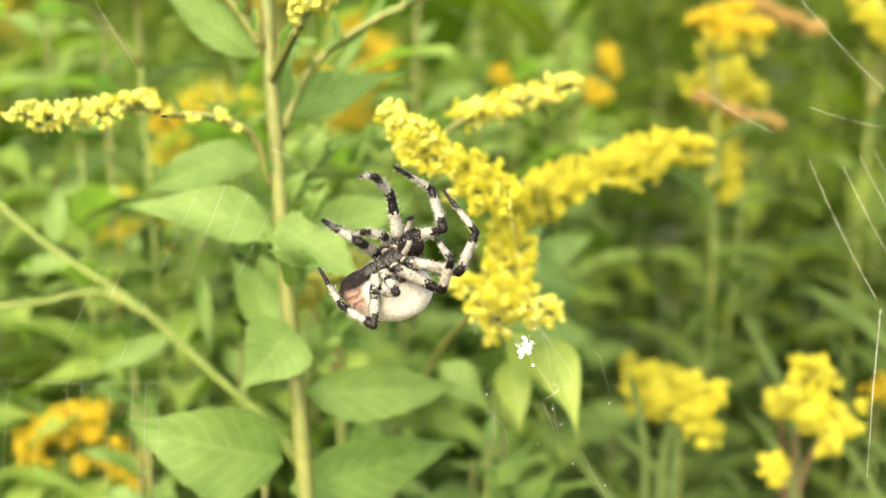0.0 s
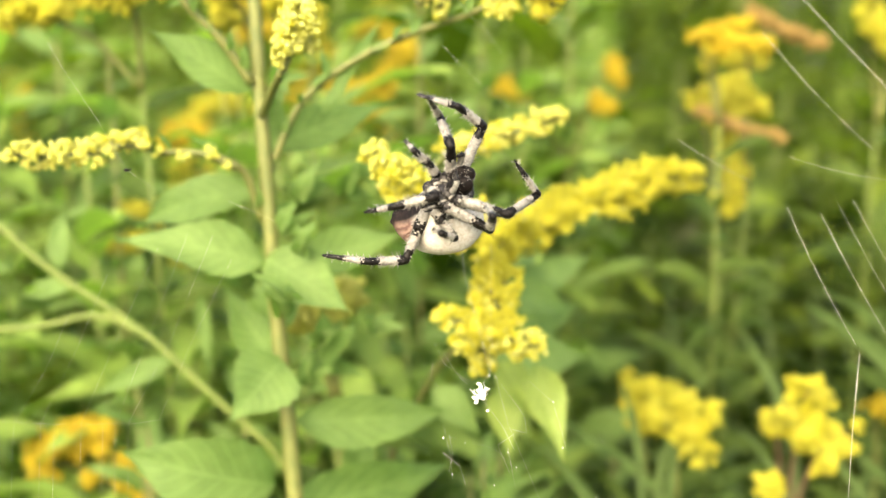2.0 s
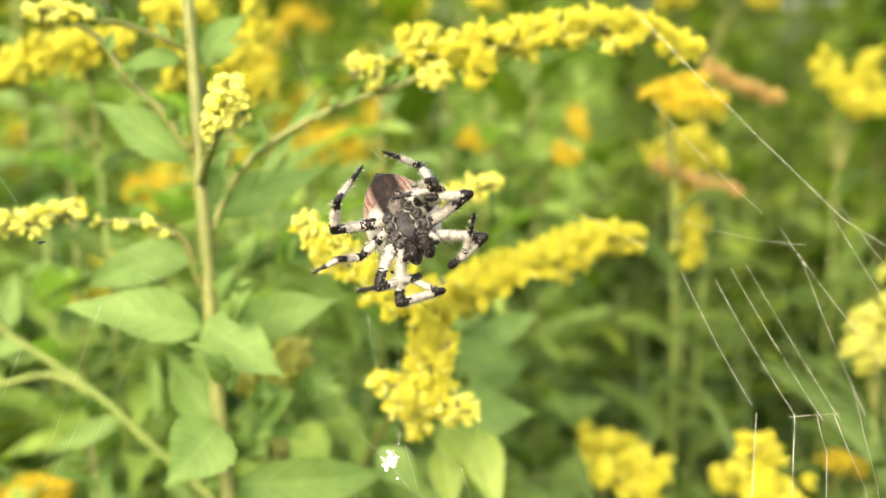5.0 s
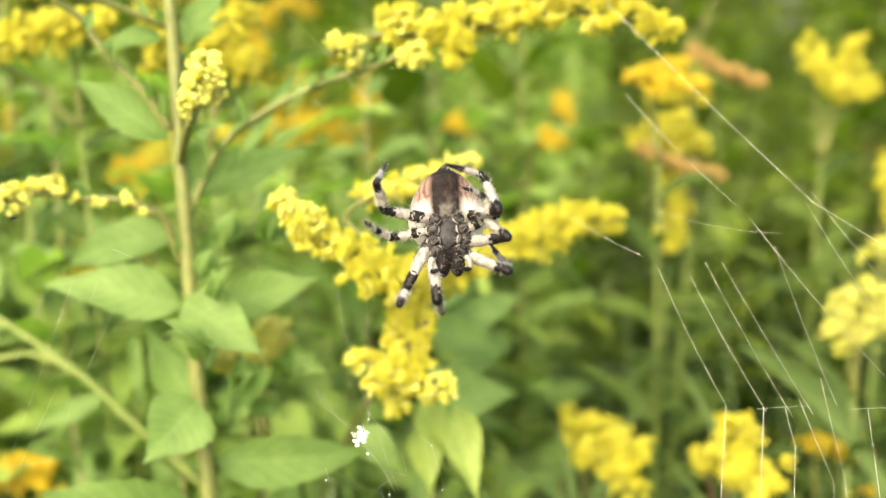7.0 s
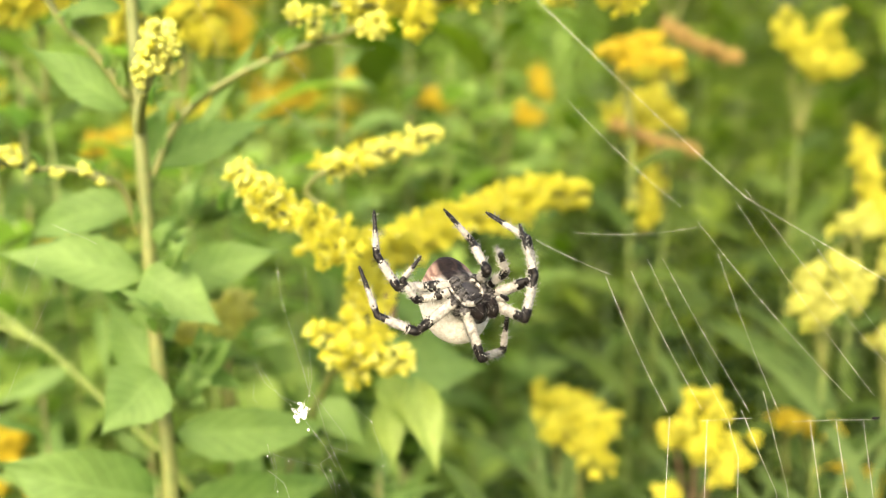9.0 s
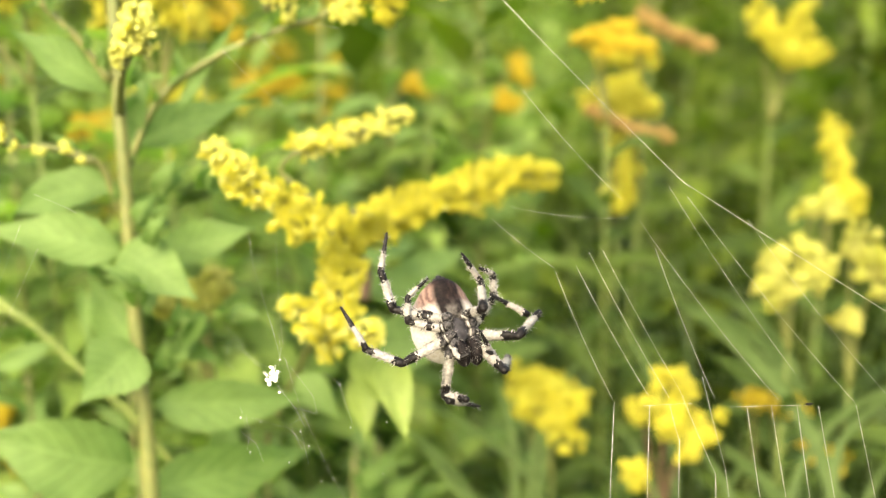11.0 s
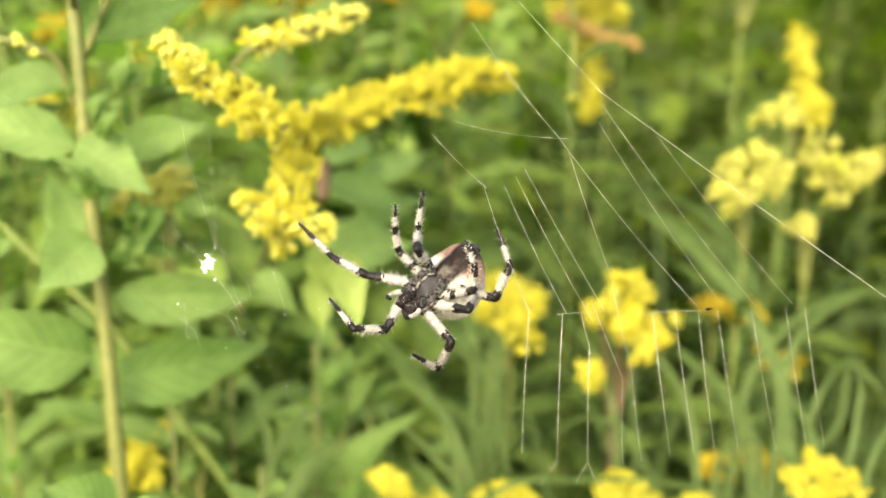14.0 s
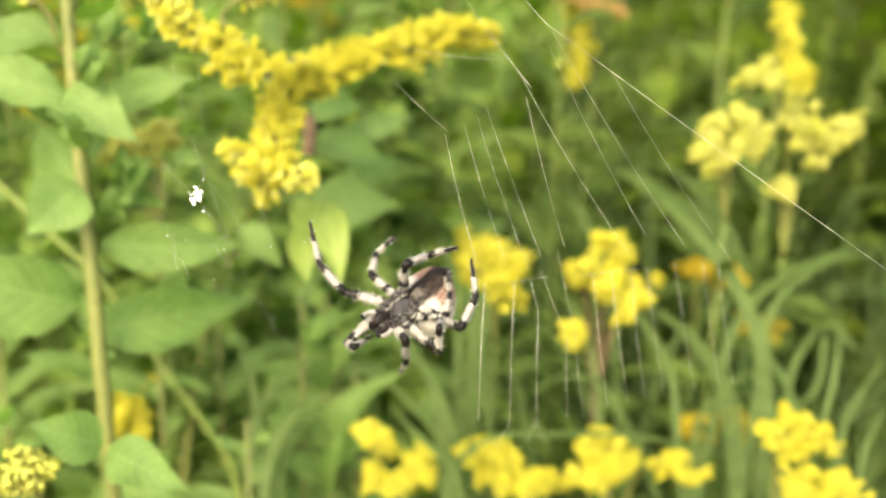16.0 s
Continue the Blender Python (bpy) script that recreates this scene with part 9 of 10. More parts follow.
    walk(spider_limbs["L2"]["tibia"], [
        (0, pose(-0, -0, 0.0092, 96.5, -17.4, -156.8)),
        (0.5, pose(0, -0, 0.0092, 94.7, -19.3, -151.2)),
        (1, pose(0, -0, 0.0092, 77.6, -3.3, -175.1)),
        (1.5, pose(0, -0, 0.0092, 79.1, -18.7, -156.3)),
        (2, pose(0, -0, 0.0092, 93.5, -27.4, -137.5)),
        (2.5, pose(0, 0, 0.0092, 113.8, -32, -145.9)),
        (3, pose(0, -0, 0.0092, 132.8, -27.2, -153.7)),
        (3.267, pose(-0, -0, 0.0092, 136, 4.1, 179.2)),
        (3.5, pose(-0, -0, 0.0092, 123.1, 33.1, 148.5)),
        (4, pose(-0, -0, 0.0092, 112.9, 20.1, 164.8)),
        (5.267, pose(-0, -0, 0.0092, 129.5, -5.4, -159.8)),
        (6.5, pose(0, 0, 0.0092, 128.8, -35.7, -126.3)),
        (6.733, pose(0, 0, 0.0092, 87.1, -42.8, -78.3)),
        (7, pose(-0, 0, 0.0092, 53.7, -24.9, -38.3)),
        (7.5, pose(0, 0, 0.0092, 83.6, -38.8, -82.3)),
        (8, pose(-0, -0, 0.0092, 67.6, -17.8, -31.5)),
        (8.5, pose(0, 0, 0.0092, 49.2, -53.5, -18.4)),
        (9, pose(-0, -0, 0.0092, 56, -30.7, -10.3)),
        (11.5, pose(0, 0, 0.0092, 47.1, -3.6, -1.2)),
        (12, pose(0, 0, 0.0092, 37.2, -6.2, -1.5)),
        (12.5, pose(-0, -0, 0.0092, 30.6, -3.6, -1)),
        (13, pose(-0, 0, 0.0092, 20.8, 4.3, 1.5)),
        (13.5, pose(-0, -0, 0.0092, 14.6, 2.1, 0.5)),
        (14, pose(-0, -0, 0.0092, 18.7, 3, 1.4)),
        (14.5, pose(-0, -0, 0.0092, 29.8, -10.3, -3.8)),
        (15, pose(-0, -0, 0.0092, 29.8, 3.3, 0.6)),
        (15.5, pose(-0, -0, 0.0092, 37.8, -2, -0.7)),
        (16, pose(0, -0, 0.0092, 33.2, 8.3, 3.1)),
    ])
    walk(spider_limbs["L2"]["foot"], [
        (0, pose(-0.0033, 0.00702, 0.00835, 133.6, 33.9, 122.3)),
        (0.5, pose(-0.00393, 0.00671, 0.00859, 144.5, 26.3, 137.2)),
        (1, pose(-0.00055, 0.0076, 0.01087, 134.5, 33.3, 78.3)),
        (1.267, pose(-0.0016, 0.0074, 0.01073, 160.8, 23.1, 135.5)),
        (1.5, pose(-0.00265, 0.0072, 0.0106, 167.5, -1.2, -178.6)),
        (1.733, pose(-0.00403, 0.0064, 0.00969, 151.8, 29, 141.1)),
        (2, pose(-0.00542, 0.00559, 0.00878, 112.4, 37.2, 82.4)),
        (2.5, pose(-0.00539, 0.00497, 0.00653, 106.6, 48, 85.5)),
        (3, pose(-0.0047, 0.00406, 0.00448, 105.1, 48.1, 74.5)),
        (3.167, pose(-0.00134, 0.00415, 0.00486, 63, 26.7, 15.6)),
        (3.333, pose(0.00203, 0.00425, 0.00525, 54.7, -11.5, -17.8)),
        (3.5, pose(0.0054, 0.00435, 0.00563, 73.5, -47.2, -59.7)),
        (4, pose(0.0029, 0.00666, 0.00635, 54.3, -35.5, -30.8)),
        (5.267, pose(-0.00185, 0.00398, 0.00579, 56.9, 12.2, 11.1)),
        (6.5, pose(-0.00659, 0.0013, 0.00523, 100.9, 40.7, 74.6)),
        (7, pose(-0.00542, -0.00373, 0.01339, 110.1, 27.6, 135.6)),
        (7.5, pose(-0.00775, -0.00049, 0.00988, 174.4, 32.8, 127.4)),
        (8, pose(-0.00454, -0.00568, 0.01203, 175.5, 24.7, 131.5)),
        (8.267, pose(-0.00514, -0.00499, 0.01213, -157.2, -7.1, 167.4)),
        (8.5, pose(-0.00575, -0.00431, 0.01223, -149.5, -48, -165)),
        (9, pose(-0.00334, -0.00597, 0.01295, 174.1, -71.5, -115.9)),
        (10.27, pose(-0.0019, -0.00584, 0.01372, 93.7, -52.5, -26.1)),
        (11.5, pose(-0.00046, -0.0057, 0.0145, 84.3, -14.9, -5.1)),
        (12, pose(-0.00079, -0.0047, 0.01537, 61.8, -15.8, -3.8)),
        (12.5, pose(-0.00049, -0.00397, 0.0159, 54.2, -8.7, -2.4)),
        (13, pose(0.00061, -0.00275, 0.01647, 40.9, 7.6, 2.6)),
        (13.5, pose(0.0003, -0.00196, 0.01674, 28, 3.2, 0.8)),
        (14, pose(0.00045, -0.00249, 0.01658, 36.4, 4.8, 2.2)),
        (14.5, pose(-0.00147, -0.00379, 0.01586, 66.8, -25.6, -10.1)),
        (15, pose(0.00043, -0.00387, 0.01596, 56.4, 5.7, 1.1)),
        (15.5, pose(-0.00027, -0.00477, 0.01536, 68.6, -6.3, -2.2)),
        (16, pose(0.00117, -0.00422, 0.01566, 61.4, 15.6, 6)),
    ])
    walk(spider_limbs["L3"]["femur"], [
        (0, pose(-0.0038, -0.0008, -0.0014, 65.4, -69.7, -91.9)),
        (0.5, pose(-0.0038, -0.0008, -0.0014, 40.5, -68.2, -67.4)),
        (1, pose(-0.0038, -0.0008, -0.0014, -8.5, -27.8, -11.3)),
        (1.5, pose(-0.0038, -0.0008, -0.0014, 8.4, -28.8, -11.7)),
        (2, pose(-0.0038, -0.0008, -0.0014, -6.4, -32.8, -13.8)),
        (2.5, pose(-0.0038, -0.0008, -0.0014, 65.4, -69.6, -83)),
        (3, pose(-0.0038, -0.0008, -0.0014, 50, -67, -60.6)),
        (3.5, pose(-0.0038, -0.0008, -0.0014, 50, -65.2, -53.1)),
        (4, pose(-0.0038, -0.0008, -0.0014, 91.6, -66.9, -119.6)),
        (6.5, pose(-0.0038, -0.0008, -0.0014, 108.7, -68.4, -110.5)),
        (7, pose(-0.0038, -0.0008, -0.0014, 92.5, -69.3, -101)),
        (7.5, pose(-0.0038, -0.0008, -0.0014, 105.5, -69.2, -103.2)),
        (8, pose(-0.0038, -0.0008, -0.0014, 127.7, -59.7, -140.7)),
        (8.5, pose(-0.0038, -0.0008, -0.0014, 66.1, -62.6, -45.5)),
        (9, pose(-0.0038, -0.0008, -0.0014, 49.1, -59.9, -39.7)),
        (11.5, pose(-0.0038, -0.0008, -0.0014, 73, -63.1, -46.9)),
        (12, pose(-0.0038, -0.0008, -0.0014, 79.4, -68.8, -73)),
        (12.5, pose(-0.0038, -0.0008, -0.0014, 144.6, -58.8, -142.4)),
        (13, pose(-0.0038, -0.0008, -0.0014, 161.8, -44.9, -158.3)),
        (13.5, pose(-0.0038, -0.0008, -0.0014, 160.8, -55.9, -146.9)),
        (14, pose(-0.0038, -0.0008, -0.0014, 154.3, -54.3, -149)),
        (14.5, pose(-0.0038, -0.0008, -0.0014, 149.5, -63.2, -132.8)),
        (15, pose(-0.0038, -0.0008, -0.0014, 118.2, -68.6, -109.4)),
        (15.5, pose(-0.0038, -0.0008, -0.0014, 138.5, -61.3, -137.6)),
        (16, pose(-0.0038, -0.0008, -0.0014, 148.2, -52.4, -151.3)),
    ])
    walk(spider_limbs["L3"]["tibia"], [
        (0, pose(-0, 0, 0.0064, -167.7, 31.6, 162.3)),
        (0.5, pose(-0, 0, 0.0064, 168.7, 52.7, 134.7)),
        (0.6667, pose(-0, -0, 0.0064, 176.9, 3.4, 160.8)),
        (0.8333, pose(-0, -0, 0.0064, 160.6, -44.2, -171.2)),
        (1, pose(-0, -0, 0.0064, 78.8, -58.1, -81.1)),
        (1.5, pose(-0, -0, 0.0064, 63.8, -57.7, -24.9)),
        (2, pose(0, 0, 0.0064, 134.1, -51.3, -132)),
        (2.267, pose(-0, 0, 0.0064, -168.2, -10.7, 172.6)),
        (2.5, pose(-0, 0, 0.0064, -147.8, 48.4, 158.6)),
        (2.667, pose(0, 0, 0.0064, 66.8, 71.5, 12.4)),
        (2.833, pose(0, 0, 0.0064, 48.2, 15, -7.3)),
        (3, pose(0, 0, 0.0064, 46.1, -42.6, -11.8)),
        (3.5, pose(0, 0, 0.0064, 23.6, -53, -7.7)),
        (4, pose(0, 0, 0.0064, 19.2, -25.2, -13.3)),
        (6.5, pose(-0, -0, 0.0064, 49.6, -67.4, -1.3)),
        (7, pose(-0, -0, 0.0064, 37.4, -47.6, -8.6)),
        (7.5, pose(-0, -0, 0.0064, 48.1, -17.2, 1)),
        (8, pose(-0, -0, 0.0064, 47, -72.9, -30.3)),
        (8.267, pose(-0, -0, 0.0064, -140.6, -72.6, 165.4)),
        (8.5, pose(-0, -0, 0.0064, -132.3, -38.4, 165.8)),
        (8.733, pose(-0, -0, 0.0064, -113.4, -74, 150.8)),
        (9, pose(-0, -0, 0.0064, 28.5, -67.2, 12.6)),
        (10.27, pose(0, 0, 0.0064, -64.7, -64.6, 129.5)),
        (11.5, pose(0, 0, 0.0064, -73.9, -30.6, 165.6)),
        (11.73, pose(-0, 0, 0.0064, -4.2, -74, 84.9)),
        (12, pose(-0, -0, 0.0064, 66.6, -30.9, 3.2)),
        (12.5, pose(0, 0, 0.0064, 63.1, -14.8, 1.8)),
        (13, pose(0, -0, 0.0064, 49, -19.5, 4)),
        (13.5, pose(0, -0, 0.0064, 30.7, -36.1, 14.5)),
        (14, pose(0, 0, 0.0064, 35, -23, 4.7)),
        (14.5, pose(-0, 0, 0.0064, -10.1, -69.5, 75.5)),
        (14.67, pose(-0, 0, 0.0064, -84.9, -29.5, 156.4)),
        (14.83, pose(0, 0, 0.0064, -90.8, 27.4, 173.9)),
        (15, pose(0, 0, 0.0064, -32.6, 78.9, -116)),
        (15.17, pose(-0, 0, 0.0064, 65.6, 40.3, -14.4)),
        (15.33, pose(-0, -0, 0.0064, 69.9, -11.7, -4.5)),
        (15.5, pose(-0, -0, 0.0064, 61.9, -63.6, 9.5)),
        (15.73, pose(-0, 0, 0.0064, 62.6, -17.5, 3.9)),
        (16, pose(0, 0, 0.0064, 58.7, 28.4, -1.6)),
    ])
    walk(spider_limbs["L3"]["foot"], [
        (0, pose(0.00203, -0.00173, 0.00241, 39.6, -39.5, -24.1)),
        (0.5, pose(0.0033, -0.002, 0.00355, 38.7, -40.8, -27.8)),
        (0.7333, pose(-0.00074, -0.00097, 0.00522, 48.8, 6.2, -6.3)),
        (1, pose(-0.00477, 5e-05, 0.00689, 84.3, 42.5, 34.4)),
        (1.5, pose(-0.00344, -0.00315, 0.00753, 151.1, 64.9, 145.5)),
        (2, pose(-0.00431, 0.00037, 0.00431, 127.5, 59.2, 91.8)),
        (2.167, pose(-0.00224, -0.00092, 0.00411, 58.2, 42.2, 19.2)),
        (2.333, pose(-0.00017, -0.0022, 0.00391, 39.5, 0.7, -3.9)),
        (2.5, pose(0.00189, -0.00349, 0.0037, 35.6, -43.8, -18.1)),
        (2.667, pose(0.00029, -0.0033, 0.00542, 34.6, 6, -11)),
        (2.833, pose(-0.00131, -0.00311, 0.00714, 42.4, 55.5, 0.1)),
        (3, pose(-0.00291, -0.00292, 0.00885, 179.3, 71.1, 139.5)),
        (3.5, pose(-0.00374, -0.00143, 0.00905, 41.7, 71.9, 18)),
        (4, pose(-0.00224, -0.00109, 0.0105, 35.1, 57, 48.9)),
        (4.833, pose(-0.00248, -0.00192, 0.00953, 16.6, 4.6, 33.8)),
        (5.667, pose(-0.00271, -0.00276, 0.00857, 6.9, -49.2, 33.4)),
        (6.5, pose(-0.00295, -0.00359, 0.0076, -148.6, -75.3, -178)),
        (7, pose(-0.00322, -0.00246, 0.00897, 44.1, -69.9, -22)),
        (7.5, pose(-0.00089, -0.00359, 0.00946, 66.4, -54, 4.3)),
        (7.733, pose(-0.00268, -0.00252, 0.00841, 98.1, -78.4, -50.4)),
        (8, pose(-0.00447, -0.00145, 0.00736, -174.3, -65.3, -160.3)),
        (8.5, pose(-0.00282, -0.00295, 0.00387, -166.9, -11.6, 176.4)),
        (9, pose(-0.0033, -0.00308, 0.00803, -148, -21.6, 177.9)),
        (11.5, pose(-0.0005, -0.00464, 0.00754, -126.4, -7.3, 176.9)),
        (12, pose(-0.00073, -0.00445, 0.00803, -122.7, -16, 178.5)),
        (12.5, pose(-0.00042, -0.00429, 0.0085, -99.1, -24.9, 176.9)),
        (12.73, pose(-0.00061, -0.00399, 0.00893, -68.9, -73.5, 138)),
        (13, pose(-0.0008, -0.00369, 0.00937, 48.4, -48.2, 12.7)),
        (13.5, pose(-0.00174, -0.00298, 0.00973, 17.7, -55.8, 30.3)),
        (14, pose(-0.00131, -0.00287, 0.01002, 39.9, -38.3, 8.7)),
        (14.27, pose(-0.00161, -0.00347, 0.00904, -108.2, -78.9, 150.7)),
        (14.5, pose(-0.00192, -0.00408, 0.00805, -137.1, -19.1, 172.8)),
        (15, pose(0.00058, -0.0047, 0.00718, -134.1, -24.5, 175.4)),
        (15.5, pose(-0.0013, -0.00451, 0.0074, -134, -56.7, 172.8)),
        (16, pose(0.00107, -0.00413, 0.00859, -102.2, -45.3, 177.1)),
    ])
    walk(spider_limbs["L4"]["femur"], [
        (0, pose(-0.0031, -0.003, -0.0012, 49.3, -59.9, -39.7)),
        (0.5, pose(-0.0031, -0.003, -0.0012, 85, -64.6, -51.1)),
        (1, pose(-0.0031, -0.003, -0.0012, 25.5, -45.1, -21.8)),
        (1.5, pose(-0.0031, -0.003, -0.0012, 45.9, -37, -16.2)),
        (2, pose(-0.0031, -0.003, -0.0012, 61.4, -54, -30.6)),
        (2.5, pose(-0.0031, -0.003, -0.0012, 83.3, -68.4, -69.2)),
        (3, pose(-0.0031, -0.003, -0.0012, 37, -58.8, -37.6)),
        (3.5, pose(-0.0031, -0.003, -0.0012, 143.3, -67.8, -114.7)),
        (4, pose(-0.0031, -0.003, -0.0012, 108.8, -69.4, -79.6)),
        (6.5, pose(-0.0031, -0.003, -0.0012, 154.5, -30, -167.7)),
        (7, pose(-0.0031, -0.003, -0.0012, 158.6, -54.6, -148.6)),
        (7.5, pose(-0.0031, -0.003, -0.0012, 143.6, -58.5, -142.9)),
        (8, pose(-0.0031, -0.003, -0.0012, 158.2, -44.4, -158.7)),
        (8.5, pose(-0.0031, -0.003, -0.0012, 78.5, -65.5, -54.5)),
        (9, pose(-0.0031, -0.003, -0.0012, 68.4, -64.2, -50.1)),
        (11.5, pose(-0.0031, -0.003, -0.0012, 77.7, -63.9, -48.9)),
        (12, pose(-0.0031, -0.003, -0.0012, 132.7, -69.6, -94.4)),
        (12.27, pose(-0.0031, -0.003, -0.0012, 167.7, -38.2, -152.6)),
        (12.5, pose(-0.0031, -0.003, -0.0012, 162.3, -2.1, -179.2)),
        (13, pose(-0.0031, -0.003, -0.0012, -158, 8.1, 177)),
        (13.5, pose(-0.0031, -0.003, -0.0012, -157.2, 9.6, 176.4)),
        (14, pose(-0.0031, -0.003, -0.0012, 179.7, 1.4, 179.5)),
        (14.27, pose(-0.0031, -0.003, -0.0012, 169.2, -31.5, -170.2)),
        (14.5, pose(-0.0031, -0.003, -0.0012, 139.8, -59.6, -140.9)),
        (15, pose(-0.0031, -0.003, -0.0012, 135, -69.3, -101.3)),
        (15.5, pose(-0.0031, -0.003, -0.0012, 171.6, -59.3, -141.4)),
        (15.73, pose(-0.0031, -0.003, -0.0012, -165, -28.8, -169.6)),
        (16, pose(-0.0031, -0.003, -0.0012, -159.4, 5.3, 178)),
    ])
    walk(spider_limbs["L4"]["tibia"], [
        (0, pose(0, -0, 0.0094, -124.2, -1.6, 179.8)),
        (0.5, pose(0, 0, 0.0094, -95.8, -50.2, 133.5)),
        (1, pose(0, -0, 0.0094, -169.6, -50.3, -175.2)),
        (1.5, pose(0, 0, 0.0094, -109.9, -36.9, 164.1)),
        (2, pose(0, 0, 0.0094, -35, -63.6, 72.1)),
        (2.267, pose(-0, -0, 0.0094, -97.5, -52.8, 145.9)),
        (2.5, pose(-0, -0, 0.0094, -113.1, -21.9, 174.8)),
        (3, pose(-0, -0, 0.0094, -151.6, -46.1, -174.8)),
        (3.5, pose(0, 0, 0.0094, -74.1, -55, 123.9)),
        (4, pose(0, 0, 0.0094, -66.4, -61.3, 95.8)),
        (6.5, pose(0, 0, 0.0094, -127.3, -47.6, -178)),
        (6.733, pose(0, -0, 0.0094, -59.8, -80.7, 106.6)),
        (7, pose(0, -0, 0.0094, 20.1, -49.6, 18.9)),
        (7.5, pose(0, 0, 0.0094, 18, -79.6, 29.7)),
        (8, pose(0, 0, 0.0094, -110.7, -59.3, 167.5)),
        (8.5, pose(-0, -0, 0.0094, -18.4, -67.4, 71.5)),
        (9, pose(-0, -0, 0.0094, 29.7, -53.9, 22.2)),
        (11.5, pose(-0, -0, 0.0094, 44.8, -41, 24.8)),
        (12, pose(-0, -0, 0.0094, 25.2, -16.3, 13.5)),
        (12.27, pose(-0, -0, 0.0094, -25.1, -74.8, 69.8)),
        (12.5, pose(-0, -0, 0.0094, -128.2, -30, 178.5)),
        (13, pose(0, -0, 0.0094, -114, 9.4, -171.3)),
        (13.5, pose(0, -0, 0.0094, -81.8, 22.2, -157.3)),
        (14, pose(0, -0, 0.0094, -134.8, 45, -158.7)),
        (14.27, pose(0, -0, 0.0094, 68.7, 74.8, 20.5)),
        (14.5, pose(0, -0, 0.0094, 75.7, 15.7, -0.9)),
        (15, pose(0, 0, 0.0094, 34.2, 5.5, -3.8)),
        (15.5, pose(-0, -0, 0.0094, 27.2, -6.8, 4.7)),
        (15.67, pose(-0, -0, 0.0094, 5.3, -52.7, 40.7)),
        (15.83, pose(0, -0, 0.0094, -81.4, -52.5, 138.6)),
        (16, pose(0, -0, 0.0094, -102.9, -6.5, 174.4)),
    ])
    walk(spider_limbs["L4"]["foot"], [
        (0, pose(-0.00014, -0.00612, 0.00525, -154.3, -35.9, 176)),
        (0.5, pose(-0.00573, -0.00466, 0.00892, -124.4, -32.4, 157.5)),
        (1, pose(-0.00547, -0.0018, 0.00475, 174.8, -11.7, -179.2)),
        (1.5, pose(-0.00337, -0.00627, 0.00738, -150.6, -22.5, 171.3)),
        (1.733, pose(-0.00454, -0.00507, 0.00974, -118.9, -47.4, 162.6)),
        (2, pose(-0.0057, -0.00387, 0.01209, -60.2, -60.4, 123.8)),
        (2.5, pose(-0.0017, -0.00668, 0.0067, -141.9, -62.9, 153.9)),
        (3, pose(-0.00435, -0.00393, 0.00488, -175.9, -41.3, -175.6)),
        (3.5, pose(-0.00498, -0.00535, 0.01056, -114.8, -11.4, 173.3)),
        (3.733, pose(-0.00573, -0.00431, 0.01069, -119.3, 19.1, -166.8)),
        (4, pose(-0.00648, -0.00328, 0.01082, -110.3, 49, -141.3)),
        (4.833, pose(-0.00535, -0.00419, 0.00934, -135.8, 5, -165.7)),
        (5.667, pose(-0.00423, -0.00509, 0.00786, -146.3, -43.2, -173.7)),
        (6.5, pose(-0.0031, -0.006, 0.00637, 70, -87.3, -42.5)),
        (6.667, pose(-0.00346, -0.00537, 0.00888, -151.5, -45.5, -175.4)),
        (6.833, pose(-0.00382, -0.00475, 0.01139, -146.1, 0.9, -172.7)),
        (7, pose(-0.00419, -0.00412, 0.0139, -135.5, 46.6, -163.1)),
        (7.5, pose(-0.00489, -0.00541, 0.01067, -111.1, 5.6, -179.5)),
        (7.733, pose(-0.00429, -0.00584, 0.00937, -127.8, -32.1, 164.7)),
        (8, pose(-0.0037, -0.00627, 0.00806, -140.9, -72.5, 155.9)),
        (8.5, pose(-0.00427, -0.00541, 0.01209, -125.2, -37.6, 162.3)),
        (9, pose(-0.00342, -0.00536, 0.01319, -88.3, -64.9, 143.8)),
        (11.5, pose(-0.00094, -0.00618, 0.01336, -86.5, -23, 168.2)),
        (11.73, pose(-0.00101, -0.00484, 0.01459, -46.6, -55.8, 117.8)),
        (12, pose(-0.00109, -0.0035, 0.01583, 18.2, -40.7, 43.4)),
        (12.5, pose(-0.00244, -0.00575, 0.00544, 18.2, -75.5, 10.2)),
        (13, pose(0.0015, -0.00661, 0.00644, 4.8, -46.6, 75.5)),
        (13.27, pose(0.00198, -0.00676, 0.00841, 18.7, -24, 32.8)),
        (13.5, pose(0.00246, -0.00691, 0.01038, 13.8, 0.8, -0.7)),
        (14, pose(0.00535, -0.00354, 0.00571, 36.3, 41.2, -18.5)),
        (14.17, pose(0.00369, -0.00476, 0.00753, 46.7, -15.1, -4.4)),
        (14.33, pose(0.00204, -0.00597, 0.00934, 40.8, -72.1, 11.7)),
        (14.5, pose(0.00039, -0.00718, 0.01115, -115.2, -49.7, 176.4)),
        (14.73, pose(0.00035, -0.00568, 0.01332, -88.5, 5.8, -176.7)),
        (15, pose(0.00031, -0.00419, 0.01549, -37, 47, -132.6)),
        (15.27, pose(-9e-05, -0.00381, 0.01571, 29, 34.5, -38.2)),
        (15.5, pose(-0.0005, -0.00343, 0.01594, 34, -15.4, 10.9)),
        (16, pose(-0.00089, -0.00716, 0.00776, -17.2, -39.8, 46.3)),
    ])
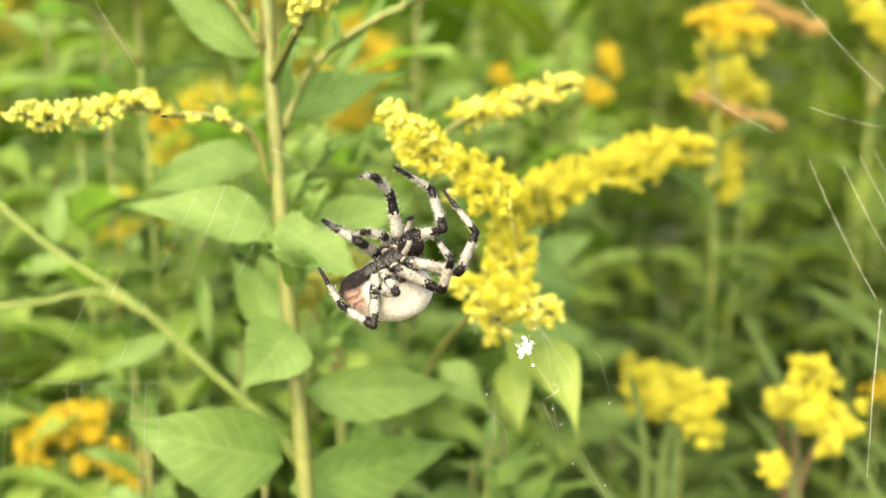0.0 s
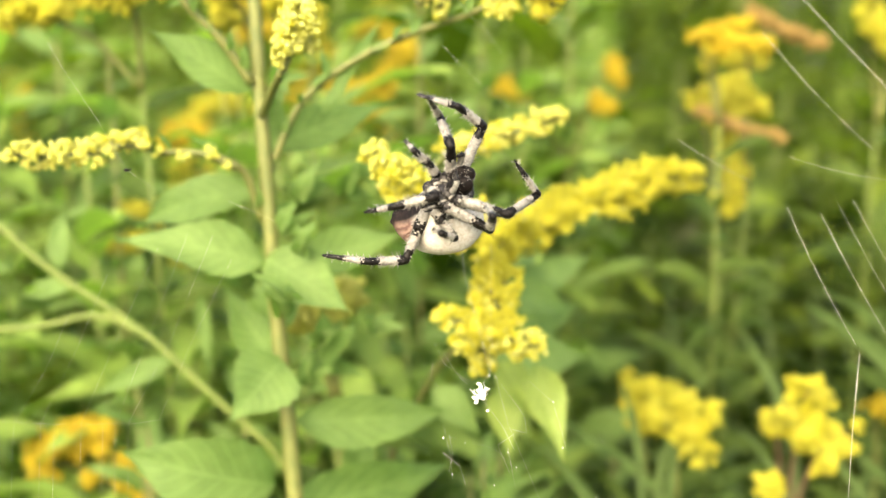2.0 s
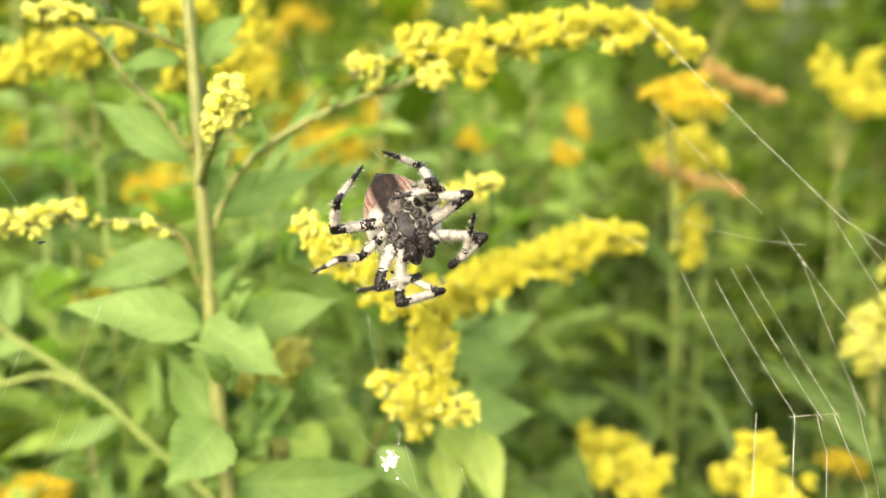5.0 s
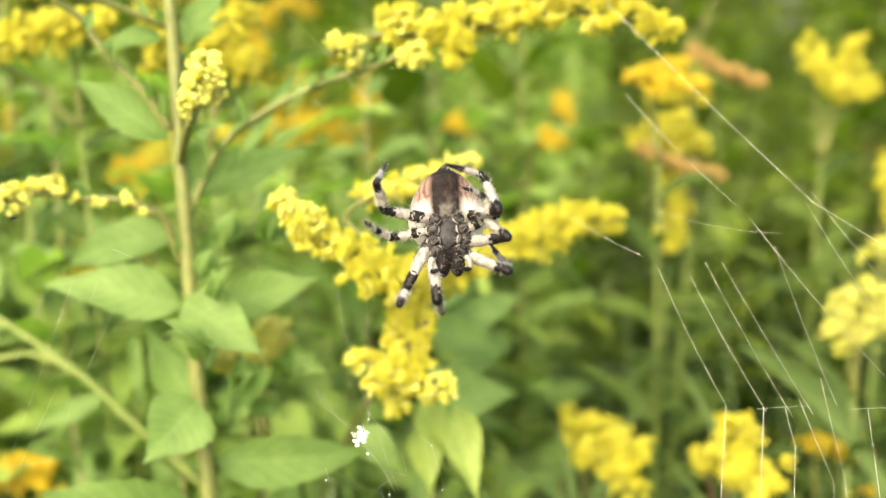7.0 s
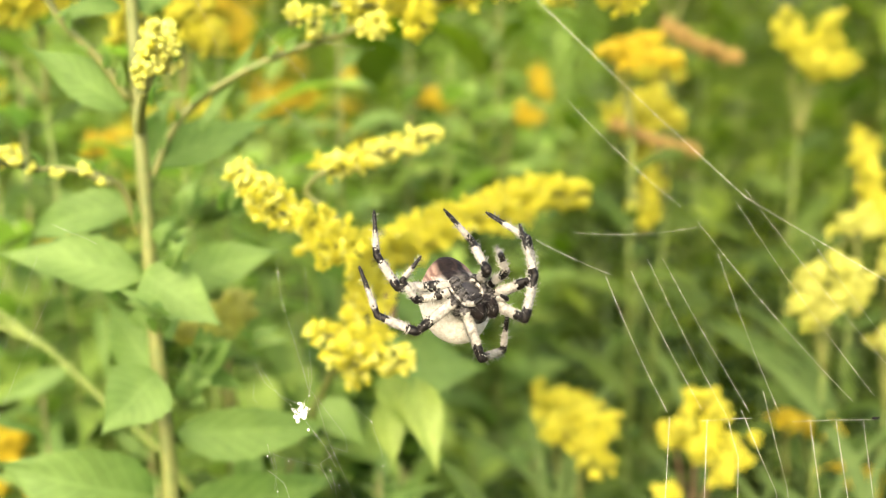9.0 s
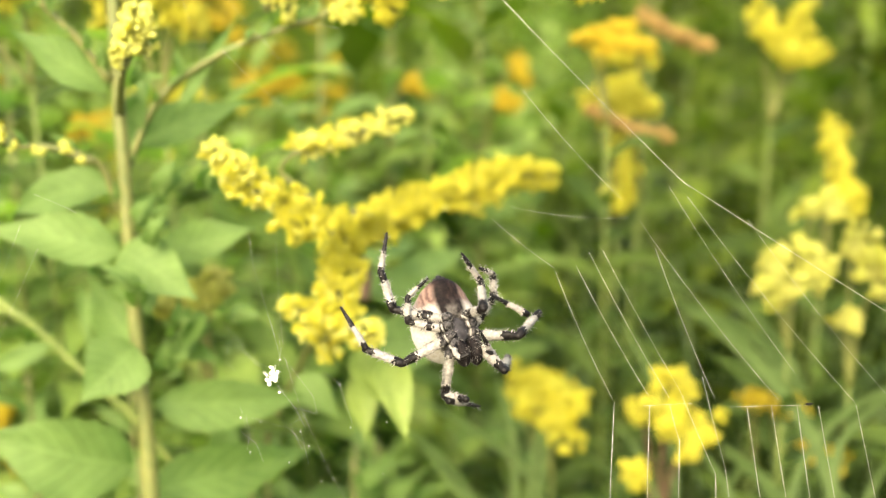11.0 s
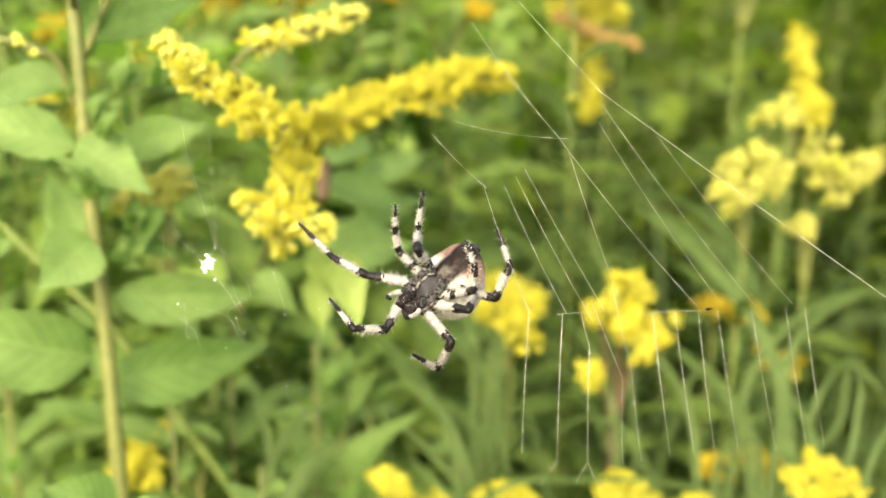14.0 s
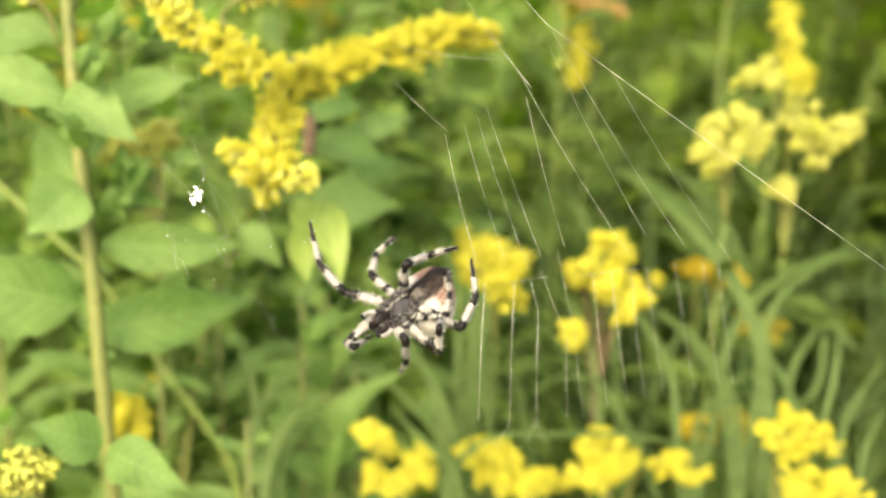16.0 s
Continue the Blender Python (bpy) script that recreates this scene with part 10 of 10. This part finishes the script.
    walk(hub_web, [
        (0, pose(0.01469, 0.1824, 1.0434, 0, -0, 0)),
        (0.5, pose(0.01411, 0.18243, 1.0436, 0, -0, 0)),
        (1, pose(0.01488, 0.18241, 1.043, 0, -0, 0)),
        (1.5, pose(0.01364, 0.1825, 1.0428, 0, -0, 0)),
        (2, pose(0.01251, 0.18251, 1.0442, 0, -0, 0)),
        (2.5, pose(0.0125, 0.18243, 1.0459, 0, -0, 0)),
        (3, pose(0.01292, 0.18238, 1.0462, 0, -0, 0)),
        (3.5, pose(0.01274, 0.18241, 1.0459, 0, -0, 0)),
        (4, pose(0.01285, 0.18235, 1.0469, 0, -0, 0)),
        (6.5, pose(0.01274, 0.18244, 1.0453, 0, -0, 0)),
        (7, pose(0.01264, 0.18243, 1.0457, 0, -0, 0)),
        (7.5, pose(0.01234, 0.18251, 1.0445, 0, -0, 0)),
        (8, pose(0.0127, 0.18247, 1.0447, 0, -0, 0)),
        (8.5, pose(0.0135, 0.18242, 1.0446, 0, -0, 0)),
        (9, pose(0.01177, 0.18256, 1.0442, 0, -0, 0)),
        (11.5, pose(0.013, 0.18245, 1.0447, 0, -0, 0)),
        (12, pose(0.01235, 0.1825, 1.0447, 0, -0, 0)),
        (12.5, pose(0.01267, 0.18249, 1.0443, 0, -0, 0)),
        (13, pose(0.01226, 0.18251, 1.0446, 0, -0, 0)),
        (13.5, pose(0.01238, 0.18251, 1.0444, 0, -0, 0)),
        (14, pose(0.01193, 0.18257, 1.0439, 0, -0, 0)),
        (14.5, pose(0.01312, 0.18249, 1.0439, 0, -0, 0)),
        (15, pose(0.01273, 0.18247, 1.0447, 0, -0, 0)),
        (15.5, pose(0.01415, 0.18236, 1.045, 0, -0, 0)),
        (16, pose(0.01383, 0.18242, 1.0443, 0, -0, 0)),
    ])
    walk(bridge_thread, [
        (0, pose(0.09035, 0.17800, 1.08694, 0, -52.4, 0.0)),
        (2, pose(0.09339, 0.17800, 1.08878, 0, -52.4, 0.0)),
        (4, pose(0.09275, 0.17800, 1.09275, 0, -52.4, 0.0)),
        (7.5, pose(0.09345, 0.17800, 1.09063, 0, -54.0, 0.0)),
        (9, pose(0.09202, 0.17800, 1.08689, 0, -54.4, 0.0)),
        (11.5, pose(0.09104, 0.17800, 1.08435, 0, -52.1, 0.0)),
        (12.5, pose(0.09022, 0.17800, 1.08174, 0, -50.9, 0.0)),
        (13.5, pose(0.08952, 0.17800, 1.08119, 0, -49.9, 0.0)),
        (14.5, pose(0.08909, 0.17800, 1.08168, 0, -50.8, 0.0)),
        (16, pose(0.08512, 0.17800, 1.08214, 0, -50.8, 0.0)),
    ])
    walk(frame_thread, [
        (0, pose(0.06483, 0.17800, 1.09686, 0, -45.1, 0.0)),
        (2, pose(0.06787, 0.17800, 1.09870, 0, -45.1, 0.0)),
        (4, pose(0.06723, 0.17800, 1.10267, 0, -45.1, 0.0)),
        (7.5, pose(0.06882, 0.17800, 1.09785, 0, -46.1, 0.0)),
        (9, pose(0.06904, 0.17800, 1.09315, 0, -47.5, 0.0)),
        (11.5, pose(0.06900, 0.17800, 1.08946, 0, -41.4, 0.0)),
        (12.5, pose(0.06955, 0.17800, 1.08499, 0, -38.3, 0.0)),
        (13.5, pose(0.07186, 0.17800, 1.08119, 0, -37.3, 0.0)),
        (14.5, pose(0.07158, 0.17800, 1.08267, 0, -40.6, 0.0)),
        (16, pose(0.07234, 0.17800, 1.07974, 0, -37.9, 0.0)),
    ])
    walk(cross_thread, [
        (0, pose(0.07128, 0.17800, 1.08383, 0, -78.2, 0.0)),
        (2, pose(0.07432, 0.17800, 1.08567, 0, -78.2, 0.0)),
        (4, pose(0.07368, 0.17800, 1.08964, 0, -78.2, 0.0)),
        (7.5, pose(0.07567, 0.17800, 1.08524, 0, -80.6, 0.0)),
        (9, pose(0.07150, 0.17800, 1.08001, 0, -92.8, 0.0)),
        (11.5, pose(0.06873, 0.17800, 1.07724, 0, -83.4, 0.0)),
        (12.5, pose(0.06827, 0.17800, 1.07331, 0, -82.2, 0.0)),
        (13.5, pose(0.06994, 0.17800, 1.07242, 0, -79.1, 0.0)),
        (14.5, pose(0.07125, 0.17800, 1.07409, 0, -85.7, 0.0)),
        (16, pose(0.06548, 0.17800, 1.07535, 0, -84.7, 0.0)),
    ])
    walk(signal_thread, [
        (0, pose(0.04854, 0.17800, 1.08537, 0, -60.6, 0.0)),
        (2, pose(0.05158, 0.17800, 1.08721, 0, -60.6, 0.0)),
        (4, pose(0.05094, 0.17800, 1.09118, 0, -60.6, 0.0)),
        (7.5, pose(0.05807, 0.17800, 1.08191, 0, -61.2, 0.0)),
        (9, pose(0.06074, 0.17800, 1.07515, 0, -65.0, 0.0)),
        (11.5, pose(0.06048, 0.17800, 1.07206, 0, -47.9, 0.0)),
        (12.5, pose(0.05946, 0.17800, 1.06966, 0, -44.3, 0.0)),
        (13.5, pose(0.06147, 0.17800, 1.06581, 0, -44.7, 0.0)),
        (14.5, pose(0.06140, 0.17800, 1.06791, 0, -47.3, 0.0)),
        (16, pose(0.05949, 0.17800, 1.06484, 0, -48.0, 0.0)),
    ])
    walk(mid_thread_first, [
        (0, pose(0.06776, 0.17800, 1.06523, 0, -28.8, 0.0)),
        (2, pose(0.07080, 0.17800, 1.06707, 0, -28.8, 0.0)),
        (4, pose(0.07016, 0.17800, 1.07104, 0, -28.8, 0.0)),
        (7.5, pose(0.07200, 0.17800, 1.06491, 0, -26.7, 0.0)),
        (9, pose(0.07242, 0.17800, 1.05921, 0, -25.2, 0.0)),
        (11.5, pose(0.07235, 0.17800, 1.05396, 0, -24.6, 0.0)),
        (12.5, pose(0.07067, 0.17800, 1.05167, 0, -23.5, 0.0)),
        (13.5, pose(0.07097, 0.17800, 1.04933, 0, -22.2, 0.0)),
        (14.5, pose(0.07106, 0.17800, 1.04973, 0, -19.2, 0.0)),
        (16, pose(0.06792, 0.17800, 1.04609, 0, -15.1, 0.0)),
    ])
    walk(mid_thread_second, [
        (0, pose(0.07430, 0.17800, 1.06389, 0, -31.2, 0.0)),
        (2, pose(0.07734, 0.17800, 1.06573, 0, -31.2, 0.0)),
        (4, pose(0.07670, 0.17800, 1.06970, 0, -31.2, 0.0)),
        (7.5, pose(0.07845, 0.17800, 1.06353, 0, -29.8, 0.0)),
        (9, pose(0.07762, 0.17800, 1.06001, 0, -28.1, 0.0)),
        (11.5, pose(0.07754, 0.17800, 1.05421, 0, -30.1, 0.0)),
        (12.5, pose(0.07631, 0.17800, 1.05036, 0, -29.4, 0.0)),
        (13.5, pose(0.07683, 0.17800, 1.04880, 0, -29.0, 0.0)),
        (14.5, pose(0.07605, 0.17800, 1.05009, 0, -24.2, 0.0)),
        (16, pose(0.07253, 0.17800, 1.04768, 0, -18.3, 0.0)),
    ])
    walk(mid_thread_third, [
        (0, pose(0.07814, 0.17800, 1.06428, 0, -32.1, 0.0)),
        (2, pose(0.08118, 0.17800, 1.06612, 0, -32.1, 0.0)),
        (4, pose(0.08054, 0.17800, 1.07009, 0, -32.1, 0.0)),
        (7.5, pose(0.08199, 0.17800, 1.06431, 0, -29.9, 0.0)),
        (9, pose(0.08128, 0.17800, 1.06042, 0, -27.8, 0.0)),
        (11.5, pose(0.08036, 0.17800, 1.05533, 0, -30.1, 0.0)),
        (12.5, pose(0.07940, 0.17800, 1.05151, 0, -29.6, 0.0)),
        (13.5, pose(0.08018, 0.17800, 1.04967, 0, -30.9, 0.0)),
        (14.5, pose(0.07976, 0.17800, 1.05015, 0, -26.1, 0.0)),
        (16, pose(0.07605, 0.17800, 1.04787, 0, -20.4, 0.0)),
    ])
    walk(mid_thread_fourth, [
        (0, pose(0.08077, 0.17800, 1.06467, 0, -32.2, 0.0)),
        (2, pose(0.08381, 0.17800, 1.06651, 0, -32.2, 0.0)),
        (4, pose(0.08317, 0.17800, 1.07048, 0, -32.2, 0.0)),
        (7.5, pose(0.08515, 0.17800, 1.06472, 0, -32.2, 0.0)),
        (9, pose(0.08454, 0.17800, 1.06095, 0, -30.6, 0.0)),
        (11.5, pose(0.08260, 0.17800, 1.05617, 0, -30.0, 0.0)),
        (12.5, pose(0.08132, 0.17800, 1.05350, 0, -31.1, 0.0)),
        (13.5, pose(0.08238, 0.17800, 1.05134, 0, -32.4, 0.0)),
        (14.5, pose(0.08160, 0.17800, 1.05176, 0, -27.7, 0.0)),
        (16, pose(0.07814, 0.17800, 1.05016, 0, -22.1, 0.0)),
    ])
    walk(joint_thread, [
        (0, pose(0.08753, 0.17800, 1.06553, 0, -24.3, 0.0)),
        (2, pose(0.09057, 0.17800, 1.06737, 0, -24.3, 0.0)),
        (4, pose(0.08993, 0.17800, 1.07134, 0, -24.3, 0.0)),
        (7.5, pose(0.09182, 0.17800, 1.06671, 0, -23.4, 0.0)),
        (9, pose(0.09198, 0.17800, 1.06125, 0, -23.3, 0.0)),
        (11.5, pose(0.09005, 0.17800, 1.05707, 0, -23.5, 0.0)),
        (12.5, pose(0.08721, 0.17800, 1.05682, 0, -22.7, 0.0)),
        (13.5, pose(0.08786, 0.17800, 1.05399, 0, -22.7, 0.0)),
        (14.5, pose(0.08720, 0.17800, 1.05489, 0, -19.6, 0.0)),
        (16, pose(0.08433, 0.17800, 1.05206, 0, -17.0, 0.0)),
    ])
    walk(joint_thread_long, [
        (0, pose(0.09130, 0.17800, 1.06754, 0, -38.7, 0.0)),
        (2, pose(0.09434, 0.17800, 1.06938, 0, -38.7, 0.0)),
        (4, pose(0.09370, 0.17800, 1.07335, 0, -38.7, 0.0)),
        (7.5, pose(0.09558, 0.17800, 1.07037, 0, -42.2, 0.0)),
        (9, pose(0.09639, 0.17800, 1.06535, 0, -41.8, 0.0)),
        (11.5, pose(0.09452, 0.17800, 1.05903, 0, -38.8, 0.0)),
        (12.5, pose(0.09267, 0.17800, 1.05740, 0, -41.4, 0.0)),
        (13.5, pose(0.09455, 0.17800, 1.05458, 0, -42.4, 0.0)),
        (14.5, pose(0.09360, 0.17800, 1.05578, 0, -38.6, 0.0)),
        (16, pose(0.09001, 0.17800, 1.05397, 0, -33.5, 0.0)),
    ])
    walk(side_thread, [
        (0, pose(0.09915, 0.17800, 1.06796, 0, -35.2, 0.0)),
        (2, pose(0.10219, 0.17800, 1.06980, 0, -35.2, 0.0)),
        (4, pose(0.10155, 0.17800, 1.07377, 0, -35.2, 0.0)),
        (7.5, pose(0.10296, 0.17800, 1.07156, 0, -36.0, 0.0)),
        (9, pose(0.10155, 0.17800, 1.06749, 0, -37.2, 0.0)),
        (11.5, pose(0.09892, 0.17800, 1.06444, 0, -35.6, 0.0)),
        (12.5, pose(0.09879, 0.17800, 1.05973, 0, -36.4, 0.0)),
        (13.5, pose(0.10031, 0.17800, 1.05710, 0, -37.5, 0.0)),
        (14.5, pose(0.09940, 0.17800, 1.05715, 0, -34.3, 0.0)),
        (16, pose(0.09417, 0.17800, 1.05878, 0, -30.0, 0.0)),
    ])
    walk(side_thread_next, [
        (0, pose(0.10414, 0.17800, 1.06844, 0, -40.2, 0.0)),
        (2, pose(0.10718, 0.17800, 1.07028, 0, -40.2, 0.0)),
        (4, pose(0.10654, 0.17800, 1.07425, 0, -40.2, 0.0)),
        (7.5, pose(0.10833, 0.17800, 1.07208, 0, -42.3, 0.0)),
        (9, pose(0.10672, 0.17800, 1.06764, 0, -41.1, 0.0)),
        (11.5, pose(0.10663, 0.17800, 1.06122, 0, -40.7, 0.0)),
        (12.5, pose(0.10372, 0.17800, 1.06004, 0, -41.5, 0.0)),
        (13.5, pose(0.10414, 0.17800, 1.05856, 0, -40.7, 0.0)),
        (14.5, pose(0.10359, 0.17800, 1.05815, 0, -38.6, 0.0)),
        (16, pose(0.09855, 0.17800, 1.05896, 0, -34.6, 0.0)),
    ])
    walk(side_thread_outer, [
        (0, pose(0.11508, 0.17800, 1.05985, 0, -38.2, 0.0)),
        (2, pose(0.11812, 0.17800, 1.06169, 0, -38.2, 0.0)),
        (4, pose(0.11748, 0.17800, 1.06566, 0, -38.2, 0.0)),
        (7.5, pose(0.11975, 0.17800, 1.06174, 0, -39.2, 0.0)),
        (9, pose(0.11621, 0.17800, 1.06089, 0, -40.1, 0.0)),
        (11.5, pose(0.11581, 0.17800, 1.05905, 0, -40.7, 0.0)),
        (12.5, pose(0.11305, 0.17800, 1.05689, 0, -41.8, 0.0)),
        (13.5, pose(0.11185, 0.17800, 1.05708, 0, -41.7, 0.0)),
        (14.5, pose(0.11174, 0.17800, 1.05707, 0, -40.2, 0.0)),
        (16, pose(0.10909, 0.17800, 1.05402, 0, -35.7, 0.0)),
    ])
    walk(web_curtain, [
        (0, pose(0.07520, 0.17800, 1.05171, 0, 0.0, 0.0)),
        (2, pose(0.07824, 0.17800, 1.05355, 0, 0.0, 0.0)),
        (4, pose(0.07760, 0.17800, 1.05752, 0, 0.0, 0.0)),
        (7.5, pose(0.07850, 0.17800, 1.05200, 0, 0.0, 0.0)),
        (9, pose(0.07876, 0.17800, 1.04577, 0, 0.0, 0.0)),
        (11.5, pose(0.07811, 0.17800, 1.04137, 0, 0.0, 0.0)),
        (12.5, pose(0.07577, 0.17800, 1.03995, 0, 0.0, 0.0)),
        (13.5, pose(0.07574, 0.17800, 1.03763, 0, 0.8, 0.0)),
        (14.5, pose(0.07583, 0.17800, 1.03607, 0, 0.8, 18.0)),
        (16, pose(0.07314, 0.17800, 1.02895, 0, 0.8, 23.0)),
    ])


motions()
